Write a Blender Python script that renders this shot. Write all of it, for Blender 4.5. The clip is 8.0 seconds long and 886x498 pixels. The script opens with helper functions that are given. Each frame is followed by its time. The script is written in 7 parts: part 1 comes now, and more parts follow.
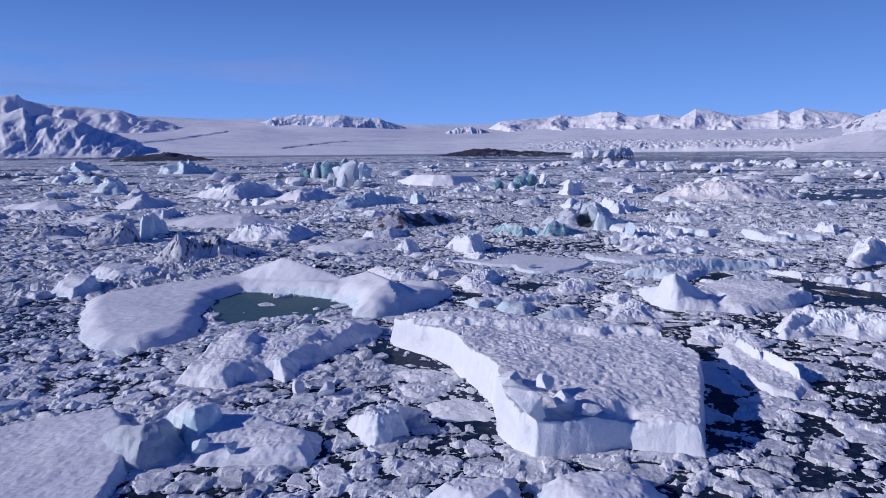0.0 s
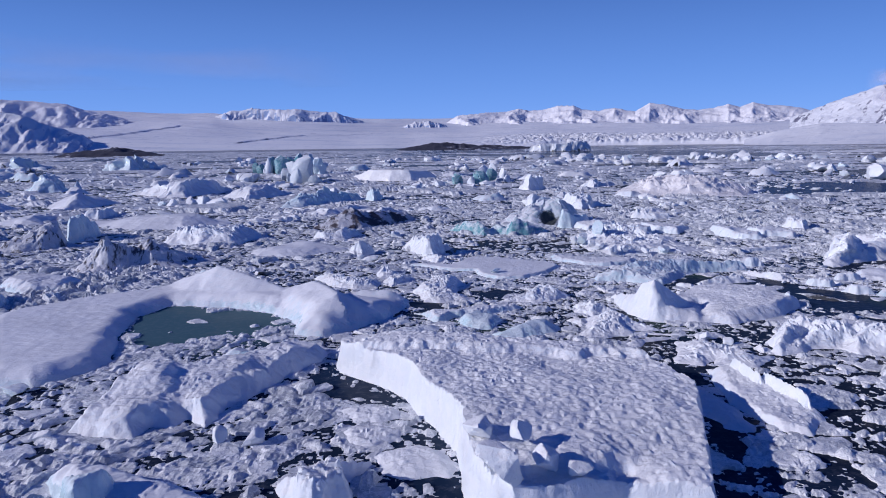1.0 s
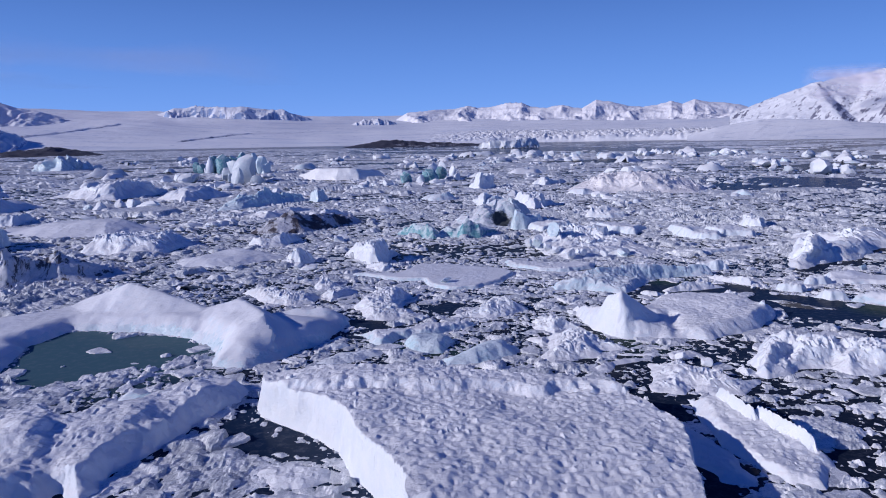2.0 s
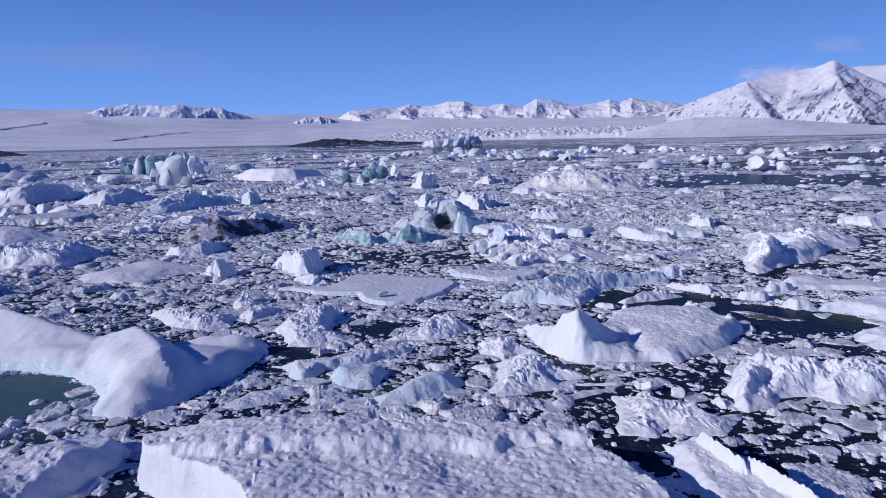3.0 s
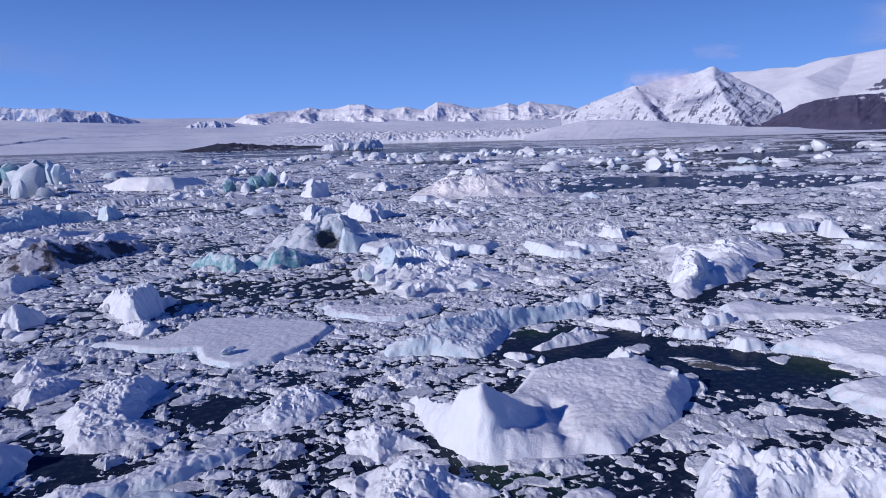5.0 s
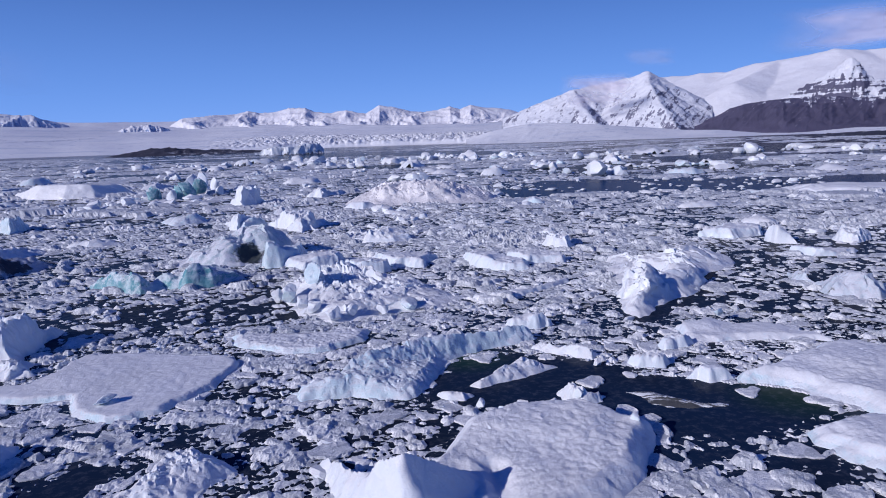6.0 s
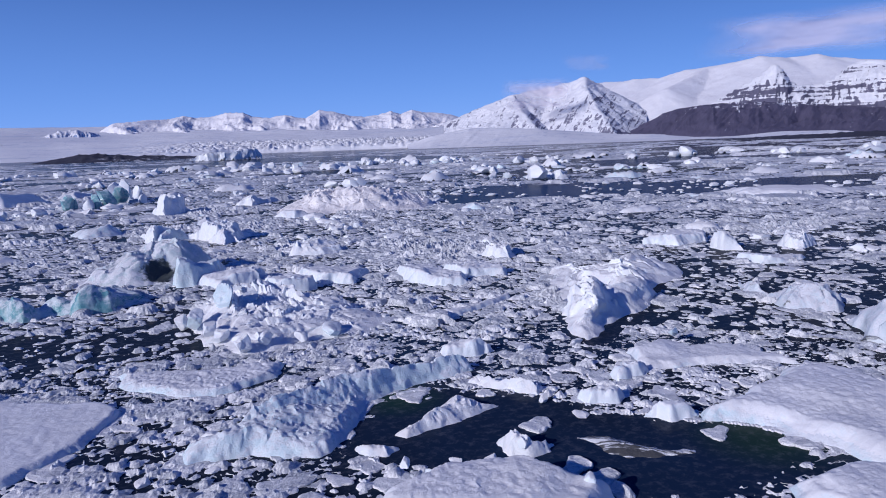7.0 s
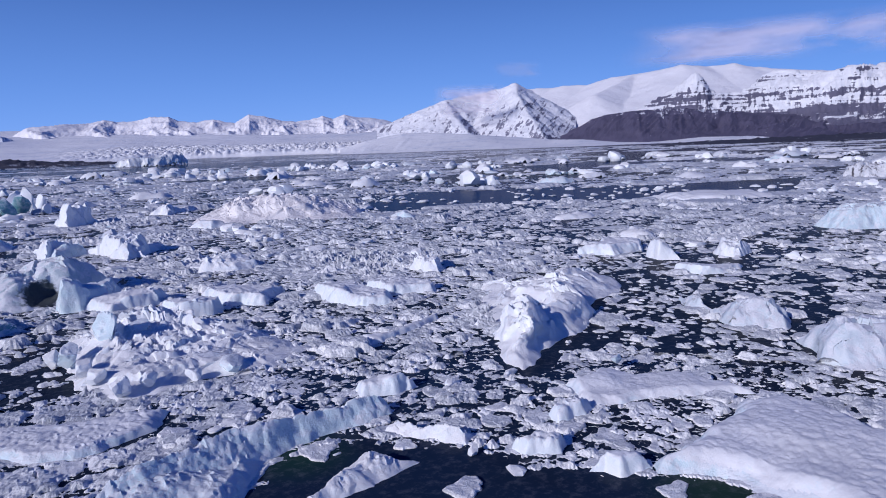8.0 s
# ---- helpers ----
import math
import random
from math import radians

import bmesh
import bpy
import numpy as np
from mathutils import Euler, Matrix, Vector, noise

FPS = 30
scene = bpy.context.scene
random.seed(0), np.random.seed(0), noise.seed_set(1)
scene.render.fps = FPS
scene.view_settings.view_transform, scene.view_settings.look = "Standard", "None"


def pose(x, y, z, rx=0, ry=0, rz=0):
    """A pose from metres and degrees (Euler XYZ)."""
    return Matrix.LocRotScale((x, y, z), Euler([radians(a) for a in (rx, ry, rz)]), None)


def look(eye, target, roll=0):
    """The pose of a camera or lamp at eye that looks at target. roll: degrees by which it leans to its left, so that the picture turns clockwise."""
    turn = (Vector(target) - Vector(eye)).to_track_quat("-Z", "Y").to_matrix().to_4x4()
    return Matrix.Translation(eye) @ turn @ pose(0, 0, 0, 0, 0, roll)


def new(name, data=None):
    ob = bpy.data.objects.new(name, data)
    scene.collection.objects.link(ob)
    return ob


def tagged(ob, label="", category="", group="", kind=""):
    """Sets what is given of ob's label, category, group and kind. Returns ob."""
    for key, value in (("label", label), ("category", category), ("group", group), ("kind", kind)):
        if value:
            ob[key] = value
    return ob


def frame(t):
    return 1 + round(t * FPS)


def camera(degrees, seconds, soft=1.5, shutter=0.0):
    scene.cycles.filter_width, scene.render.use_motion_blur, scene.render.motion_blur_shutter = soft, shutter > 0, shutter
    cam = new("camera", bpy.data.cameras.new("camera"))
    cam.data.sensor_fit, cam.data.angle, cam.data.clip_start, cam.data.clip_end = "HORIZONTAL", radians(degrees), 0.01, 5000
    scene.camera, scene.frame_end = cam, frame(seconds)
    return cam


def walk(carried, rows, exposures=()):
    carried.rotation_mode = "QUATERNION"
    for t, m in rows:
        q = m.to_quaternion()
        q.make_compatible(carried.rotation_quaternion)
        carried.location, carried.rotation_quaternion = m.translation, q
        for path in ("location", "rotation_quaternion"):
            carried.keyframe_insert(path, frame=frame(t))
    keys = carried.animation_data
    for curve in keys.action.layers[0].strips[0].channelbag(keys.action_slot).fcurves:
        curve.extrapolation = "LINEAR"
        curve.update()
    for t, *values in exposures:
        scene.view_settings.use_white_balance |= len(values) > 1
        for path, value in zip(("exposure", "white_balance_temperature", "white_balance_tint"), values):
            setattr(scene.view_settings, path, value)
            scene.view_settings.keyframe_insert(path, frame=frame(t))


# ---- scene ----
cam = camera(65.5, 8.0, 1.0)
PATH = [
    (0, (0.791, -0.05, 10.324), (0.762, 1.929, 10.042), -0.5),
    (0.5, (0.86, 2.491, 10.336), (0.889, 4.47, 10.045), -0.5),
    (1, (1.02, 5.01, 10.347), (1.108, 6.986, 10.047), -0.7),
    (2.5, (2.264, 12.296, 10.37), (2.571, 14.247, 10.056), -1.1),
    (3, (2.936, 14.73, 10.372), (3.322, 16.667, 10.055), -1.2),
    (3.5, (3.791, 17.212, 10.391), (4.243, 19.134, 10.074), -1.3),
    (4, (4.715, 19.552, 10.417), (5.229, 21.459, 10.1), -1.4),
    (4.5, (5.765, 21.82, 10.419), (6.346, 23.708, 10.103), -1.5),
    (6, (9.438, 28.279, 10.436), (10.239, 30.085, 10.127), -1.8),
    (6.5, (10.756, 30.214, 10.392), (11.635, 31.984, 10.087), -1.9),
    (7, (12.189, 32.087, 10.369), (13.138, 33.821, 10.068), -2.0),
    (7.5, (13.672, 33.847, 10.389), (14.701, 35.535, 10.091), -2.0),
    (8, (15.132, 35.517, 10.377), (16.243, 37.154, 10.084), -2.0),
]
walk(cam, [(t, look(eye, target, roll)) for t, eye, target, roll in PATH], [(0.0, -0.25, 5800, 19), (8.0, -0.25, 5800, 19)])

# ---- light ----
SUN_EL, SUN_AZ = radians(23.0), radians(258.0)
world = bpy.data.worlds.new("sky")
scene.world = world
world.use_nodes = True
wn = world.node_tree
sky = wn.nodes.new("ShaderNodeTexSky")
sky.sky_type = 'NISHITA'
sky.sun_disc = False
sky.sun_elevation, sky.sun_rotation = SUN_EL, SUN_AZ
sky.altitude, sky.air_density, sky.dust_density, sky.ozone_density = 1500.0, 1.0, 0.0, 4.0
deep = wn.nodes.new("ShaderNodeHueSaturation")
deep.inputs["Hue"].default_value, deep.inputs["Saturation"].default_value = 0.514, 1.3
wn.links.new(sky.outputs[0], deep.inputs["Color"])
way, up, tall = wn.nodes.new("ShaderNodeTexCoord"), wn.nodes.new("ShaderNodeSeparateXYZ"), wn.nodes.new("ShaderNodeMix")
wn.links.new(way.outputs["Generated"], up.inputs[0])
tall.data_type = 'RGBA'
tall.inputs[6].default_value, tall.inputs[7].default_value = (3.5, 7.1, 15.6, 1), (0.10, 0.5, 3.0, 1)
rise = wn.nodes.new("ShaderNodeMapRange")
rise.inputs[2].default_value = 0.36
wn.links.new(up.outputs[2], rise.inputs[0])
wn.links.new(rise.outputs[0], tall.inputs[0])
even = wn.nodes.new("ShaderNodeMix")
even.data_type = 'RGBA'
even.inputs[0].default_value = 0.78
wn.links.new(tall.outputs[2], even.inputs[7])
wn.links.new(deep.outputs[0], even.inputs[6])
wn.links.new(even.outputs[2], wn.nodes["Background"].inputs[0])
wn.nodes["Background"].inputs[1].default_value = 0.074
sun = new("sun", bpy.data.lights.new("sun", "SUN"))
sun.data.energy, sun.data.angle, sun.data.color = 3.7, radians(0.53), (1.0, 0.945, 0.865)
sun_way = Vector((-math.sin(SUN_AZ) * math.cos(SUN_EL), -math.cos(SUN_AZ) * math.cos(SUN_EL), -math.sin(SUN_EL)))
sun.rotation_euler = sun_way.to_track_quat("-Z", "Y").to_euler()

# ---- numbers: noise on arrays ----
def hash3(i, j, k, seed):
    h = (i.astype(np.uint32) * np.uint32(374761393) + j.astype(np.uint32) * np.uint32(668265263)
         + k.astype(np.uint32) * np.uint32(2147483647) + np.uint32(seed * 1274126177 & 0xffffffff))
    h = (h ^ (h >> np.uint32(13))) * np.uint32(1274126177)
    h = (h ^ (h >> np.uint32(16))) * np.uint32(2246822519)
    return ((h ^ (h >> np.uint32(15))) & np.uint32(0xffff)).astype(np.float32) / 32767.5 - 1.0


def vnoise(x, y, z, seed=0):
    """Smooth value noise in -1..1."""
    fx, fy, fz = np.floor(x), np.floor(y), np.floor(z)
    i, j, k = fx.astype(np.int64), fy.astype(np.int64), fz.astype(np.int64)
    u, v, w = x - fx, y - fy, z - fz
    u, v, w = u * u * (3 - 2 * u), v * v * (3 - 2 * v), w * w * (3 - 2 * w)
    out = 0
    for a in (0, 1):
        for b in (0, 1):
            for c in (0, 1):
                out = out + hash3(i + a, j + b, k + c, seed) * (u if a else 1 - u) * (v if b else 1 - v) * (w if c else 1 - w)
    return out


def fbm(x, y, z, octaves=4, seed=0, ridged=False):
    out, amp = 0, 0.55
    for o in range(octaves):
        n = vnoise(x * 1.0, y * 1.0, z * 1.0, seed + o)
        out = out + amp * ((1 - 2 * np.abs(n)) if ridged else n)
        c, s = 1.6, 1.2
        x, y, z = x * c - y * s + 7.3, x * s + y * c + 3.1, z * 2.03 + 1.7
        amp *= 0.5
    return out


def ramp(v, a, b):
    t = np.clip((v - a) / (b - a), 0, 1)
    return t * t * (3 - 2 * t)


def shards(x, y, seed):
    """Angular broken relief: cells that each lean their own way, 0..1."""
    fx, fy = np.floor(x), np.floor(y)
    best, out = np.full(x.shape, 9.0), np.zeros(x.shape)
    k = np.full(x.shape, seed, np.int64)
    for a in (-1, 0, 1):
        for b in (-1, 0, 1):
            i, j = (fx + a).astype(np.int64), (fy + b).astype(np.int64)
            cx, cy = fx + a + 0.5 + 0.45 * hash3(i, j, k, 1), fy + b + 0.5 + 0.45 * hash3(i, j, k, 2)
            d = (x - cx) ** 2 + (y - cy) ** 2
            v = 0.5 + 0.35 * hash3(i, j, k, 3) + 0.55 * hash3(i, j, k, 4) * (x - cx) + 0.55 * hash3(i, j, k, 5) * (y - cy)
            out, best = np.where(d < best, v, out), np.minimum(d, best)
    return out


def bowls(x, y, seed):
    """Rounded hollows with sharp rims between, 0 in the middle of each."""
    fx, fy = np.floor(x), np.floor(y)
    best, k = np.full(x.shape, 9.0), np.full(x.shape, seed, np.int64)
    for a in (-1, 0, 1):
        for b in (-1, 0, 1):
            i, j = (fx + a).astype(np.int64), (fy + b).astype(np.int64)
            best = np.minimum(best, (x - fx - a - 0.5 - 0.45 * hash3(i, j, k, 1)) ** 2 + (y - fy - b - 0.5 - 0.45 * hash3(i, j, k, 2)) ** 2)
    return np.sqrt(best)


def mesh_of(name, verts, faces, material, smooth=True):
    """A mesh from arrays; faces all have the same number of corners."""
    me = bpy.data.meshes.new(name)
    verts, faces = np.asarray(verts, np.float32), np.asarray(faces, np.int32)
    n = faces.shape[1]
    me.vertices.add(len(verts))
    me.vertices.foreach_set("co", verts.ravel())
    me.loops.add(faces.size)
    me.loops.foreach_set("vertex_index", faces.ravel())
    me.polygons.add(len(faces))
    me.polygons.foreach_set("loop_start", np.arange(len(faces), dtype=np.int32) * n)
    me.polygons.foreach_set("use_smooth", np.full(len(faces), smooth))
    me.update(calc_edges=True)
    me.validate()
    me.materials.append(material)
    return me


# ---- materials ----
def material(name):
    m = bpy.data.materials.new(name)
    m.use_nodes = True
    nt = m.node_tree
    return m, nt, nt.nodes["Principled BSDF"]


def node(nt, kind, **values):
    n = nt.nodes.new(kind)
    for key, v in values.items():
        n.inputs[key].default_value = v
    return n


def mixed(nt, fac, a, b):
    """Colour mix; each of fac, a, b a socket or a value."""
    n = nt.nodes.new("ShaderNodeMix")
    n.data_type = 'RGBA'
    for sock, v in ((n.inputs[0], fac), (n.inputs[6], a), (n.inputs[7], b)):
        if isinstance(v, bpy.types.NodeSocket):
            nt.links.new(v, sock)
        else:
            sock.default_value = v
    return n.outputs[2]


def stepped(nt, value, lo, hi, a=0.0, b=1.0):
    n = nt.nodes.new("ShaderNodeMapRange")
    n.interpolation_type = 'SMOOTHSTEP'
    nt.links.new(value, n.inputs[0])
    for i, v in ((1, lo), (2, hi), (3, a), (4, b)):
        n.inputs[i].default_value = v
    return n.outputs[0]


def maths(nt, op, a, b=0.0):
    n = nt.nodes.new("ShaderNodeMath")
    n.operation = op
    for sock, v in ((n.inputs[0], a), (n.inputs[1], b)):
        if isinstance(v, bpy.types.NodeSocket):
            nt.links.new(v, sock)
        else:
            sock.default_value = v
    return n.outputs[0]


def noise_of(nt, vector, scale, detail=4.0, rough=0.55):
    n = node(nt, "ShaderNodeTexNoise", Scale=scale, Detail=detail, Roughness=rough)
    nt.links.new(vector, n.inputs["Vector"])
    return n.outputs["Fac"]


def bumped(nt, bsdf, pairs):
    """Bump from pairs of (height socket, metres)."""
    last = None
    for height, dist in pairs:
        b = node(nt, "ShaderNodeBump", Strength=1.0, Distance=dist)
        nt.links.new(height, b.inputs["Height"])
        if last:
            nt.links.new(last, b.inputs["Normal"])
        last = b.outputs[0]
    nt.links.new(last, bsdf.inputs["Normal"])


def stretched(nt, vector, sx, sy, sz):
    n = nt.nodes.new("ShaderNodeVectorMath")
    n.operation = 'MULTIPLY'
    nt.links.new(vector, n.inputs[0])
    n.inputs[1].default_value = (sx, sy, sz)
    return n.outputs[0]


def ice_material(name, snow, bare, stain=None, stain_lo=0.55, stain_hi=0.7, grain=0.03, steep=(0.45, 0.85), streaks=False, gloss=0.35, patches=(), mottle=0.2, ripple=0.0, swell=0.07, axis=None):
    """Snow on the flats, bare ice where it is steep, stains of ash with an outline of their own, and the shade of
    hollows painted dark (patches).
    """
    m, nt, bs = material(name)
    geo = nt.nodes.new("ShaderNodeNewGeometry")
    pos = geo.outputs["Position"]
    sep = nt.nodes.new("ShaderNodeSeparateXYZ")
    nt.links.new(geo.outputs["True Normal"], sep.inputs[0])
    big, mid, fine = noise_of(nt, pos, 0.35), noise_of(nt, pos, 1.8, 6.0), noise_of(nt, pos, 11.0, 5.0, 0.65)
    flat = stepped(nt, maths(nt, 'ADD', sep.outputs[2], maths(nt, 'MULTIPLY', maths(nt, 'SUBTRACT', mid, 0.5), 0.9)), *steep)
    shade = mixed(nt, stepped(nt, big, 0.3, 0.7), (*[c * 0.9 for c in snow], 1), (*snow, 1))
    shade = mixed(nt, stepped(nt, fine, 0.36, 0.52, mottle, 0.0), shade, (*[c * d for c, d in zip(snow, (0.68, 0.72, 0.8))], 1))
    deep = mixed(nt, stepped(nt, mid, 0.35, 0.7), (*bare, 1), (*[0.5 * (a + b) for a, b in zip(bare, snow)], 1))
    colour = mixed(nt, flat, deep, shade)
    if stain:
        if axis is not None:
            spin = nt.nodes.new("ShaderNodeVectorRotate")
            spin.rotation_type = 'Z_AXIS'
            spin.inputs["Angle"].default_value = axis
            nt.links.new(pos, spin.inputs["Vector"])
            s = noise_of(nt, stretched(nt, spin.outputs[0], 0.5, 4.5, 2.0), 1.0, 5.0, 0.65)
        elif streaks:
            s = noise_of(nt, stretched(nt, pos, 1.3, 0.9, 0.12), 1.1, 5.0, 0.7)
        else:
            s = noise_of(nt, pos, 0.55, 6.0, 0.65)
        colour = mixed(nt, stepped(nt, s, stain_lo, stain_hi, 0.0, 0.92), colour, (*stain, 1))
    # shade inside hollows, painted on as dark patches with ragged rims
    for px, py, pz, pr in patches:
        gap = nt.nodes.new("ShaderNodeVectorMath")
        gap.operation = 'DISTANCE'
        nt.links.new(pos, gap.inputs[0])
        gap.inputs[1].default_value = (px, py, pz)
        reach_of = maths(nt, 'ADD', gap.outputs["Value"], maths(nt, 'MULTIPLY', maths(nt, 'SUBTRACT', mid, 0.5), pr * 1.2))
        colour = mixed(nt, stepped(nt, reach_of, pr * 0.75, pr * 1.05, 0.95, 0.0), colour, (*(stain or (0.035, 0.04, 0.042)), 1))
    nt.links.new(colour, bs.inputs["Base Color"])
    rough = nt.nodes.new("ShaderNodeMapRange")
    nt.links.new(flat, rough.inputs[0])
    rough.inputs[3].default_value, rough.inputs[4].default_value = gloss, 0.75
    nt.links.new(rough.outputs[0], bs.inputs["Roughness"])
    bs.inputs["IOR"].default_value = 1.31
    vor = node(nt, "ShaderNodeTexVoronoi", Scale=3.0)
    nt.links.new(pos, vor.inputs["Vector"])
    crisp = noise_of(nt, pos, 32.0, 3.0, 0.6)
    waves = [(noise_of(nt, stretched(nt, pos, 1.2, 6.0, 1.5), 1.0, 3.0), ripple)] if ripple else []
    bumped(nt, bs, waves + [(mid, swell), (vor.outputs["Distance"], grain * 0.3), (fine, grain * 0.8), (crisp, grain * 0.2)])
    return m


SNOW = ice_material("packed_snow", (0.85, 0.855, 0.88), (0.70, 0.77, 0.82), grain=0.018, ripple=0.016, mottle=0.04, swell=0.03)
FIRN = ice_material("weathered_firn", (0.88, 0.88, 0.89), (0.78, 0.82, 0.86), grain=0.035, mottle=0.09, swell=0.05)
BLUE = ice_material("blue_ice", (0.78, 0.81, 0.85), (0.60, 0.73, 0.79), steep=(0.5, 0.9), gloss=0.25)
TEAL = ice_material("teal_ice", (0.70, 0.77, 0.80), (0.135, 0.335, 0.385), steep=(0.42, 0.82), gloss=0.2, patches=[(11.1, 82.4, 0.5, 0.9)])
WHITE = ice_material("clean_white_ice", (0.90, 0.90, 0.90), (0.90, 0.90, 0.90), mottle=0.05)
PINK = ice_material("rosy_snow", (0.85, 0.815, 0.815), (0.80, 0.775, 0.78), grain=0.06)
ASHY = ice_material("ash_streaked_ice", (0.70, 0.70, 0.73), (0.54, 0.56, 0.61), stain=(0.045, 0.038, 0.050), stain_lo=0.53, stain_hi=0.61, streaks=True)
MUDDY = ice_material("mud_stained_ice", (0.60, 0.60, 0.65), (0.45, 0.46, 0.50), stain=(0.040, 0.029, 0.036), stain_lo=0.46, stain_hi=0.56)
CLEAR = ice_material("clear_melting_ice", (0.74, 0.82, 0.86), (0.52, 0.69, 0.75), steep=(0.5, 0.95), gloss=0.2)
GREY = ice_material("grey_glacier_ice", (0.56, 0.59, 0.64), (0.42, 0.48, 0.54), stain=(0.16, 0.16, 0.17), stain_lo=0.56, stain_hi=0.68, gloss=0.3)
CINDER = ice_material("cinder_covered_ice", (0.66, 0.66, 0.70), (0.40, 0.42, 0.46), stain=(0.02, 0.018, 0.02), stain_lo=0.42, stain_hi=0.49)
STRIPED = ice_material("striped_dark_ice", (0.80, 0.82, 0.84), (0.70, 0.74, 0.78), stain=(0.020, 0.020, 0.022), stain_lo=0.44, stain_hi=0.52, axis=0.80)
# its stain colour is also the shade painted into the hollow
HOLLOW = ice_material("hollow_shaded_ice", (0.76, 0.77, 0.81), (0.50, 0.58, 0.62), stain=(0.030, 0.042, 0.045), stain_lo=0.70, stain_hi=0.8, patches=[(18.5, 92.4, 0.7, 1.5)])
SPOTTED = ice_material("lightly_stained_ice", (0.74, 0.75, 0.80), (0.55, 0.62, 0.68), stain=(0.10, 0.09, 0.09), stain_lo=0.60, stain_hi=0.72, streaks=True)


def brash_material(name, relief=1.0, sizes=(0.8, 2.1)):
    """Broken ice: white crusts, grey wet plates and clearer pieces side by side."""
    m, nt, bs = material(name)
    geo = nt.nodes.new("ShaderNodeNewGeometry")
    pos, rnd = geo.outputs["Position"], geo.outputs["Random Per Island"]
    fine, mid, wide = noise_of(nt, pos, 9.0, 5.0, 0.7), noise_of(nt, pos, 2.2, 4.0), noise_of(nt, pos, 0.09, 4.0)
    own = []
    for scale in sizes:
        cell = node(nt, "ShaderNodeTexVoronoi", Scale=scale)
        nt.links.new(pos, cell.inputs["Vector"])
        one = nt.nodes.new("ShaderNodeSeparateColor")
        nt.links.new(cell.outputs["Color"], one.inputs[0])
        own.append(one.outputs[0])
    lot = maths(nt, 'ADD', maths(nt, 'MULTIPLY', rnd, 0.3), maths(nt, 'ADD', maths(nt, 'MULTIPLY', own[0], 0.35), maths(nt, 'MULTIPLY', own[1], 0.35)))
    lot = maths(nt, 'ADD', lot, maths(nt, 'MULTIPLY', maths(nt, 'SUBTRACT', wide, 0.5), 0.5))
    base = mixed(nt, stepped(nt, lot, 0.15, 0.75), (0.45, 0.47, 0.51, 1), (0.87, 0.87, 0.88, 1))
    base = mixed(nt, stepped(nt, mid, 0.55, 0.75, 0.0, 0.45), base, (0.50, 0.55, 0.60, 1))
    base = mixed(nt, stepped(nt, noise_of(nt, pos, 14.0, 4.0, 0.7), 0.36, 0.48, 0.6, 0.0), base, (0.36, 0.40, 0.47, 1))
    base = mixed(nt, stepped(nt, fine, 0.5, 0.68, 0.0, 0.8), base, (0.93, 0.935, 0.94, 1))
    nt.links.new(base, bs.inputs["Base Color"])
    bs.inputs["Roughness"].default_value = 0.5
    bs.inputs["IOR"].default_value = 1.31
    if relief:
        bumped(nt, bs, [(mid, 0.06 * relief), (fine, 0.04 * relief), (noise_of(nt, pos, 30.0, 3.0), 0.008 * relief)])
    return m


BRASH = brash_material("brash_ice")
PACK = brash_material("far_pack_ice", 0.0, (0.16, 0.5))


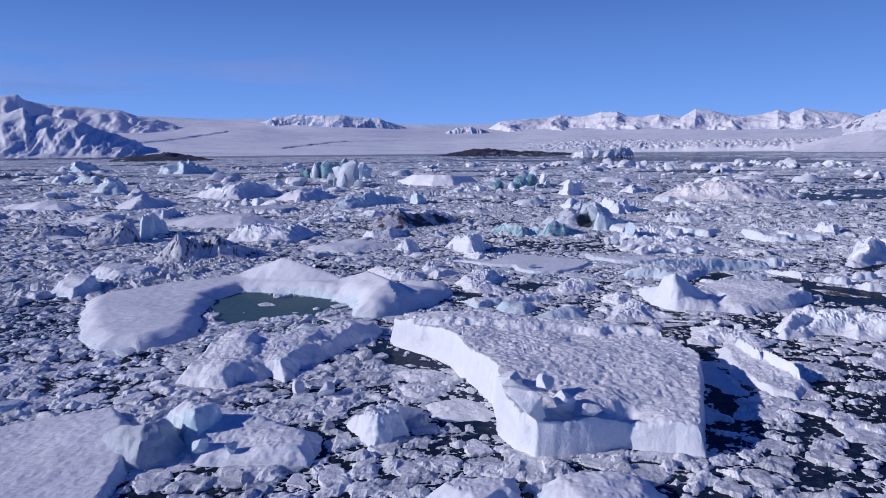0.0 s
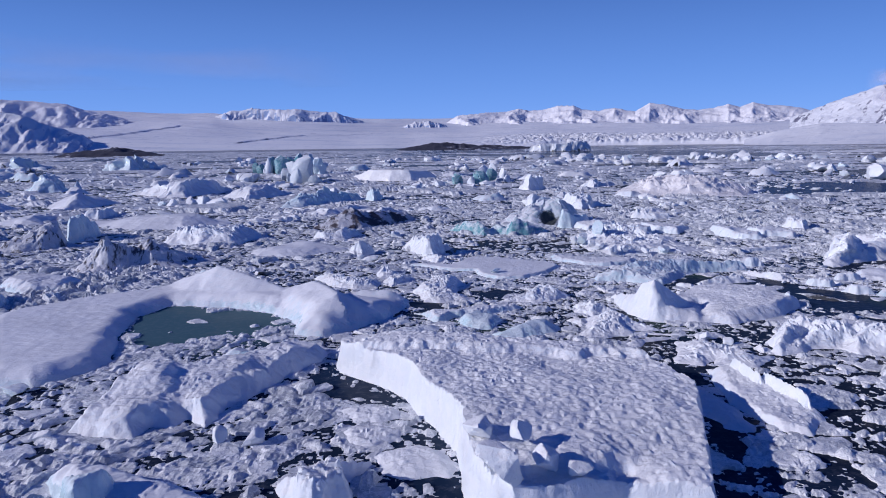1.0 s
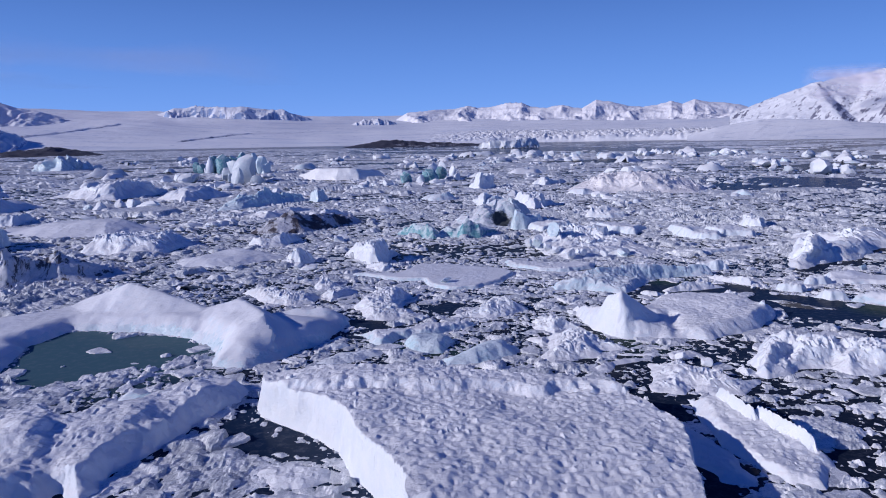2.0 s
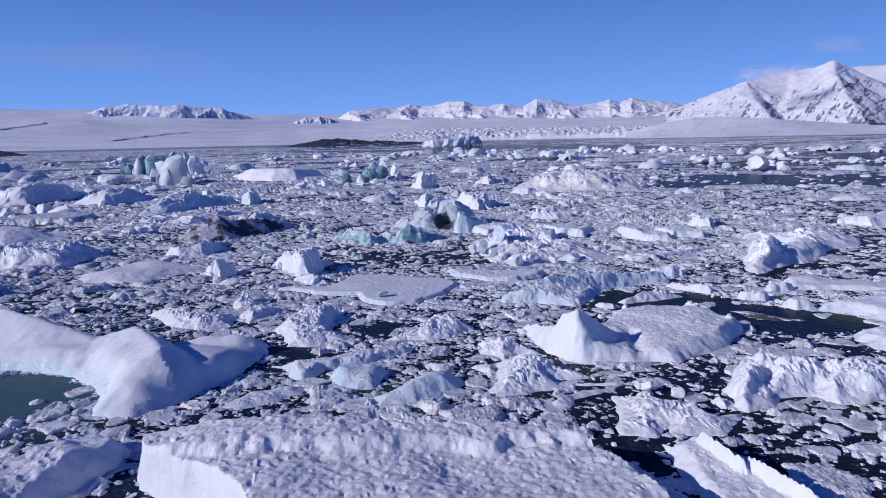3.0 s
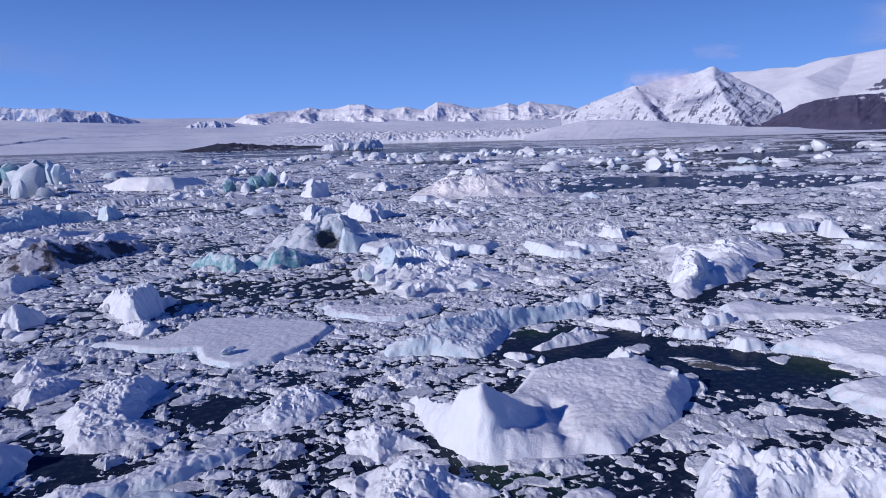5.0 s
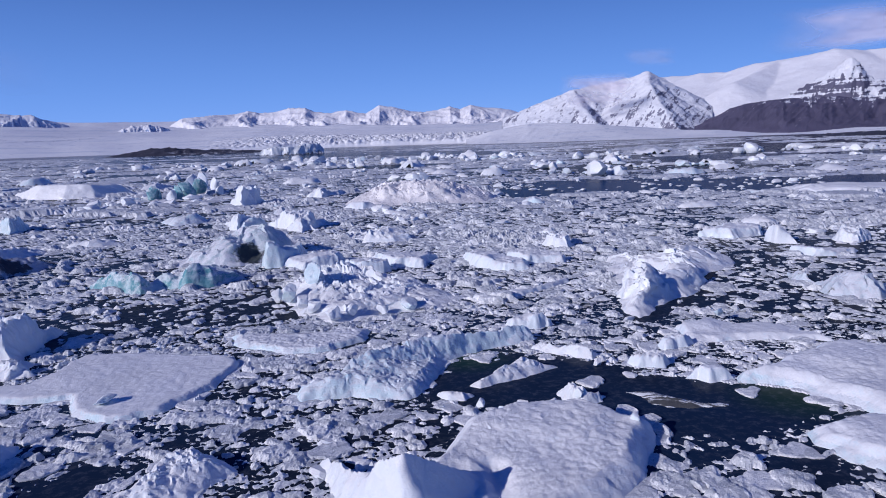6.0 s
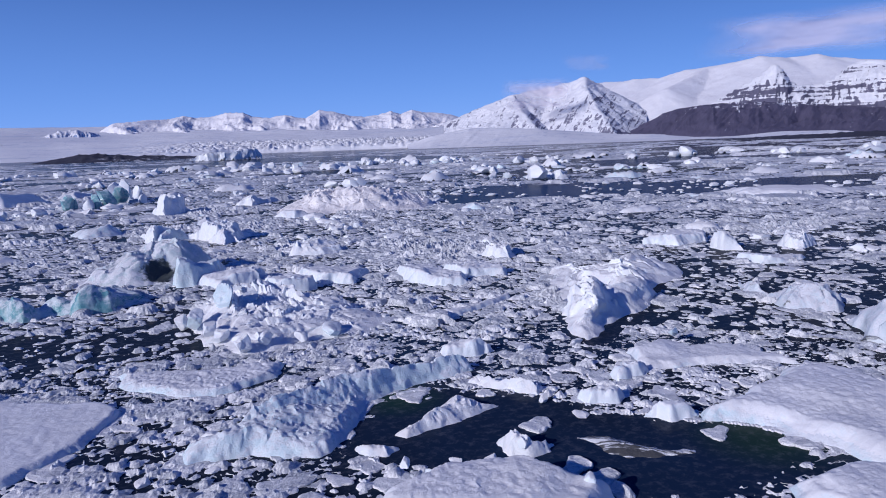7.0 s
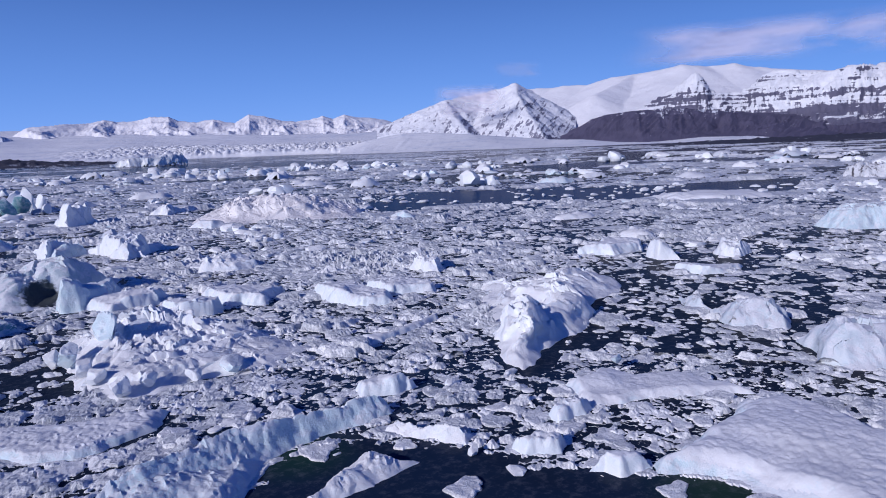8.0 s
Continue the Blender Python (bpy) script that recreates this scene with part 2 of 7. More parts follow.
def water_material():
    m, nt, bs = material("lagoon_water")
    geo = nt.nodes.new("ShaderNodeNewGeometry")
    pos = geo.outputs["Position"]
    big, slush = noise_of(nt, pos, 0.05, 4.0), noise_of(nt, pos, 2.5, 6.0, 0.7)
    water_colour = mixed(nt, stepped(nt, big, 0.4, 0.65), (0.013, 0.020, 0.036, 1), (0.012, 0.028, 0.066, 1))
    # pale green where the feet of bergs lie just under the surface; the broad leads get the sky's deep blue reflection
    # painted in
    for x, y, lo, hi, shade in ((-11.5, 46.0, 4.0, 9.0, (0.068, 0.135, 0.160, 1)), (6.5, 41.5, 0.8, 4.0, (0.022, 0.050, 0.046, 1)), (15.5, 42.5, 0.8, 3.5, (0.018, 0.040, 0.038, 1)),
                                (32.6, 46.6, 0.5, 3.2, (0.020, 0.045, 0.035, 1)), (23.5, 57.0, 0.3, 2.5, (0.016, 0.045, 0.04, 1)), (3.0, 44.5, 0.3, 2.2, (0.025, 0.055, 0.05, 1)), (118.0, 138.0, 25.0, 70.0, (0.010, 0.034, 0.105, 1)), (275.0, 240.0, 30.0, 100.0, (0.010, 0.034, 0.105, 1))):
        gap = nt.nodes.new("ShaderNodeVectorMath")
        gap.operation = 'DISTANCE'
        nt.links.new(pos, gap.inputs[0])
        gap.inputs[1].default_value = (x, y, 0.0)
        water_colour = mixed(nt, stepped(nt, gap.outputs["Value"], lo, hi, 1.0, 0.0), water_colour, shade)
    film = stepped(nt, slush, 0.46, 0.70, 0.0, 0.13)
    water_colour = mixed(nt, film, water_colour, (0.30, 0.31, 0.36, 1))
    nt.links.new(water_colour, bs.inputs["Base Color"])
    bs.inputs["Roughness"].default_value, bs.inputs["Specular IOR Level"].default_value = 0.5, 0.0
    # a rippled sheet mirrors the sky, the more the flatter one looks along it
    shine, mixer, bend = node(nt, "ShaderNodeBsdfGlossy", Roughness=0.1), nt.nodes.new("ShaderNodeMixShader"), node(nt, "ShaderNodeFresnel", IOR=1.33)
    nt.links.new(maths(nt, 'ADD', maths(nt, 'MULTIPLY', bend.outputs[0], 0.22), maths(nt, 'MULTIPLY', maths(nt, 'POWER', bend.outputs[0], 10.0), 0.62)), mixer.inputs[0])
    nt.links.new(bs.outputs[0], mixer.inputs[1])
    nt.links.new(shine.outputs[0], mixer.inputs[2])
    nt.links.new(mixer.outputs[0], nt.nodes["Material Output"].inputs["Surface"])
    bumped(nt, shine, [(noise_of(nt, pos, 0.9, 3.0), 0.05), (noise_of(nt, pos, 26.0, 2.0), 0.003)])
    return m


WATER = water_material()


def land_material(name, bias, slope, banding, climb=0.0, level=150.0, chutes=0.3, rock=(0.085, 0.085, 0.11), snow=(0.82, 0.83, 0.87), speck=0.5, skew=0.0):
    """Snow with rock breaking through where it is steep, in level bands of strata, in streaks down the fall line, and more of it low down (climb)."""
    m, nt, bs = material(name)
    geo = nt.nodes.new("ShaderNodeNewGeometry")
    pos = geo.outputs["Position"]
    sep, place = nt.nodes.new("ShaderNodeSeparateXYZ"), nt.nodes.new("ShaderNodeSeparateXYZ")
    nt.links.new(geo.outputs["Normal"], sep.inputs[0])
    nt.links.new(pos, place.inputs[0])
    pick, fine = noise_of(nt, pos, 0.006, 8.0, 0.65), noise_of(nt, pos, 0.05, 6.0, 0.7)
    strata = noise_of(nt, stretched(nt, pos, 0.002, 0.002, 0.045), 1.0, 4.0, 0.7)
    v = maths(nt, 'MULTIPLY', maths(nt, 'SUBTRACT', sep.outputs[2], 0.85), slope)
    bearing = maths(nt, 'MULTIPLY', maths(nt, 'ARCTAN2', place.outputs[0], place.outputs[1]), 180 / math.pi)
    fall = nt.nodes.new("ShaderNodeCombineXYZ")
    nt.links.new(maths(nt, 'ADD', maths(nt, 'SUBTRACT', bearing, maths(nt, 'MULTIPLY', place.outputs[2], skew)), maths(nt, 'MULTIPLY', fine, 0.5)), fall.inputs[0])
    nt.links.new(maths(nt, 'MULTIPLY', place.outputs[2], 0.006), fall.inputs[1])
    chute = noise_of(nt, fall.outputs[0], 2.6, 6.0, 0.7)
    for part, share in ((pick, 0.7), (fine, speck), (strata, banding), (chute, chutes)):
        v = maths(nt, 'ADD', v, maths(nt, 'MULTIPLY', maths(nt, 'SUBTRACT', part, 0.5), share))
    if climb:
        v = maths(nt, 'ADD', v, maths(nt, 'MULTIPLY', maths(nt, 'SUBTRACT', place.outputs[2], level), climb))
    fac = stepped(nt, v, bias - 0.05, bias + 0.07)
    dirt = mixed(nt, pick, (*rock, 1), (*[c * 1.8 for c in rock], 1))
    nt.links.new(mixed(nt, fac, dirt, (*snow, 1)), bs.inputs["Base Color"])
    bs.inputs["Roughness"].default_value = 0.85
    bumped(nt, bs, [(pick, 6.0), (fine, 2.0)])
    return m


SNOWFIELD = land_material("snowfield", -0.62, 2.2, 0.1, rock=(0.16, 0.17, 0.23), snow=(0.86, 0.86, 0.89))
CRAGS = land_material("snowy_crags", -0.30, 1.7, 0.3, 0.0024, 130.0, 2.6, rock=(0.13, 0.13, 0.18), speck=1.0, skew=0.012)
# distance haze is painted into the pale blue rock of these two
HAZY_RANGE = land_material("icy_range", -0.62, 1.9, 0.2, 0.0, 0.0, 0.4, rock=(0.30, 0.33, 0.43), snow=(0.86, 0.85, 0.88))
HAZY_ROCK = land_material("hazy_nunatak_rock", -0.42, 1.8, 0.3, 0.0, 0.0, 0.6, rock=(0.20, 0.26, 0.40), speck=1.0)
CLIFFS = land_material("banded_cliffs", -0.10, 1.5, 2.4, 0.0024, 110.0, 1.3, rock=(0.085, 0.082, 0.125), speck=0.7)
SCREE = land_material("brown_scree", 0.33, 0.5, 0.6, 0.0035, 70.0, 1.9, rock=(0.066, 0.060, 0.100), speck=1.2)
DEBRIS = land_material("snow_dusted_rubble", -0.02, 0.6, 0.5, rock=(0.17, 0.18, 0.23))
MORAINE = land_material("moraine_rubble", 0.2, 0.6, 0.5, rock=(0.028, 0.028, 0.042))


def glacier_material():
    """Wind-packed snow on the plain, grey-blue where crevasses and old ice show."""
    m, nt, bs = material("glacier_snow")
    pos = nt.nodes.new("ShaderNodeNewGeometry").outputs["Position"]
    broad, long = noise_of(nt, pos, 0.0022, 6.0, 0.6), noise_of(nt, stretched(nt, pos, 0.0016, 0.008, 0.004), 1.0, 6.0, 0.65)
    crack = noise_of(nt, pos, 0.03, 6.0, 0.75)
    base = mixed(nt, stepped(nt, broad, 0.42, 0.62, 0.0, 0.75), (0.92, 0.92, 0.93, 1), (0.84, 0.85, 0.89, 1))
    base = mixed(nt, stepped(nt, long, 0.52, 0.66, 0.0, 0.7), base, (0.68, 0.72, 0.80, 1))
    base = mixed(nt, stepped(nt, crack, 0.54, 0.68, 0.0, 0.6), base, (0.42, 0.48, 0.60, 1))
    nt.links.new(base, bs.inputs["Base Color"])
    bs.inputs["Roughness"].default_value = 0.8
    bumped(nt, bs, [(broad, 9.0), (long, 3.0), (crack, 1.2)])
    return m


GLACIER = glacier_material()

# ---- water ----
def disc_sheet(name, radii, step, material):
    a = np.radians(np.arange(0, 360, step))
    v = [(0.0, 0.0, 0.0)]
    rows = [np.stack([r * np.sin(a), r * np.cos(a), np.zeros_like(a)], 1) for r in radii]
    v = np.concatenate(rows)
    n = len(a)
    f = []
    for k in range(len(radii) - 1):
        i = np.arange(n)
        f.append(np.stack([k * n + (i + 1) % n, (k + 1) * n + (i + 1) % n, (k + 1) * n + i, k * n + i], 1))
    return new(name, mesh_of(name, v, np.concatenate(f), material))


tagged(disc_sheet("water", (0.01, 40, 150, 600, 2000, 6000), 5, WATER), "dark still lagoon water between drifting ice", "water", kind="structure")


# ---- far land ----
def polar_land(name, az, ranges, height, material, label, kind="structure", category="mountain"):
    """A sheet of land over a fan of bearings (degrees from +y towards +x) and distances."""
    a, r = np.meshgrid(np.radians(az), ranges, indexing="ij")
    x, y = r * np.sin(a), r * np.cos(a)
    z = height(np.degrees(a), r, x, y)
    n, m = a.shape
    i = (np.arange(n - 1)[:, None] * m + np.arange(m - 1)[None]).ravel()
    f = np.stack([i, i + m, i + m + 1, i + 1], 1)
    ob = new(name, mesh_of(name, np.stack([x.ravel(), y.ravel(), z.ravel()], 1), f, material))
    return tagged(ob, label, category, kind=kind)


def TAN(el, r):
    return np.tan(np.radians(el)) * r + 10.3


RIM_AZ = (-62, -33, -24, -19, -15.5, -14, -6, -3, 0, 3, 6, 12, 20, 30, 34, 45, 102)
RIM_EL = (2.7, 2.75, 2.72, 2.62, 2.52, 2.42, 2.25, 2.15, 2.15, 2.1, 2.05, 1.85, 1.75, 1.72, 1.6, 1.2, 1.2)


def glacier_height(a, r, x, y):
    shore = 2450 + 120 * np.sin(np.radians(a * 4)) + 25 * vnoise(a * 0.4, 0 * a, 0 * a, 5) - 650 * ramp(a, 29, 34) * (1 - ramp(a, 46, 52))
    up = r - shore
    rim = TAN(np.interp(a, RIM_AZ, RIM_EL), 4800)
    plain = np.where(up < 0, up * 0.05, rim * (np.maximum(up, 0) / (4800 - shore)) ** 1.12)
    cliff = ramp(a, 3, 12) * (1 - ramp(a, 29, 32))
    front = ramp(up, 0, 25) * 13 * cliff
    broken = cliff * ramp(up, 0, 50) * (1 - ramp(up, 260, 800))
    wx = x + 14 * fbm(x * 0.02, y * 0.02, 0 * x, 3, 19)
    rubble = broken * (13 * fbm(wx * 0.09, y * 0.05, 0 * x, 4, 11, True) + 9 * (shards(wx / 11, y / 22, 13) - 0.4))
    swell = 14 * fbm(x * 0.0018, y * 0.0018, 0 * x, 4, 3) * ramp(up, 200, 900)
    lap = 5 * fbm(x * 0.001 + y * 0.0006, y * 0.008, 0 * x, 4, 33, True) * ramp(up, 300, 900)
    return plain + front + rubble + swell + lap


polar_land("glacier", np.concatenate([np.arange(-62, 2, 0.25), np.arange(2, 33, 0.105), np.arange(33, 102, 0.3)]),
           np.concatenate([np.arange(1700, 2350, 40), np.arange(2350, 3000, 8), np.arange(3000, 3300, 16), np.arange(3300, 4880, 40)]), glacier_height, GLACIER,
           "wide snow-covered glacier with a crevassed front", category="glacier")


def ridge_land(name, az, el, r0, rc, r1, seed, material, label, relief=0.5, grain=1.0, terraces=0.0, talus=0.0, step=0.05, power=1.15, fine=1.0, dr=8, flutes=0.8):
    """A mountain: its crest along bearings az at elevations el, its foot at r0 and its back at r1.
    terraces: depth of level rock steps, talus: share of the face that is a fan of scree."""
    def height(a, r, x, y):
        zero = 0 * a
        rcv = rc + 110 * vnoise(a * 0.22, zero, zero, seed)
        crest = TAN(np.interp(a, az, el), rcv)
        foot = r0 + 60 * vnoise(a * 0.3, zero, zero, seed + 1)
        t = np.clip((r - foot) / (rcv - foot), 0, 1)
        face = t ** power
        if talus:
            face = np.where(t < 0.55, talus * (t / 0.55) ** 1.25, talus + (1 - talus) * ((np.maximum(t, 0.55) - 0.55) / 0.45) ** 0.8)
        t = np.where(r < rcv, t, np.clip((r1 - r) / (r1 - rcv), 0, 1))
        face = np.where(r < rcv, face, t)
        wx, wy = x + 60 * fbm(x / 300, y / 300, zero, 3, seed + 2), y + 60 * fbm(x / 300, y / 300, zero, 3, seed + 5)
        spur = fbm(wx / 260 * grain, wy / 260 * grain, zero, 6, seed + 3, True)
        skew = a - 1.3 * crest * face / 50
        gully = fbm(a * 0.45 * grain + 0.3 * spur, r * 0.001, zero, 4, seed + 9, True)
        ribs = fbm(skew * 1.9 + 0.5 * spur, r * 0.002, zero, 4, seed + 17, True)
        inner = np.minimum(1, 1.6 * (1 - t)) * (0.4 + 0.6 * t)
        body = crest * face * (1 + relief * (0.8 * (spur - 0.5) + flutes * (gully - 0.5)) * inner)
        body = body + relief * fine * (16 * (ribs - 0.4) * np.minimum(1, 3 * t) * np.minimum(1, 5 * (1 - t) + 0.15)
                                       + 9 * (fbm(x / 45, y / 45, zero, 4, seed + 14, True) - 0.4) * np.minimum(1, 4 * t))
        if terraces:
            layer = body + 14 * fbm(x / 130, y / 130, zero, 4, seed + 23) - 0.6 * (a - 55)
            q = layer / 14.0
            tread = np.floor(q) + ramp(q - np.floor(q), 0.45, 0.95)
            body = body + terraces * 14.0 * (tread - q) * np.minimum(1, 2.5 * t)
        return np.where(t <= 0, -15, np.where(crest < 12, -15, body - 8))

    return polar_land(name, np.arange(az[0], az[-1] + 0.01, max(step, (az[-1] - az[0]) / 800)), np.concatenate([np.arange(r0 - 70, rc + 160, dr), np.arange(rc + 160, r1 + 1, 45)]), height, material, label, kind="")


def massif(name, ridges, material, label, az0, az1, r0, r1, seed, relief=1.0, step=0.04, foot=0.0, dr=7):
    """A mountain drawn out along its ridges: each a line of (bearing, distance, elevation) with its falls to the left and right.
    foot: it drops off before that distance, past the valley."""
    def height(a, r, x, y):
        zero = 0 * a
        bend = 20 * fbm(x / 260, y / 260, zero, 3, seed)
        high = np.full(a.shape, -60.0)
        for line, left, right in ridges:
            for (a0, d0, e0), (a1, d1, e1) in zip(line, line[1:]):
                x0, y0, x1, y1 = d0 * math.sin(radians(a0)), d0 * math.cos(radians(a0)), d1 * math.sin(radians(a1)), d1 * math.cos(radians(a1))
                h0, h1 = TAN(e0, d0), TAN(e1, d1)
                ux, uy = x1 - x0, y1 - y0
                qx, qy = x + bend - x0, y - y0
                along = np.clip((qx * ux + qy * uy) / (ux * ux + uy * uy), 0, 1)
                off = np.hypot(qx - along * ux, qy - along * uy)
                lean = 0.5 + 0.5 * (ux * qy - uy * qx) / (math.hypot(ux, uy) * off + 1e-6)
                side = left * lean + right * (1 - lean)
                off = np.sqrt(off ** 2 + (1.3 * dr) ** 2) - 1.3 * dr
                high = np.maximum(high, h0 + (h1 - h0) * along - side * off * (1 - 0.00025 * np.minimum(off, 900)))
        if foot:
            high = high - 0.7 * np.maximum(0, foot - r) * ramp(a, 45.5, 50)
        depth = ramp(high, 0, 60)
        spur = fbm(x / 150, y / 150, zero, 5, seed + 3, True)
        ribs = fbm((a - 1.3 * high / 50) * 2.6 + 0.5 * spur, r * 0.0015, zero, 5, seed + 7, True)
        return high + relief * depth * (14 * (spur - 0.5) + 2.5 * (ribs - 0.45) + 12 * (fbm(x / 55, y / 55, zero, 4, seed + 11, True) - 0.4))

    return polar_land(name, np.arange(az0, az1, step), np.arange(r0, r1, dr), height, material, label, kind="")


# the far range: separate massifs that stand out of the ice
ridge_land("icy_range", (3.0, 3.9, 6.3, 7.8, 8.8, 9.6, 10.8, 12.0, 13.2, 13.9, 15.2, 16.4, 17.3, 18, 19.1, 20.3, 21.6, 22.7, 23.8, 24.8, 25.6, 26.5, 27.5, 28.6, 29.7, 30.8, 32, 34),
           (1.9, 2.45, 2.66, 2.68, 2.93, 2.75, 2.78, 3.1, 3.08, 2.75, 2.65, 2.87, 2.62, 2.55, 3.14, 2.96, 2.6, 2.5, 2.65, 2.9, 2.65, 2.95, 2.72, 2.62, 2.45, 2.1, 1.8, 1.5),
           3650, 4450, 4870, 21, HAZY_RANGE, "distant white range with blue shaded hollows", 0.95, 1.1, power=1.0, fine=0.3, dr=13, flutes=0.2)
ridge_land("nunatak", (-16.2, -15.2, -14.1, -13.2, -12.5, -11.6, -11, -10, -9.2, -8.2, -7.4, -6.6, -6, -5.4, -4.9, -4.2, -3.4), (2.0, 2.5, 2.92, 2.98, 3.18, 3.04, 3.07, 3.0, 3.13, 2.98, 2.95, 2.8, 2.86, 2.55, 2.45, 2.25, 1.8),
           3950, 4400, 4870, 24, HAZY_ROCK, "flat-topped rocky nunatak standing out of the ice", 1.3, 1.2, power=0.9, fine=0.35)
ridge_land("nunatak", (-1.6, -0.2, 0.9, 2.0, 2.8, 3.6), (1.4, 1.86, 2.02, 1.96, 1.7, 1.3), 3650, 3850, 4200, 26, HAZY_ROCK, "small low nunatak in the snowy glacier", 1.2, 2.2, power=0.8)
ridge_land("ice_plateau", (-62, -45, -33, -31.9, -31.5, -30.4, -28.7, -26.9, -25.5, -24.4, -23.3, -21.5), (3.6, 4.4, 4.13, 4.28, 3.9, 3.64, 3.55, 3.43, 3.34, 2.95, 2.8, 2.3),
           3300, 3900, 4700, 28, SNOWFIELD, "smooth ice plateau with a rocky brow", 0.5, 0.8, step=0.09, power=0.7, dr=18)
massif("snow_dome", [([(39, 3500, 4.1), (42.1, 3500, 4.36), (43.4, 3500, 4.3), (44.2, 3450, 4.5), (46, 3450, 4.42), (48.1, 3400, 4.94), (50.3, 3400, 5.13), (51.5, 3350, 5.27), (53, 3350, 5.53), (53.8, 3350, 5.42), (54.8, 3400, 5.28), (56.6, 3400, 5.36), (57.6, 3400, 5.08), (60, 3400, 4.7), (66, 3400, 4.0)], 0.4, 0.44),
                       ([(49.5, 3400, 5.05), (46.5, 2950, 3.6), (44.3, 2750, 1.4)], 0.5, 0.6)],
       SNOWFIELD, "broad snow dome with a white bowl behind the peaks", 36, 68, 1950, 3800, 43, 0.2, 0.12, 2750, 14)
massif("snowy_mountain", [([(29.6, 2950, 1.0), (31.1, 2880, 2.05), (33.2, 2800, 3.15), (34.6, 2740, 3.74), (35.7, 2800, 3.95), (37.3, 2850, 4.1), (39.1, 2850, 4.46), (40.12, 2850, 4.82)], 0.5, 0.72),
                            ([(40.12, 2850, 4.82), (41.2, 2900, 3.7), (42.4, 2950, 2.3), (43.2, 3000, 1.2)], 0.6, 0.7),
                            ([(40.12, 2850, 4.82), (40.3, 2720, 4.2), (40.75, 2600, 3.3), (41.5, 2450, 1.95), (42.4, 2300, 0.45)], 0.72, 0.66),
                            ([(34.6, 2740, 3.74), (35.3, 2550, 2.6), (36.6, 2350, 1.0)], 0.8, 0.42)],
       CRAGS, "snowy pyramid mountain with dark rock ribs", 29, 45, 2150, 3100, 31, 0.5, 0.045, dr=5)
ridge_land("cliff_mountain", (46, 48, 49.5, 50.7, 52.4, 53.5, 53.9, 54.4, 55, 56.5, 57.5, 58.2, 58.8, 60.2, 61, 62.8, 64.5, 65.5, 66.6, 72, 80, 92),
           (0.3, 1.6, 2.5, 3.1, 4.05, 4.95, 5.15, 4.7, 3.7, 3.4, 3.7, 4.4, 4.8, 4.9, 4.55, 4.6, 4.93, 4.8, 4.9, 5.0, 4.5, 4.0),
           2250, 2750, 3500, 57, CLIFFS, "dark banded cliffs streaked with snow over fans of scree", 0.5, 1.6, terraces=0.85, talus=0.42, step=0.055, dr=9)
ridge_land("scree_hill", (42.9, 43.4, 45, 46.2, 47, 49, 51, 53, 55, 57, 60, 63, 66, 72), (0.1, 0.5, 1.4, 1.95, 2.2, 2.4, 2.55, 2.45, 2.25, 2.0, 1.7, 1.4, 1.0, 0.4),
           2080, 2480, 2700, 63, SCREE, "dark brown scree slope with a few snow patches", 0.5, 1.4, step=0.06, power=0.85, dr=9)
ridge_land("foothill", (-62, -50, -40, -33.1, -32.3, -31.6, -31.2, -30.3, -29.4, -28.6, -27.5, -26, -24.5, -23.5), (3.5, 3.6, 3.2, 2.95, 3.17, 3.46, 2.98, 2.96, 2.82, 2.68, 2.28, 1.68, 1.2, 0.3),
           2250, 2650, 3300, 77, HAZY_ROCK, "rocky foothill dusted with snow", 0.55, 1.4, step=0.075, dr=12)
ridge_land("snow_tongue", (26, 28, 31, 34, 36, 39, 43, 48, 54, 60), (0.3, 0.9, 1.4, 1.35, 1.2, 0.9, 0.5, 0.35, 0.3, 0.2), 1780, 2240, 2900, 83, GLACIER, "smooth white tongue of the glacier below the peaks", 0.04, 0.6, step=0.12, dr=16)
for name, az, h, r, label in (("moraine", (-1.8, 0.2, 2, 5, 8, 13.5), (0, 6, 13, 10, 6, 0), 1450, "dark rubble moraine beside the open water"),
                              ("moraine", (-27, -25, -22, -20, -18.5), (0, 7, 10, 5, 0), 1050, "low dark moraine along the shore"),
                              ("moraine", (48, 52, 58, 64, 70, 80), (0, 4, 7, 9, 9, 4), 1250, "rocky shore dusted with snow below the cliffs")):
    def low(a, rr, x, y, az=az, h=h, r=r):
        k = np.interp(a, az, h) * np.clip(1 - np.abs(rr - r) / 90, 0, 1) ** 0.7
        return k * (1 + 0.5 * fbm(x * 0.05, y * 0.05, 0 * x, 3, 5, True)) - 1.2
    polar_land(name, np.arange(az[0], az[-1], 0.1), np.arange(r - 95, r + 96, 8), low, MORAINE, label, kind="", category="moraine")


def debris_line(az, dist, wide, label):
    """A line of rubble carried on the glacier."""
    def low(a, rr, x, y):
        mid = np.interp(a, az, dist)
        k = np.clip(1 - np.abs(rr - mid) / wide, 0, 1) * np.minimum(1, np.minimum(a - az[0], az[-1] - a) * 2)
        return glacier_height(a, rr, x, y) - 1.0 + 7 * k * (0.8 + 0.5 * fbm(x * 0.02, y * 0.02, 0 * x, 3, 5, True))
    polar_land("medial_moraine", np.arange(az[0], az[-1], 0.1), np.arange(min(dist) - wide, max(dist) + wide, 14), low, DEBRIS, label, kind="", category="moraine")


debris_line((-25.5, -21.0, -17.6), (2760, 3120, 3560), 40, "dark line of rubble across the snowy glacier")
debris_line((-14.2, -8.4, -2.0), (2660, 3120, 3430), 26, "thin dark line of rubble across the snowy glacier")

# ---- ice ----
TAKEN = []          # footprints on the water


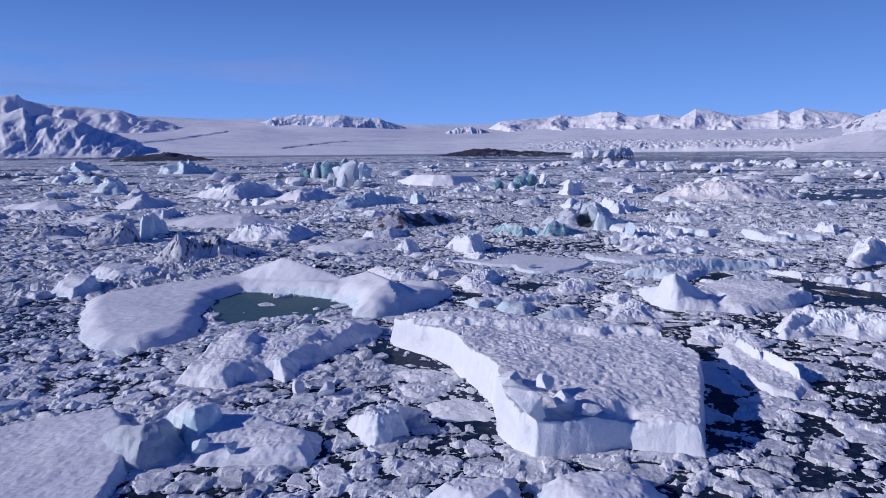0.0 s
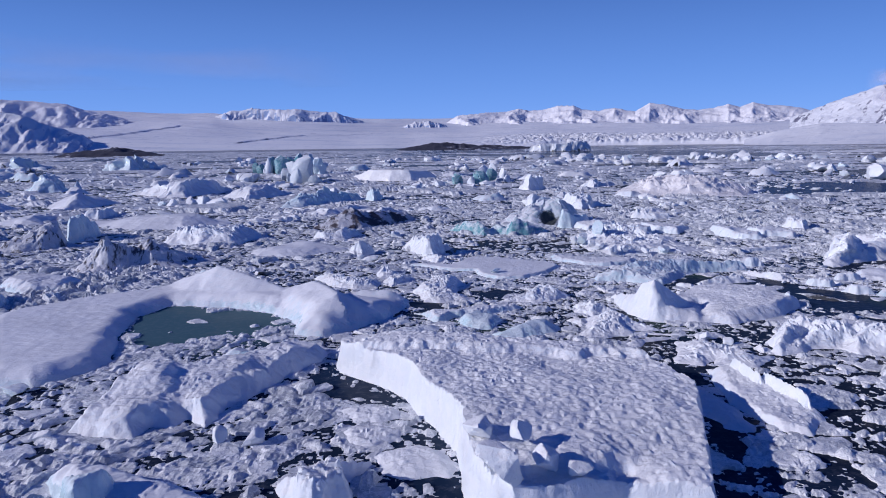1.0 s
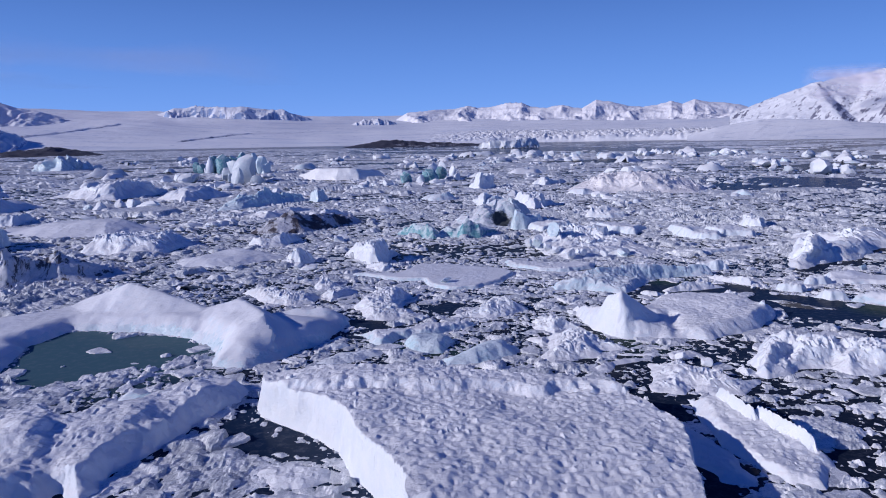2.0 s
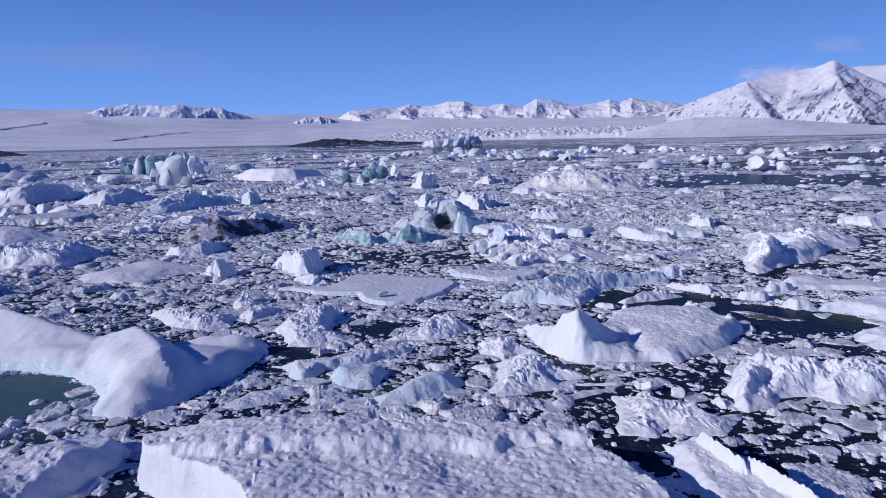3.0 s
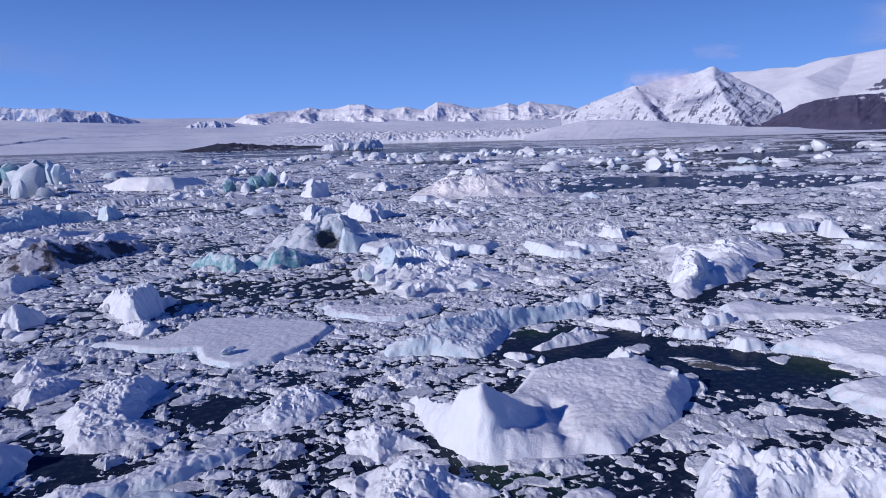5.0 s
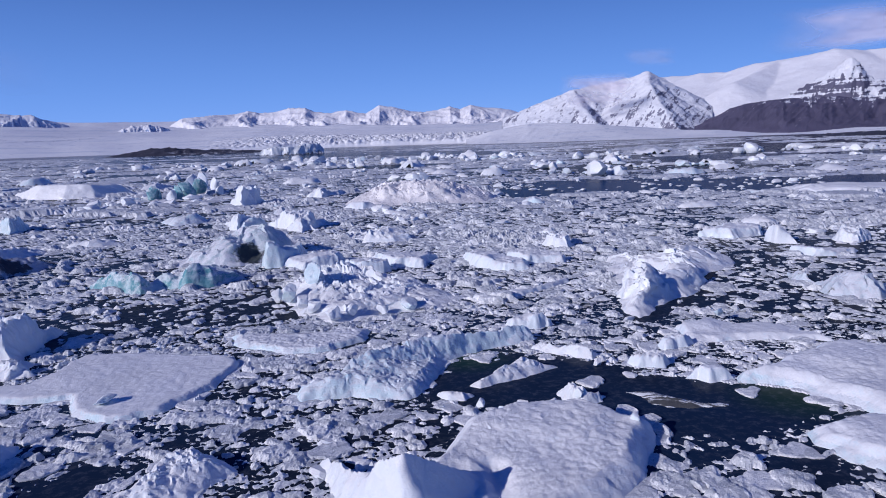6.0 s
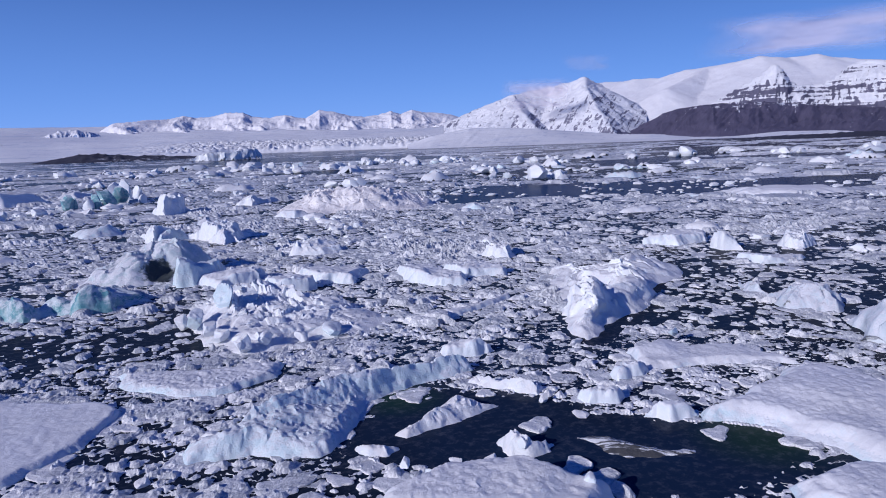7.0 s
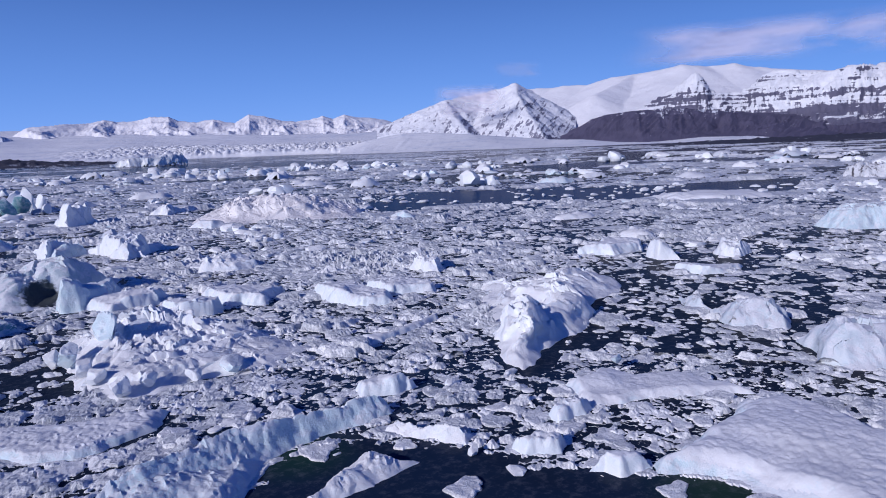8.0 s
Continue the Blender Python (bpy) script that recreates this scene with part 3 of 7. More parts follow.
def inside_gap(px, py, poly):
    """Signed distance to a closed outline, positive within."""
    best, within = np.full(px.shape, 1e9), np.zeros(px.shape, bool)
    for (ax, ay), (bx, by) in zip(poly, poly[1:] + poly[:1]):
        dx, dy = bx - ax, by - ay
        t = np.clip(((px - ax) * dx + (py - ay) * dy) / (dx * dx + dy * dy + 1e-9), 0, 1)
        best = np.minimum(best, np.hypot(px - ax - t * dx, py - ay - t * dy))
        if ay != by:
            within ^= ((ay > py) != (by > py)) & (px < (bx - ax) * (py - ay) / (by - ay) + ax)
    return np.where(within, best, -best)


# edge: width of the flank, steep: its shape (1 a plane, 2 rounded), jag: ragged outline, rough/lump: relief and its size,
# crag: share of broken angular relief, cups: melt hollows, grit: fine roughness
STYLES = {
    "slab": dict(edge=0.22, steep=1.15, jag=0.16, rough=0.10, lump=1.8, crag=0.0, cups=0.13, grit=0.035),
    "dome": dict(edge=1.0, steep=1.5, jag=0.5, rough=0.16, lump=1.8, crag=0.2, cups=0.0, grit=0.02),
    "floe": dict(edge=0.30, steep=1.4, jag=0.40, rough=0.06, lump=2.2, crag=0.15, cups=0.0, grit=0.03),
    "crag": dict(edge=0.85, steep=1.2, jag=0.5, rough=0.34, lump=1.3, crag=0.55, cups=0.10, grit=0.07),
    "rubble": dict(edge=0.9, steep=1.2, jag=0.5, rough=0.45, lump=1.0, crag=0.8, cups=0.0, grit=0.07),
    "wall": dict(edge=0.55, steep=1.35, jag=0.16, rough=0.12, lump=1.5, crag=0.25, cups=0.0, grit=0.03),
    "berg": dict(edge=0.6, steep=1.25, jag=0.8, rough=0.48, lump=0.85, crag=0.5, cups=0.0, grit=0.06),
    "far": dict(edge=0.8, steep=1.6, jag=1.0, rough=0.6, lump=4.0, crag=0.6, cups=0.0, grit=0.05),
}


def largest_patch(F, count):
    """Which faces belong to the largest connected patch."""
    if not len(F):
        return np.zeros(0, bool)
    tag = np.arange(count)
    while True:
        least = tag[F].min(1)
        new_tag = tag.copy()
        np.minimum.at(new_tag, F.ravel(), np.repeat(least, F.shape[1]))
        new_tag = new_tag[new_tag]
        if (new_tag == tag).all():
            break
        tag = new_tag
    of = tag[F[:, 0]]
    return of == np.bincount(of).argmax()


def lump_shape(seed, planes, level, cuts=(0.4, 0.82), worn=0.10):
    """A ball cut by random planes, worn a little: its points and faces, about 1 in radius."""
    rng = np.random.RandomState(seed)
    bm = bmesh.new()
    bmesh.ops.create_icosphere(bm, subdivisions=level, radius=1.0)
    d = np.array([v.co[:] for v in bm.verts])
    f = np.array([[v.index for v in face.verts] for face in bm.faces])
    bm.free()
    nrm = rng.normal(size=(planes, 3))
    nrm /= np.linalg.norm(nrm, axis=1)[:, None]
    cut = rng.uniform(*cuts, planes)
    dots = d @ nrm.T
    r = np.min(np.where(dots > 0.05, cut[None] / np.maximum(dots, 0.05), 9.0), 1)
    r = np.minimum(r, 1.05) + worn * fbm(d[:, 0] * 2.2, d[:, 1] * 2.2, d[:, 2] * 2.2 + seed, 4, seed)
    return d * r[:, None], f


def ice_cluster(name, lumps, material, label, seed):
    """Blocks frozen together into one berg: each (x, y, width, depth, height, turn), standing in the water."""
    ob = new(name)
    ob.location = (float(np.mean([p[0] for p in lumps])), float(np.mean([p[1] for p in lumps])), 0)
    for k, (x, y, w, d, h, turn) in enumerate(lumps):
        v, f = lump_shape(seed * 11 + k, 10, 3 if math.hypot(x, y - 20) < 140 else 2, (0.42, 0.72), 0.09)
        lo, hi = v.min(0), v.max(0)
        v = (v - lo) / (hi - lo) - 0.5
        c, q = math.cos(turn), math.sin(turn)
        v = np.stack([w * v[:, 0] * c - d * v[:, 1] * q, w * v[:, 0] * q + d * v[:, 1] * c, h * (1.3 * v[:, 2] + 0.35)], 1)
        chip = 0.05 * min(w, h) * (shards(v[:, 0] * 2.2 / w + v[:, 2] / h, v[:, 1] * 2.2 / w, seed + k) - 0.5)
        me = mesh_of("block", v + chip[:, None], f, material)
        me.set_sharp_from_angle(angle=radians(30))
        block = new("block", me)
        block.parent, block.location = ob, (x - ob.location.x, y - ob.location.y, 0)
        TAKEN.append([(x + 0.42 * (w * math.cos(a) * c - d * math.sin(a) * q), y + 0.42 * (w * math.cos(a) * q + d * math.sin(a) * c)) for a in np.linspace(0, 2 * math.pi, 9)[:-1]])
    return tagged(ob, label, "iceberg")


def berg(name, outline, tops, style, material, label, seed=1, category="iceberg", grooves=(), steps=(), ridges=(), fine=135, **change):
    """Floating ice over an outline on the water, with heights (x, y, h) between which its top is drawn."""
    s = dict(STYLES[style], **change)
    TAKEN.append(outline)
    px, py = np.array([p[0] for p in outline]), np.array([p[1] for p in outline])
    w, d = np.ptp(px), np.ptp(py)
    far = math.hypot(px.mean(), py.mean() - 20)
    g = max(0.05, math.sqrt(w * d) / (230 if style == "slab" and far < 40 else fine), far * 0.0014 * (135 / fine))
    size = math.sqrt(w * d)
    k = min(1.0, max(0.25, size / 4)) if far < 45 else min(6.0, max(0.3, size / 4.5))
    if size < 3.2 and style not in ("wall", "slab"):
        s.update(rough=max(s["rough"], 0.26), crag=max(s["crag"], 0.45), jag=s["jag"] * 1.4, edge=max(s["edge"], 0.2 * size / k))
    X, Y = np.meshgrid(np.arange(px.min() - 3 * g - 0.3, px.max() + 3 * g + 0.3, g), np.arange(py.min() - 3 * g - 0.3, py.max() + 3 * g + 0.3, g), indexing="ij")
    zero = np.zeros_like(X) + seed * 3.7
    edge, jag, rough, lump = s["edge"] * k, s["jag"] * k, s["rough"] * min(1.0, k * 1.3) * max(1.0, k * 0.6), s["lump"] * k
    if far > 45 and style not in ("slab", "wall", "floe", "far", "berg"):
        edge = max(edge, (0.08 if style == "dome" else 0.12) * size)
    gap = inside_gap(X, Y, outline) + jag * fbm(X / (1.4 * k + 0.3), Y / (1.4 * k + 0.3), zero, 4, seed) * 0.8 + (0.05 if style == "slab" else 0.14) * fbm(X * 1.9, Y * 1.9, zero, 3, seed + 71)
    wsum, hsum = 0, 0
    for tx, ty, th in tops:
        q = 1 / ((X - tx) ** 2 + (Y - ty) ** 2 + 0.06 * k) ** 1.6
        wsum, hsum = wsum + q, hsum + q * th
    H = hsum / wsum
    t = np.clip(gap / edge, 0, 1)
    prof = 1 - (1 - t) ** s["steep"]
    for x0, y0, x1, y1, wide, depth in grooves:
        ux, uy = x1 - x0, y1 - y0
        along = np.clip(((X - x0) * ux + (Y - y0) * uy) / (ux * ux + uy * uy + 1e-6), 0, 1)
        off = np.hypot(X - x0 - along * ux, Y - y0 - along * uy) + 0.25 * wide * fbm(X * 1.7, Y * 1.7, zero, 3, seed + 31)
        shape = np.exp(-np.clip(off / wide, 0, 9) ** 2) if depth > 0 else np.clip(1 - off / (1.6 * wide), 0, 1)
        H = np.maximum(H - depth * shape, 0.05)
    # sharp crests from (x0, y0, h0) to (x1, y1, h1), falling away over wl and wr on their two sides
    for x0, y0, h0, x1, y1, h1, wl, wr in ridges:
        ux, uy = x1 - x0, y1 - y0
        bend = 0.12 * fbm(X * 0.9, Y * 0.9, zero, 3, seed + 61)
        qx, qy = X + bend - x0, Y + bend - y0
        along = np.clip((qx * ux + qy * uy) / (ux * ux + uy * uy + 1e-6), 0, 1)
        off = np.hypot(qx - along * ux, qy - along * uy)
        wide = np.where(ux * qy - uy * qx > 0, wl, wr) * (1 + 0.25 * fbm(X * 0.7, Y * 0.7, zero, 3, seed + 63))
        H = np.maximum(H, (h0 + (h1 - h0) * along) * (1 - off / wide))
    calm = 1.0
    for x0, y0, x1, y1, drop in steps:
        long = math.hypot(x1 - x0, y1 - y0)
        side = ((X - x0) * (y1 - y0) - (Y - y0) * (x1 - x0)) / long + 0.75 * fbm(X * 0.9, Y * 0.9, zero, 4, seed + 51)
        H = np.maximum(H - drop * ramp(side, -0.2, 0.4), 0.1)
        calm = 0.35 + 0.65 * ramp(side, -0.2, 0.8)
    wx, wy = X + 0.35 * lump * fbm(X / lump, Y / lump, zero, 2, seed + 40), Y + 0.35 * lump * fbm(X / lump, Y / lump, zero, 2, seed + 41)
    broken = 0.6 * shards(wx / lump, wy / lump, seed + 4) + 0.3 * shards(wx / lump * 2.3, wy / lump * 2.3, seed + 5) + 0.15 * shards(wx / lump * 5, wy / lump * 5, seed + 6) - 0.55
    soft = fbm(X / lump, Y / lump, zero, 5, seed + 2)
    veins = fbm(X / lump * 0.8, Y / lump * 0.8, zero, 5, seed + 7, True) - 0.25
    relief = (1 - s["crag"]) * (0.6 * soft + 0.4 * veins) + s["crag"] * 1.5 * broken
    Z = np.where(gap > 0, H * prof + rough * relief * prof * np.clip(H, 0.25, 3.0 if far > 45 else 1.6), gap * 1.3)
    Z = Z + np.where(gap > 0, s["grit"] * (1.8 if far < 48 else 1.0) * t * (fbm(X * 3.1, Y * 3.1, zero, 4, seed + 8) + fbm(X * 6.0, Y * 6.0, zero, 2, seed + 9, True)), 0)
    if far > 45 and material is not SNOW and style not in ("slab", "floe"):
        chip = 0.22 * (shards(wx / 1.1, wy / 1.1, seed + 81) - 0.5) + 0.12 * (shards(wx / 0.5, wy / 0.5, seed + 82) - 0.5)
        Z = Z + np.where(gap > 0, chip * prof * np.clip(H, 0.3, 1.6), 0)
    if s["cups"]:
        warp = 0.3 * fbm(X, Y, zero, 3, seed + 6)
        cup = bowls((X + warp) / 0.5, (Y + warp) / 0.4, seed) ** 2 + 0.5 * bowls((X - warp) / 0.27, (Y + warp) / 0.23, seed + 1) ** 2
        Z = Z + calm * s["cups"] * (cup - 0.3) * ramp(gap, edge, edge + 0.4) * (0.65 + 0.7 * fbm(X / 3, Y / 3, zero, 2, seed + 3))
    Z = np.where(gap > 0, np.maximum(Z, 0.03 * np.clip(gap / edge, 0, 1)), Z)
    # flanks wander with height
    amp = (0.10 + 0.35 * rough) * k
    flank = (1 - ramp(gap, edge * 0.8, edge * 2.0)) * amp
    dx, dy = flank * fbm(X * 1.1 / k, Y * 1.1 / k, Z * 1.6 / k, 3, seed + 12), flank * fbm(X * 1.1 / k, Y * 1.1 / k, Z * 1.6 / k, 3, seed + 15)
    n, m = X.shape
    V = np.stack([(X + dx).ravel(), (Y + dy).ravel(), Z.ravel()], 1)
    i = (np.arange(n - 1)[:, None] * m + np.arange(m - 1)[None]).ravel()
    F = np.stack([i, i + m, i + m + 1, i + 1], 1)
    F = F[(V[F, 2] > -0.12).any(1) & (V[F, 2] > -0.9).all(1)]
    F = F[largest_patch(F, len(V))]
    used = np.unique(F)
    back = np.zeros(len(V), np.int64)
    back[used] = np.arange(len(used))
    V, F = V[used], back[F]
    base = Vector((float(px.mean()), float(py.mean()), 0))
    V = V - np.array(base)
    if far < 48 and size > 2.2 and style in ("slab", "wall", "crag", "floe", "rubble", "dome"):
        # snow lies on the top; the flank is bare ice
        ob = new(name)
        ob.location = base
        low = (gap.ravel()[used][F] < edge * (0.35 if style == "dome" else 0.8)).mean(1) > 0.5
        keep_top = np.zeros(len(F), bool)
        keep_top[np.flatnonzero(~low)[largest_patch(F[~low], len(V))]] = True
        low = ~keep_top
        for part_name, pick, skin in (("snow_top", ~low, material), ("ice_flank", low, BLUE if material is SNOW else material)):
            if pick.any():
                keep = np.unique(F[pick])
                to = np.zeros(len(V), np.int64)
                to[keep] = np.arange(len(keep))
                me = mesh_of(part_name, V[keep], to[F[pick]], skin)
                me.set_sharp_from_angle(angle=radians(38))
                new(part_name, me).parent = ob
    else:
        me = mesh_of(name, V, F, material)
        me.set_sharp_from_angle(angle=radians(38))
        ob = new(name, me)
        ob.location = base
    return tagged(ob, label, category)


berg("iceberg", [(-2.4, 35.8), (-0.4, 33.7), (0.7, 32.2), (1.1, 30.5), (1.9, 28.8), (2.4, 26.9), (2.4, 23.8), (2.9, 22.6), (3.5, 22.0), (4.7, 22.1), (6.8, 22.7), (8.4, 22.3), (9.2, 22.0), (10.5, 25.6), (12.0, 29.9), (11.8, 31.3), (11.3, 32.6), (10.9, 33.5), (9.0, 34.5), (6.4, 35.3), (3.6, 35.9), (1.3, 36.5), (-1.4, 37.0), (-2.7, 36.7)],
     [(-2.2, 36.1, 1.40), (-0.6, 34.6, 1.70), (1.1, 32.9, 1.90), (1.4, 34.7, 1.80), (6.0, 34.5, 1.60), (10.5, 34.2, 1.50), (3.9, 33.3, 1.75), (7.6, 33.0, 1.55), (10.2, 32.8, 1.55), (1.6, 32.8, 1.85), (3.9, 33.1, 1.70), (7.5, 32.7, 1.50), (10.6, 32.3, 1.55), (4.6, 30.6, 1.80), (2.6, 27.3, 1.95), (2.6, 22.1, 1.90), (5.6, 29.0, 1.80), (9.1, 28.3, 1.70), (11.1, 28.2, 1.55), (5.8, 23.9, 1.70), (8.6, 23.0, 1.40), (8.7, 21.7, 1.15), (7.1, 22.6, 1.20), (4.5, 21.9, 1.50)],
     "slab", FIRN, "tabular iceberg with sheer white walls and a pitted top", 1, "iceberg", steps=[(0.6, 34.6, 10.6, 33.1, 0.30)], grooves=[(3.2, 22.7, 7.0, 23.5, 0.40, 0.22)], rough=0.05, cups=0.06)
berg("iceberg", [(-23.4, 42.9), (-20.3, 37.4), (-18.2, 35.0), (-15.9, 34.8), (-14.3, 36.6), (-13.8, 38.5), (-15.1, 42.4), (-16.1, 47.4), (-15.0, 50.5), (-10.8, 49.0), (-7.7, 47.6), (-5.9, 44.7), (-5.8, 42.2), (-4.0, 41.6), (-2.2, 43.0), (-0.6, 45.4), (0.8, 48.9), (0.7, 51.0), (-1.8, 50.8), (-3.9, 49.7), (-5.6, 52.2), (-8.0, 52.3), (-10.0, 53.6), (-12.9, 55.4), (-15.9, 55.3), (-20.0, 52.6), (-23.9, 48.8), (-24.8, 46.5)],
     [(-20.6, 40.5, 0.55), (-17.0, 40.3, 0.60), (-16.7, 43.8, 0.50), (-16.4, 51.1, 0.60), (-13.6, 58.1, 1.50), (-11.2, 57.4, 1.30), (-7.8, 51.0, 0.90), (-5.4, 52.3, 1.00), (-3.0, 46.9, 1.00), (-5.3, 44.7, 0.60), (-0.6, 50.5, 0.70), (0.3, 49.4, 0.60), (-1.8, 50.3, 0.45), (-13.4, 52.8, 0.70)],
     "dome", SNOW, "crescent-shaped snowy iceberg curled round a green pool", 2, "iceberg", edge=1.3, steep=1.9, rough=0.08, grit=0.02, cups=0.02, ridges=[(-3.5, 45.4, 1.75, -5.7, 41.8, 0.30, 1.5, 4.0), (-3.5, 45.4, 1.75, -5.4, 49.8, 1.60, 5.0, 3.0), (-3.6, 49.3, 1.05, 0.7, 48.8, 1.00, 1.3, 1.1), (0.7, 48.8, 1.00, -0.0, 47.2, 0.60, 1.0, 0.5), (-12.4, 53.1, 2.20, -7.7, 50.4, 1.10, 3.0, 3.0), (-12.4, 53.1, 2.20, -16.1, 54.3, 0.90, 3.0, 3.0)])
berg("ice_floe", [(-18.4, 22.7), (-17.3, 24.0), (-16.3, 24.4), (-14.2, 25.6), (-12.9, 26.3), (-11.4, 24.6), (-10.0, 22.6), (-9.7, 20.5), (-9.6, 18.8), (-10.5, 17.0), (-13.5, 16.5)],
     [(-14.6, 21.9, 0.30), (-11.7, 21.9, 0.41), (-11.1, 22.7, 0.44), (-11.1, 19.2, 0.28), (-13.9, 18.3, 0.33)],
     "floe", SNOW, "broad wind-rippled snowy ice floe", 3, "ice floe", rough=0.04, lump=3.0, grit=0.015)
berg("ice_floe", [(-10.6, 25.7), (-8.4, 22.6), (-7.6, 21.7), (-5.8, 21.3), (-4.0, 21.4), (-3.7, 22.8), (-4.0, 24.0), (-5.7, 24.7), (-8.2, 26.2), (-9.6, 26.4)],
     [(-9.1, 25.3, 0.75), (-6.6, 24.2, 0.60), (-4.5, 22.1, 0.45), (-6.5, 21.9, 0.35), (-5.8, 23.4, 0.50)],
     "dome", SNOW, "smooth rounded snowy ice floe", 4, "ice floe", edge=0.8)
berg("ice_boulder", [(-12.0, 23.1), (-10.9, 21.6), (-9.6, 21.0), (-8.6, 21.8), (-8.7, 22.9), (-9.7, 24.6), (-10.1, 23.0), (-11.1, 23.0)],
     [(-9.9, 21.2, 1.35), (-9.1, 20.9, 1.45), (-9.5, 20.4, 1.20), (-8.6, 20.8, 1.10)],
     "dome", GREY, "rounded grey-blue boulder of clear ice", 5, "ice boulder", edge=1.5, steep=2.4, crag=0.2, jag=0.2)
berg("ice_block", [(-9.4, 24.1), (-8.8, 23.0), (-8.2, 22.8), (-7.6, 24.1), (-7.9, 25.4), (-7.8, 24.7), (-8.5, 24.2)],
     [(-7.4, 22.7, 1.30), (-7.9, 21.7, 0.90)],
     "wall", CLEAR, "leaning wedge of pale blue ice", 6, "ice block", edge=0.8, steep=2.2, crag=0.0, ridges=[(-7.0, 21.9, 1.75, -7.7, 21.3, 1.10, 0.9, 0.9)])
berg("iceberg", [(-12.0, 29.6), (-10.7, 29.0), (-9.2, 28.9), (-8.8, 29.8), (-8.0, 29.5), (-7.7, 30.5), (-6.9, 30.0), (-6.0, 32.8), (-4.2, 36.5), (-3.0, 38.6), (-3.9, 39.3), (-5.6, 39.2), (-7.3, 36.6), (-9.1, 35.1), (-10.3, 36.1), (-11.7, 35.1), (-11.8, 32.6)],
     [(-11.1, 29.2, 0.30), (-9.1, 28.5, 0.40), (-8.1, 29.4, 0.30), (-6.5, 30.2, 0.50), (-5.1, 34.3, 0.45), (-9.8, 33.4, 1.30), (-11.2, 33.3, 1.05), (-11.1, 30.9, 0.70), (-8.6, 33.4, 1.00), (-6.9, 34.5, 1.00), (-5.2, 37.1, 0.85), (-3.9, 37.8, 0.60), (-9.7, 30.5, 0.80), (-7.3, 31.5, 0.75), (-5.9, 33.9, 0.75)],
     "crag", FIRN, "rough broken iceberg with a snow gully", 7, "iceberg", edge=0.6, steep=1.2, rough=0.10, lump=2.2, crag=0.3, cups=0.0, grit=0.035, grooves=[(-8.6, 33.1, -7.8, 29.5, 0.50, 0.15)])
berg("iceberg", [(-3.7, 25.3), (-2.6, 23.5), (-2.0, 22.9), (-1.5, 23.3), (-1.0, 24.1), (-1.0, 25.2), (-0.5, 26.2), (-1.5, 26.0), (-2.5, 24.9), (-3.3, 25.0)],
     [(-2.2, 24.1, 1.00), (-1.6, 24.7, 0.90), (-2.7, 23.5, 0.75), (-1.7, 22.9, 0.80), (-1.0, 25.0, 0.55)],
     "crag", FIRN, "small craggy bright white iceberg", 8, "iceberg", edge=0.6, lump=0.8)
berg("ice_floe", [(0.0, 19.1), (0.5, 20.1), (1.4, 20.2), (2.6, 20.2), (2.9, 20.0), (2.9, 18.8), (1.5, 17.8)],
     [(1.6, 19.3, 0.50), (2.0, 18.8, 0.50)],
     "dome", SNOW, "low rounded floe with granular snow", 9, "ice floe", edge=0.6)
berg("ice_floe", [(2.9, 19.1), (3.5, 20.1), (4.3, 20.3), (5.7, 20.6), (6.6, 20.1), (7.3, 19.4), (7.0, 17.8), (4.5, 17.0)],
     [(5.3, 19.6, 0.65), (4.0, 18.6, 0.60), (6.1, 18.8, 0.50)],
     "dome", SNOW, "low rounded floe with granular snow", 10, "ice floe", edge=0.8)
berg("ice_slab", [(14.4, 34.8), (13.7, 32.2), (13.6, 30.6), (13.7, 29.4), (14.1, 27.9), (15.1, 27.4), (16.5, 29.0), (16.5, 30.2), (16.0, 32.6), (15.5, 34.6), (14.5, 34.2)],
     [(15.3, 34.1, 0.60), (15.4, 32.1, 0.50), (15.7, 30.2, 0.40), (14.2, 33.7, 0.50), (14.0, 31.7, 0.40), (14.4, 29.5, 0.30), (15.4, 28.5, 0.20)],
     "wall", FIRN, "tilted slab of ice with a raised rim", 11, "ice slab", edge=0.4, rough=0.18, ridges=[(15.0, 33.6, 0.95, 15.2, 31.7, 0.95, 0.5, 0.3), (15.5, 31.8, 0.95, 15.9, 29.5, 0.75, 0.5, 0.3)])
berg("ice_slab", [(12.5, 32.5), (12.1, 29.9), (12.1, 28.3), (13.2, 27.8), (13.5, 29.6), (13.4, 31.2), (13.0, 32.3)],
     [(12.5, 31.5, 0.19), (12.7, 29.5, 0.17)],
     "floe", BLUE, "half-sunken shaded ice slab", 12, "ice slab")
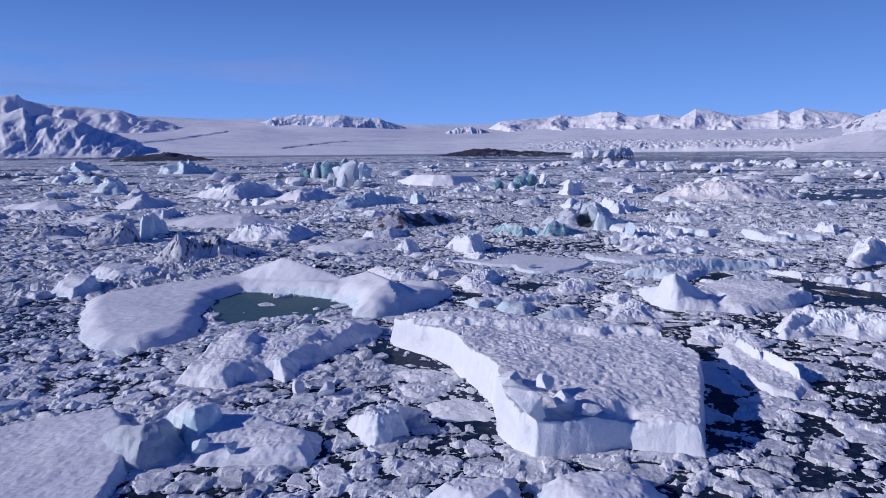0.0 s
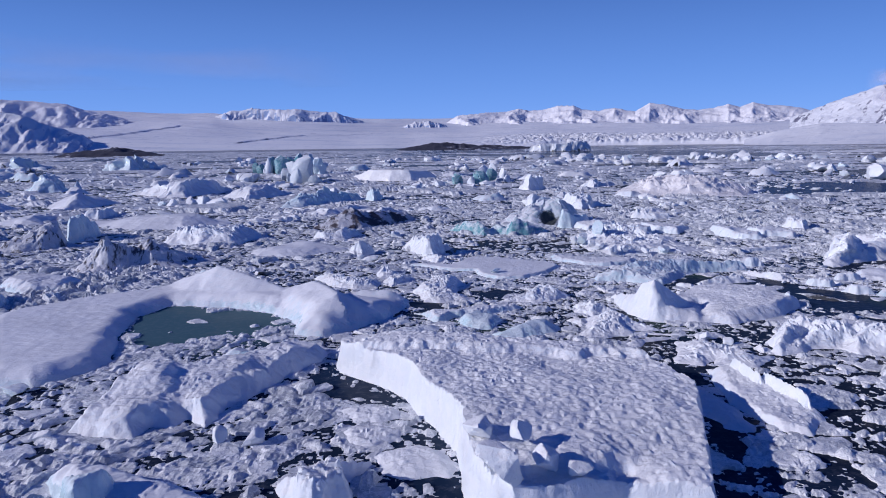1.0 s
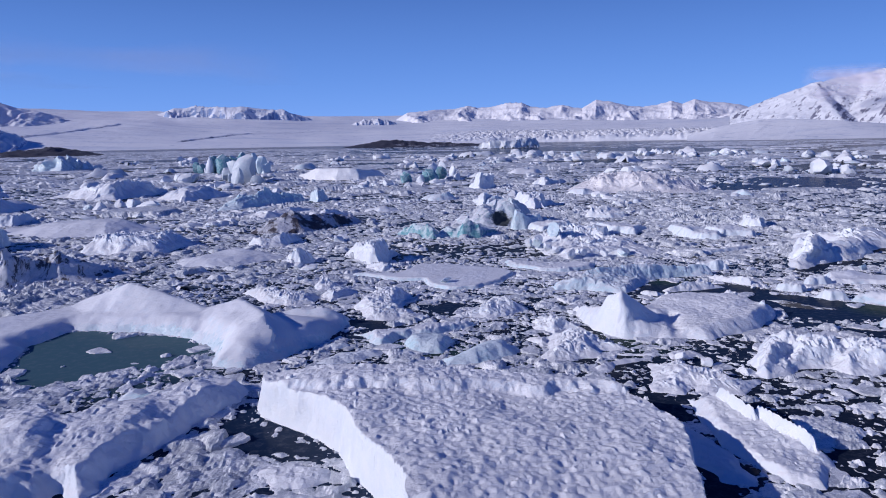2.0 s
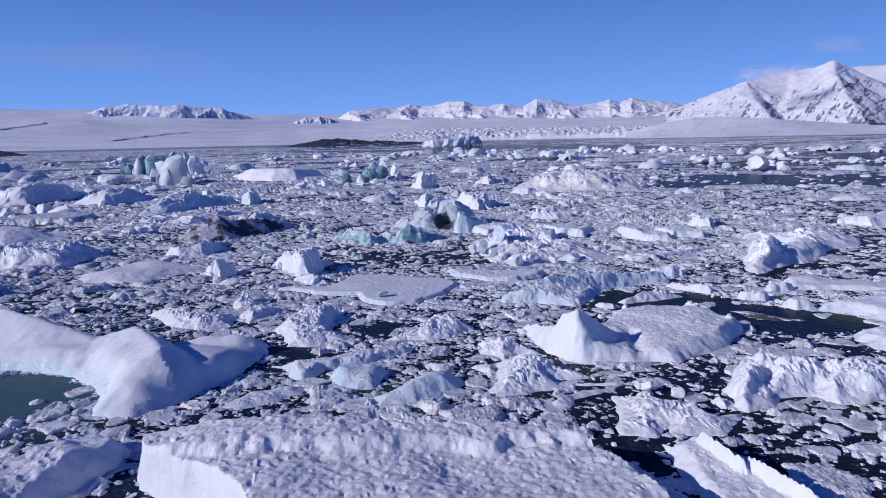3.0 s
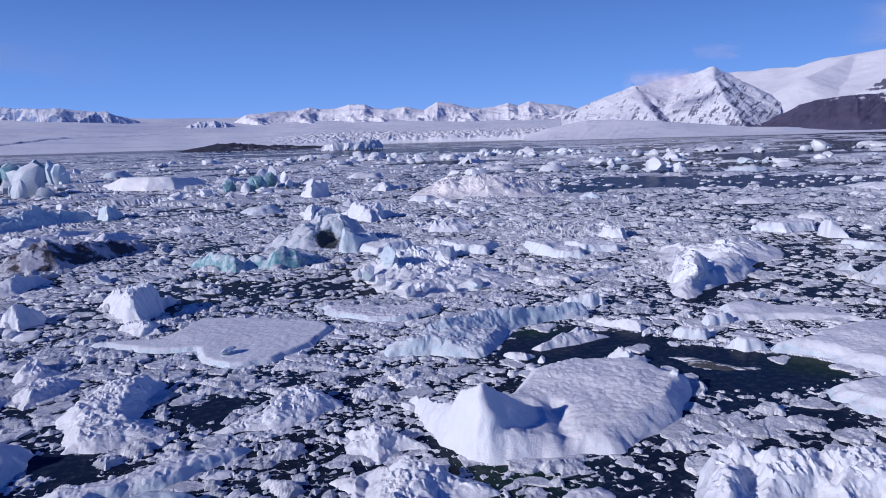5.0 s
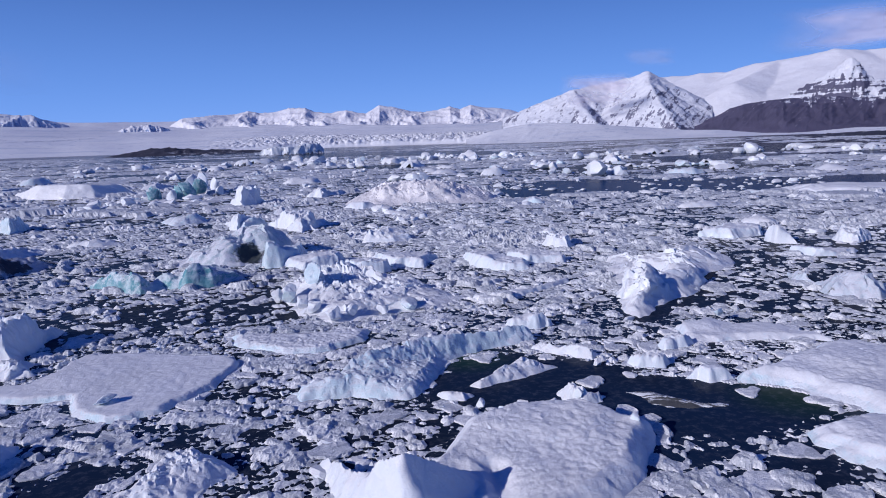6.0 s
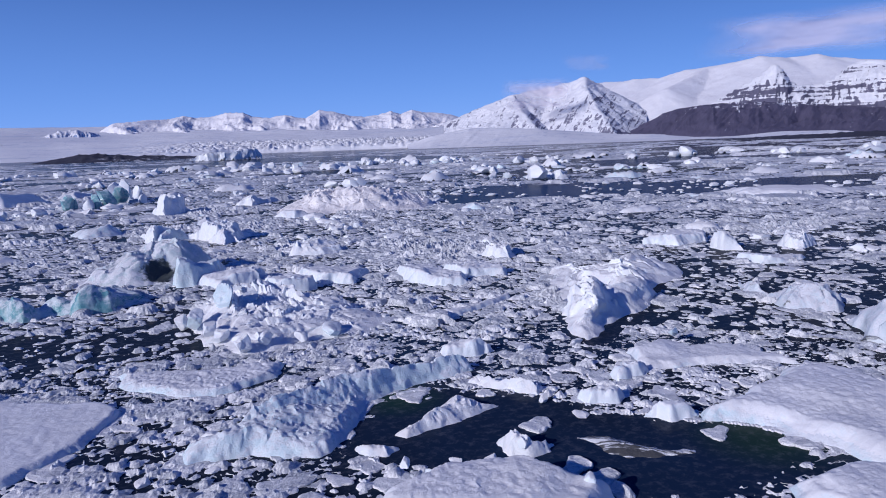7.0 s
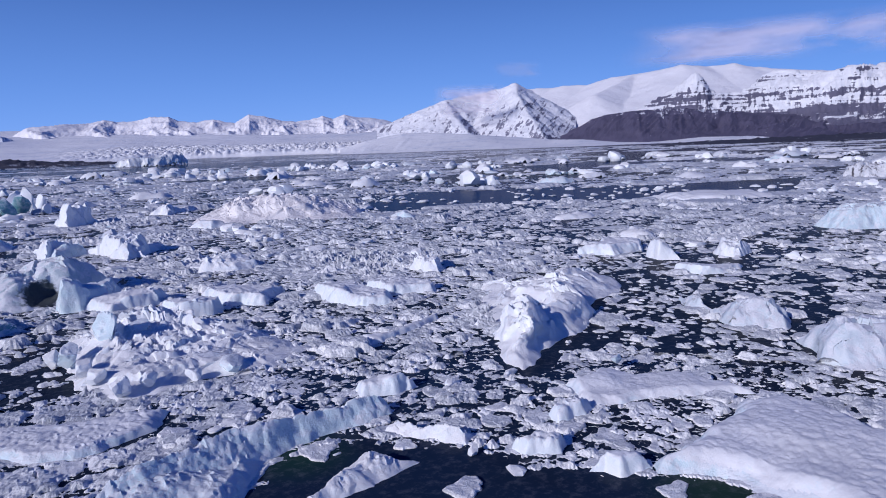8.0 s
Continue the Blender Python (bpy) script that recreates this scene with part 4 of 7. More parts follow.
berg("iceberg", [(14.3, 49.6), (14.0, 47.6), (14.1, 45.4), (14.5, 43.8), (15.0, 43.3), (17.7, 42.8), (19.1, 42.3), (21.0, 43.1), (23.0, 44.0), (25.4, 46.1), (25.5, 46.5), (24.7, 47.3), (24.1, 48.9), (21.7, 49.7), (19.1, 49.4), (15.9, 46.0), (15.2, 47.2), (14.7, 48.7)],
     [(16.5, 47.6, 1.30), (15.3, 47.3, 1.10), (14.9, 47.9, 1.00), (14.1, 47.5, 0.90), (17.9, 47.4, 0.75), (17.1, 45.1, 0.50), (20.9, 48.3, 1.00), (23.2, 47.4, 1.00), (23.9, 45.8, 0.70), (20.3, 45.1, 0.65), (18.0, 43.4, 0.50), (19.1, 42.3, 0.50), (15.4, 44.5, 0.90)],
     "wall", FIRN, "iceberg with a sharp upright fin and a sloping snow apron", 13, "iceberg", edge=0.7, rough=0.10, cups=0.02, grit=0.022, grooves=[(17.8, 43.1, 18.7, 45.8, 0.35, 0.25)], ridges=[(15.3, 44.6, 2.30, 13.9, 46.4, 1.30, 1.5, 1.3), (15.3, 44.6, 2.30, 17.6, 45.6, 0.80, 1.3, 1.4), (15.3, 44.6, 2.30, 15.0, 44.3, 0.30, 1.4, 1.3), (20.9, 48.3, 1.00, 23.3, 47.6, 0.95, 3.0, 3.0)])
berg("iceberg", [(18.7, 37.9), (18.5, 36.9), (18.7, 36.5), (19.5, 36.5), (21.0, 37.1), (22.0, 37.1), (22.4, 36.1), (23.5, 36.2), (24.8, 36.1), (27.1, 37.2), (26.9, 38.2), (25.2, 39.2), (23.4, 39.7), (22.7, 40.3), (21.7, 41.0), (20.3, 40.0)],
     [(21.8, 39.5, 1.30), (20.8, 39.9, 1.20), (19.8, 39.0, 1.15), (20.1, 37.8, 0.90), (22.7, 39.0, 1.10), (23.9, 38.2, 0.95), (24.8, 37.2, 0.85), (22.2, 37.1, 0.60), (18.1, 36.4, 0.95), (20.9, 37.4, 0.50), (23.2, 36.3, 0.45), (21.1, 39.3, 0.70)],
     "crag", FIRN, "scalloped melting iceberg with deep hollows", 14, "iceberg", rough=0.28, lump=0.7, cups=0.30, grooves=[(22.2, 39.5, 18.8, 36.4, 0.30, 0.40), (23.5, 38.0, 21.4, 37.0, 0.35, 0.40)])
berg("iceberg", [(1.0, 53.1), (1.6, 49.7), (2.7, 49.2), (4.6, 49.5), (5.2, 50.4), (4.0, 52.1), (4.7, 55.4), (4.7, 56.0), (3.0, 55.9), (1.7, 55.1)],
     [(1.9, 53.7, 0.62), (3.1, 54.2, 0.72), (4.3, 54.2, 0.65), (2.9, 51.2, 0.39), (4.1, 50.1, 0.23)],
     "crag", FIRN, "weathered white iceberg with a craggy crest", 15, "iceberg")
berg("iceberg", [(6.3, 49.6), (7.0, 49.0), (9.1, 48.8), (10.4, 49.4), (11.6, 50.2), (11.4, 51.1), (11.0, 52.3), (9.3, 52.2), (8.0, 50.7)],
     [(9.6, 51.7, 0.62), (10.6, 51.1, 0.65), (9.5, 49.5, 0.45), (7.8, 49.5, 0.26)],
     "crag", FIRN, "weathered white iceberg with a craggy crest", 16, "iceberg")
berg("iceberg", [(-7.0, 58.8), (-5.2, 55.7), (-3.6, 54.0), (-1.4, 54.4), (-1.3, 56.7), (-2.4, 56.9), (-5.1, 59.0), (-6.3, 58.8)],
     [(-5.7, 57.5, 0.55), (-3.6, 55.4, 0.50), (-2.1, 55.7, 0.40)],
     "crag", FIRN, "weathered white iceberg with a craggy crest", 17, "iceberg")
berg("iceberg", [(-2.1, 59.2), (-1.6, 58.2), (-0.6, 58.6), (0.5, 59.4), (-0.2, 60.2), (-1.7, 61.6)],
     [(-1.6, 60.6, 0.55), (-0.7, 59.2, 0.33)],
     "crag", FIRN, "weathered white iceberg with a craggy crest", 18, "iceberg")
berg("iceberg", [(-1.3, 56.5), (-0.6, 54.8), (0.2, 55.7), (1.2, 57.4), (0.9, 58.3), (-0.5, 58.1)],
     [(-0.4, 57.2, 0.45), (0.4, 56.9, 0.33)],
     "crag", FIRN, "weathered white iceberg with a craggy crest", 19, "iceberg")
berg("ice_floe", [(1.1, 46.6), (1.8, 46.0), (2.0, 44.7), (2.5, 44.3), (3.0, 44.6), (3.5, 45.4), (5.2, 45.7), (6.5, 46.4), (8.0, 47.5), (7.3, 47.7), (5.2, 47.4), (3.5, 46.7), (1.8, 46.4)],
     [(1.7, 45.9, 0.39), (2.7, 45.3, 0.36), (4.8, 46.2, 0.36), (6.8, 46.9, 0.29)],
     "wall", SNOW, "bone-shaped snowy ice floe", 20, "ice floe", edge=0.4)
berg("iceberg", [(3.6, 44.3), (3.9, 43.0), (4.7, 42.6), (5.4, 42.5), (6.3, 44.4), (6.1, 44.7), (4.7, 45.4), (3.7, 44.8)],
     [(4.1, 44.0, 0.52), (5.1, 44.0, 0.45), (4.3, 43.0, 0.26)],
     "wall", CLEAR, "undercut knob of pale melting ice", 21, "iceberg", edge=0.9, steep=2.0, rough=0.06, crag=0.0, grit=0.015)
berg("iceberg", [(5.2, 41.4), (5.4, 40.5), (6.0, 40.5), (6.9, 40.5), (8.7, 41.4), (9.3, 42.4), (8.9, 43.1), (7.9, 43.2), (7.0, 43.0), (6.1, 41.9)],
     [(8.2, 42.6, 0.65), (6.9, 42.1, 0.55), (8.8, 42.4, 0.45), (5.7, 40.8, 0.33)],
     "wall", CLEAR, "smooth pale blue whaleback of ice", 22, "iceberg", edge=1.3, steep=2.0, rough=0.06, crag=0.0, grit=0.015)
berg("iceberg", [(11.1, 47.6), (11.1, 45.8), (11.7, 44.8), (12.6, 45.3), (14.1, 44.8), (13.4, 46.2), (12.4, 47.1), (11.2, 47.4)],
     [(11.9, 46.3, 0.55), (12.5, 45.1, 0.33)],
     "crag", FIRN, "weathered white iceberg with a craggy crest", 23, "iceberg")
berg("iceberg", [(10.2, 44.0), (10.6, 42.7), (11.1, 43.4), (10.1, 41.2), (10.1, 40.3), (11.4, 40.3), (12.8, 40.7), (12.9, 41.7), (13.6, 41.7), (14.8, 41.5), (14.0, 42.6), (12.9, 44.1), (11.6, 44.3)],
     [(12.5, 43.1, 0.65), (11.3, 43.3, 0.45), (11.1, 41.2, 0.45), (11.9, 40.6, 0.39), (14.0, 42.0, 0.26)],
     "crag", FIRN, "weathered white iceberg with a craggy crest", 24, "iceberg")
berg("ice_slab", [(11.9, 39.3), (11.8, 38.4), (12.4, 38.5), (12.9, 39.3), (15.3, 40.1), (15.2, 40.2), (13.3, 40.0)],
     [(12.2, 38.7, 0.20), (14.2, 39.5, 0.14)],
     "floe", FIRN, "long narrow splinter of ice", 25, "ice slab")
berg("ice_slab", [(13.5, 41.0), (13.9, 40.6), (15.5, 40.3), (15.5, 40.5), (14.2, 40.9)],
     [(14.6, 40.4, 0.11)],
     "floe", FIRN, "thin flat splinter of ice", 26, "ice slab")
berg("ice_floe", [(14.7, 39.2), (14.2, 37.3), (13.5, 35.9), (14.5, 35.5), (15.3, 36.2), (15.0, 35.4), (16.9, 34.8), (18.1, 35.7), (18.6, 36.5), (17.6, 36.7), (16.9, 37.8), (15.7, 38.5), (15.1, 38.8)],
     [(15.0, 38.0, 0.39), (16.5, 36.5, 0.33), (17.2, 35.7, 0.33), (14.5, 36.3, 0.29)],
     "crag", FIRN, "broken plate of rough stacked ice", 27, "ice floe")
berg("ice_floe", [(16.0, 40.6), (16.0, 39.8), (16.8, 39.6), (17.6, 40.1), (17.5, 40.8), (16.7, 40.9)],
     [(16.6, 40.1, 0.11)],
     "floe", FIRN, "small round grainy ice pan", 28, "ice floe")
berg("ice_slab", [(-0.8, 41.9), (0.0, 41.5), (1.3, 41.9), (2.3, 42.7), (2.6, 43.6), (1.8, 43.9), (0.3, 43.4)],
     [(0.1, 42.3, 0.16), (1.7, 43.3, 0.14)],
     "floe", BLUE, "long tilted shaded ice plank", 29, "ice slab")
berg("ice_slab", [(-0.4, 44.4), (0.1, 44.1), (0.9, 44.3), (0.8, 44.8), (-0.2, 45.0)],
     [(0.2, 44.4, 0.13)],
     "floe", BLUE, "small triangular plate of clear ice", 30, "ice slab")
berg("ice_floe", [(0.8, 63.8), (4.1, 61.1), (6.1, 60.4), (6.2, 58.3), (7.5, 56.8), (9.6, 56.9), (11.9, 58.9), (13.5, 62.1), (12.8, 63.1), (9.7, 65.3), (6.4, 67.0), (4.3, 63.3), (1.9, 64.2)],
     [(6.7, 63.9, 0.33), (10.0, 61.5, 0.28), (7.6, 58.9, 0.25), (11.1, 59.9, 0.22), (3.2, 61.9, 0.22)],
     "floe", SNOW, "large flat snow-covered ice floe", 31, "ice floe", grit=0.012, rough=0.04)
berg("iceberg", [(17.0, 75.6), (17.3, 73.5), (18.3, 71.3), (18.8, 68.7), (19.4, 66.8), (20.6, 67.1), (22.2, 67.3), (24.6, 67.1), (26.4, 67.2), (28.6, 69.0), (28.3, 72.7), (27.3, 78.5), (24.4, 81.3), (20.9, 79.4), (18.2, 76.8)],
     [(20.4, 76.3, 1.50), (18.5, 72.1, 1.20), (17.8, 74.0, 0.90), (22.4, 78.1, 1.30), (19.4, 67.9, 0.70), (23.4, 73.4, 0.90), (25.8, 70.0, 0.50), (21.3, 68.3, 0.60), (22.9, 67.5, 0.50), (25.2, 66.8, 0.60)],
     "rubble", FIRN, "jumbled heap of white and blue ice blocks", 36, "iceberg", rough=0.5, lump=0.6, grit=0.06)
berg("ice_floe", [(13.4, 67.3), (14.0, 64.8), (15.5, 62.5), (17.0, 61.6), (18.7, 61.9), (20.2, 62.5), (20.9, 64.4), (19.6, 65.2), (18.2, 65.1), (14.8, 66.6)],
     [(14.7, 65.1, 0.28), (16.6, 63.1, 0.28), (19.4, 63.5, 0.28)],
     "floe", SNOW, "long flat snow-covered ice floe", 37, "ice floe")
berg("iceberg", [(11.2, 94.7), (14.0, 92.3), (17.5, 91.2), (20.5, 92.0), (23.5, 95.0), (25.4, 99.8), (23.1, 102.0), (19.0, 100.5), (15.0, 97.5)],
     [(12.5, 94.6, 0.5), (14.5, 94.2, 1.2), (17.2, 94.2, 2.2), (19.6, 95.2, 3.0), (22.0, 97.3, 2.2), (24.3, 99.3, 0.8)],
     "dome", HOLLOW, "arched iceberg with a hollow painted dark", 38, "iceberg", edge=0.7, rough=0.18, crag=0.35, grooves=[(17.8, 90.4, 18.8, 92.6, 1.2, 1.7)])
berg("iceberg", [(19.0, 89.6), (19.2, 88.2), (20.5, 87.9), (22.7, 89.3), (23.8, 92.0), (22.4, 92.1), (20.5, 91.3)],
     [(19.6, 89.2, 2.17), (19.4, 87.6, 1.43), (21.5, 89.4, 1.37)],
     "wall", BLUE, "pointed tooth of pale blue ice", 39, "iceberg", ridges=[(19.8, 90.7, 2.00, 19.5, 90.1, 0.60, 0.8, 1.2), (19.8, 90.7, 2.00, 22.8, 91.8, 0.90, 1.2, 1.0)])
berg("iceberg", [(5.6, 87.5), (7.8, 83.7), (9.1, 82.4), (10.7, 83.7), (12.3, 82.5), (14.3, 82.5), (17.2, 84.5), (15.1, 87.5), (13.3, 87.0), (11.8, 85.9), (9.8, 85.7), (7.7, 87.2)],
     [(8.0, 84.0, 1.30), (9.8, 84.2, 1.10), (13.0, 82.4, 1.90), (13.9, 82.5, 1.30), (11.4, 83.8, 1.10), (15.9, 83.3, 0.50), (8.9, 82.0, 0.80)],
     "wall", TEAL, "low teal iceberg with melted arches", 40, "iceberg", rough=0.2, grooves=[(9.7, 85.8, 10.7, 81.8, 0.70, 0.70), (12.1, 86.2, 11.7, 82.0, 0.60, 0.50)])
berg("iceberg", [(42.6, 144.5), (47.1, 137.4), (54.9, 135.2), (59.3, 133.8), (63.9, 133.6), (70.3, 139.4), (69.8, 145.1), (65.3, 148.8), (62.7, 156.0), (54.9, 155.0), (48.1, 152.2)],
     [(55.1, 137.3, 3.80), (50.3, 140.2, 3.21), (46.0, 139.1, 2.15), (57.7, 130.1, 2.58), (54.0, 132.6, 1.98), (64.3, 135.2, 1.70)],
     "dome", PINK, "broad rosy-white hill of rough ice", 41, "iceberg", edge=1.1, rough=0.17, lump=0.3, crag=0.4, grit=0.09)
berg("iceberg", [(40.4, 137.7), (42.5, 134.1), (46.3, 135.0), (45.7, 137.1), (43.3, 139.8)],
     [(42.7, 136.1, 1.05), (44.5, 134.7, 0.74)],
     "dome", SNOW, "small smooth white iceberg", 42, "iceberg")
berg("iceberg", [(64.5, 75.8), (63.8, 74.0), (65.1, 72.5), (65.7, 74.1), (66.2, 76.3)],
     [(63.5, 74.0, 1.59), (62.6, 73.7, 1.34), (63.9, 72.7, 0.56)],
     "wall", FIRN, "small pointed white iceberg", 43, "iceberg", ridges=[(63.5, 74.3, 1.60, 64.0, 71.8, 0.40, 1.0, 1.0)])
berg("iceberg", [(70.2, 73.2), (68.9, 70.9), (69.8, 69.8), (73.4, 70.9), (72.9, 72.0), (71.5, 73.3)],
     [(70.0, 72.1, 1.23), (70.1, 70.9, 0.93)],
     "berg", FIRN, "craggy broken white iceberg in the pack", 44, "iceberg")
berg("ice_floe", [(60.8, 80.8), (62.9, 78.1), (67.5, 78.5), (69.3, 81.0), (66.5, 83.0)],
     [(64.5, 79.6, 0.89), (66.5, 79.3, 0.84)],
     "dome", SNOW, "low white floe with a blue shaded flank", 45, "ice floe", edge=0.35, rough=0.3, crag=0.5, jag=0.8, lump=0.9, grit=0.06)
berg("ice_floe", [(60.7, 70.7), (60.1, 67.0), (62.8, 66.4), (66.6, 67.0), (63.1, 69.2)],
     [(60.2, 67.6, 0.60), (63.6, 67.0, 0.30)],
     "dome", SNOW, "low flat white floe", 46, "ice floe", edge=0.35, rough=0.3, crag=0.5, jag=0.8, lump=0.9, grit=0.06)
berg("ice_floe", [(116.1, 117.7), (113.5, 109.6), (118.4, 104.6), (127.7, 100.7), (135.2, 107.3), (131.4, 114.8), (121.0, 117.7)],
     [(121.8, 109.2, 1.00), (125.6, 103.4, 0.68)],
     "far", SNOW, "long white floe beside an open lead", 47, "ice floe", rough=0.3)
berg("iceberg", [(-14.1, 70.4), (-11.3, 69.6), (-9.1, 70.1), (-7.0, 72.0), (-5.3, 73.9), (-6.7, 76.2), (-10.3, 78.6), (-12.9, 76.5), (-15.4, 74.1)],
     [(-10.0, 75.9, 0.72), (-11.6, 73.3, 0.52), (-7.1, 74.6, 0.52)],
     "dome", SNOW, "smooth low snow dome", 62, "iceberg")
berg("iceberg", [(1.6, 66.9), (3.1, 64.7), (4.2, 65.1), (4.0, 67.1), (2.3, 67.8)],
     [(2.7, 66.3, 0.45)],
     "crag", FIRN, "weathered white iceberg with a craggy crest", 67, "iceberg")
berg("iceberg", [(35.0, 61.0), (34.6, 59.2), (34.9, 58.0), (36.1, 57.9), (38.7, 59.6), (40.9, 61.1), (45.4, 63.6), (50.5, 67.5), (53.2, 70.1), (51.7, 73.0), (48.4, 73.7), (45.7, 75.5), (44.2, 73.1), (42.6, 69.2), (38.5, 64.7), (36.3, 62.4)],
     [(35.9, 59.5, 1.30), (34.3, 58.8, 0.70), (39.6, 62.3, 1.70), (45.0, 66.1, 1.60), (45.6, 71.7, 0.90), (48.5, 67.4, 1.10), (38.3, 60.1, 1.00), (42.6, 67.1, 0.90)],
     "dome", FIRN, "furrowed snow ridge with a steep shaded flank", 68, "iceberg", edge=0.6, rough=0.34, crag=.5, lump=0.7, grit=0.07, grooves=[(45.0, 71.6, 40.6, 61.6, 0.50, 0.35), (36.1, 59.7, 37.5, 59.4, 0.30, 0.40)], ridges=[(45.3, 71.9, 0.90, 36.4, 58.9, 1.60, 2.0, 2.0)])
berg("ice_floe", [(35.4, 56.4), (34.5, 54.2), (35.7, 53.4), (37.6, 52.7), (39.3, 51.8), (40.5, 50.7), (40.7, 51.7), (39.9, 54.2), (38.4, 55.2), (37.3, 56.4), (36.4, 55.9)],
     [(36.5, 55.6, 0.50), (37.6, 54.2, 0.28), (39.0, 53.6, 0.33), (39.6, 51.5, 0.22), (35.5, 53.9, 0.25)],
     "floe", SNOW, "flat snowy floe with a humped end", 69, "ice floe")
berg("ice_floe", [(31.7, 48.8), (32.7, 47.7), (33.3, 46.8), (33.2, 45.7), (33.6, 44.5), (33.3, 42.8), (34.3, 40.9), (40.4, 41.4), (40.7, 43.7), (39.7, 45.5), (40.3, 47.0), (40.2, 49.0), (39.0, 50.2), (37.4, 49.6), (33.7, 49.3), (32.3, 49.2)],
     [(32.1, 48.1, 0.70), (37.4, 49.2, 0.70), (36.9, 47.2, 0.80), (34.0, 47.4, 0.60), (34.2, 44.9, 0.60), (34.4, 42.8, 0.60), (33.2, 46.3, 0.35)],
     "dome", SNOW, "broad smooth snowy floe beside a dark pool", 70, "ice floe", edge=0.8, rough=0.05, jag=0.6)
berg("ice_floe", [(30.2, 50.1), (30.7, 49.8), (30.8, 49.1), (32.0, 49.1), (32.0, 49.5), (31.5, 50.1), (31.0, 50.3)],
     [(30.8, 49.6, 0.55), (31.0, 49.1, 0.50)],
     "dome", SNOW, "small snow lobe beside a dark pool", 71, "ice floe", edge=0.5)
berg("ice_floe", [(30.0, 43.9), (29.5, 43.1), (29.4, 41.8), (29.8, 40.5), (32.4, 39.0), (35.5, 41.1), (34.0, 42.5), (32.3, 43.8), (30.6, 43.8)],
     [(30.9, 42.8, 0.60), (31.4, 42.1, 0.60), (29.9, 43.0, 0.40)],
     "dome", SNOW, "smooth snowy lobe of a wide floe", 72, "ice floe", edge=0.6, rough=0.05)
berg("dirty_iceberg", [(52.4, 63.3), (50.6, 60.4), (49.3, 57.3), (50.6, 54.9), (52.7, 55.6), (53.1, 56.7), (52.5, 58.3), (51.3, 59.7), (52.1, 62.2)],
     [(50.2, 60.7, 1.20), (49.4, 57.7, 1.40), (50.0, 56.1, 1.10), (49.9, 59.5, 0.70)],
     "crag", SPOTTED, "white mound of ice with grey dirt bands", 73, "iceberg")
berg("iceberg", [(49.1, 53.9), (46.3, 51.3), (46.3, 49.8), (47.7, 48.9), (50.6, 47.1), (55.7, 48.4), (52.2, 51.1), (50.6, 52.5), (49.4, 53.3)],
     [(46.7, 51.4, 1.80), (49.1, 50.2, 1.60), (45.9, 49.7, 1.00), (48.7, 48.2, 1.30)],
     "dome", SPOTTED, "rounded snowy mound with melt furrows", 74, "iceberg", edge=0.9, rough=0.2)
berg("iceberg", [(14.6, 57.1), (14.9, 55.4), (15.9, 55.2), (17.0, 55.0), (17.8, 54.2), (18.8, 53.7), (19.4, 53.7), (21.2, 55.7), (22.2, 57.2), (23.8, 57.9), (25.5, 58.1), (27.9, 58.3), (28.3, 59.3), (26.3, 59.5), (24.2, 58.9), (22.8, 59.3), (20.6, 58.6), (18.5, 58.0), (17.5, 57.5), (16.1, 56.6), (14.9, 56.5)],
     [(15.1, 55.7, 0.55), (16.6, 55.9, 0.75), (18.6, 56.6, 0.85), (21.4, 58.2, 0.70), (17.5, 54.6, 0.60), (19.4, 55.2, 0.40), (21.4, 57.0, 0.35), (23.3, 58.2, 0.55), (26.3, 58.6, 0.60), (18.6, 54.2, 0.40)],
     "wall", BLUE, "long low arm of pale blue ice beside open water", 75, "iceberg", rough=0.26, edge=0.6, cups=0.0, lump=1.1, crag=0.4, grit=0.05, ridges=[(15.6, 56.2, 0.6, 18.4, 57.0, 1.15, 1.2, 1.5), (18.4, 57.0, 1.15, 21.6, 58.1, 1.1, 1.2, 1.4), (21.6, 58.1, 1.1, 28.0, 58.9, 0.7, 0.9, 1.0)])
berg("ice_floe", [(26.9, 57.0), (27.2, 55.7), (27.8, 55.1), (28.5, 54.2), (29.1, 54.5), (28.6, 55.2), (27.9, 56.7), (27.2, 57.2)],
     [(27.5, 54.8, 0.55), (28.0, 53.9, 0.50), (27.4, 56.4, 0.35)],
     "crag", FIRN, "low rough floe at the edge of open water", 76, "ice floe", rough=0.15)
berg("ice_floe", [(21.8, 53.8), (21.9, 53.1), (23.2, 53.4), (24.8, 53.6), (26.5, 54.1), (25.9, 54.5), (25.3, 55.7), (23.5, 54.6), (22.0, 53.9)],
     [(23.3, 53.8, 0.65), (22.0, 53.1, 0.50), (24.9, 54.2, 0.50)],
     "crag", FIRN, "rough grainy floe in a dark pool", 77, "ice floe", rough=0.25)
berg("ice_floe", [(20.2, 53.5), (20.3, 52.8), (20.9, 52.3), (21.4, 52.7), (21.0, 53.0), (20.5, 53.2)],
     [(20.5, 52.4, 0.22)],
     "floe", FIRN, "small pebbly ice pan in a dark pool", 78, "ice floe")
berg("ice_floe", [(24.6, 51.2), (24.3, 50.2), (24.8, 49.6), (25.7, 49.7), (26.2, 50.1), (25.4, 50.1), (25.2, 50.8)],
     [(24.4, 49.7, 0.70), (25.0, 49.5, 0.40)],
     "rubble", FIRN, "cluster of ice lumps frozen together", 79, "ice floe")
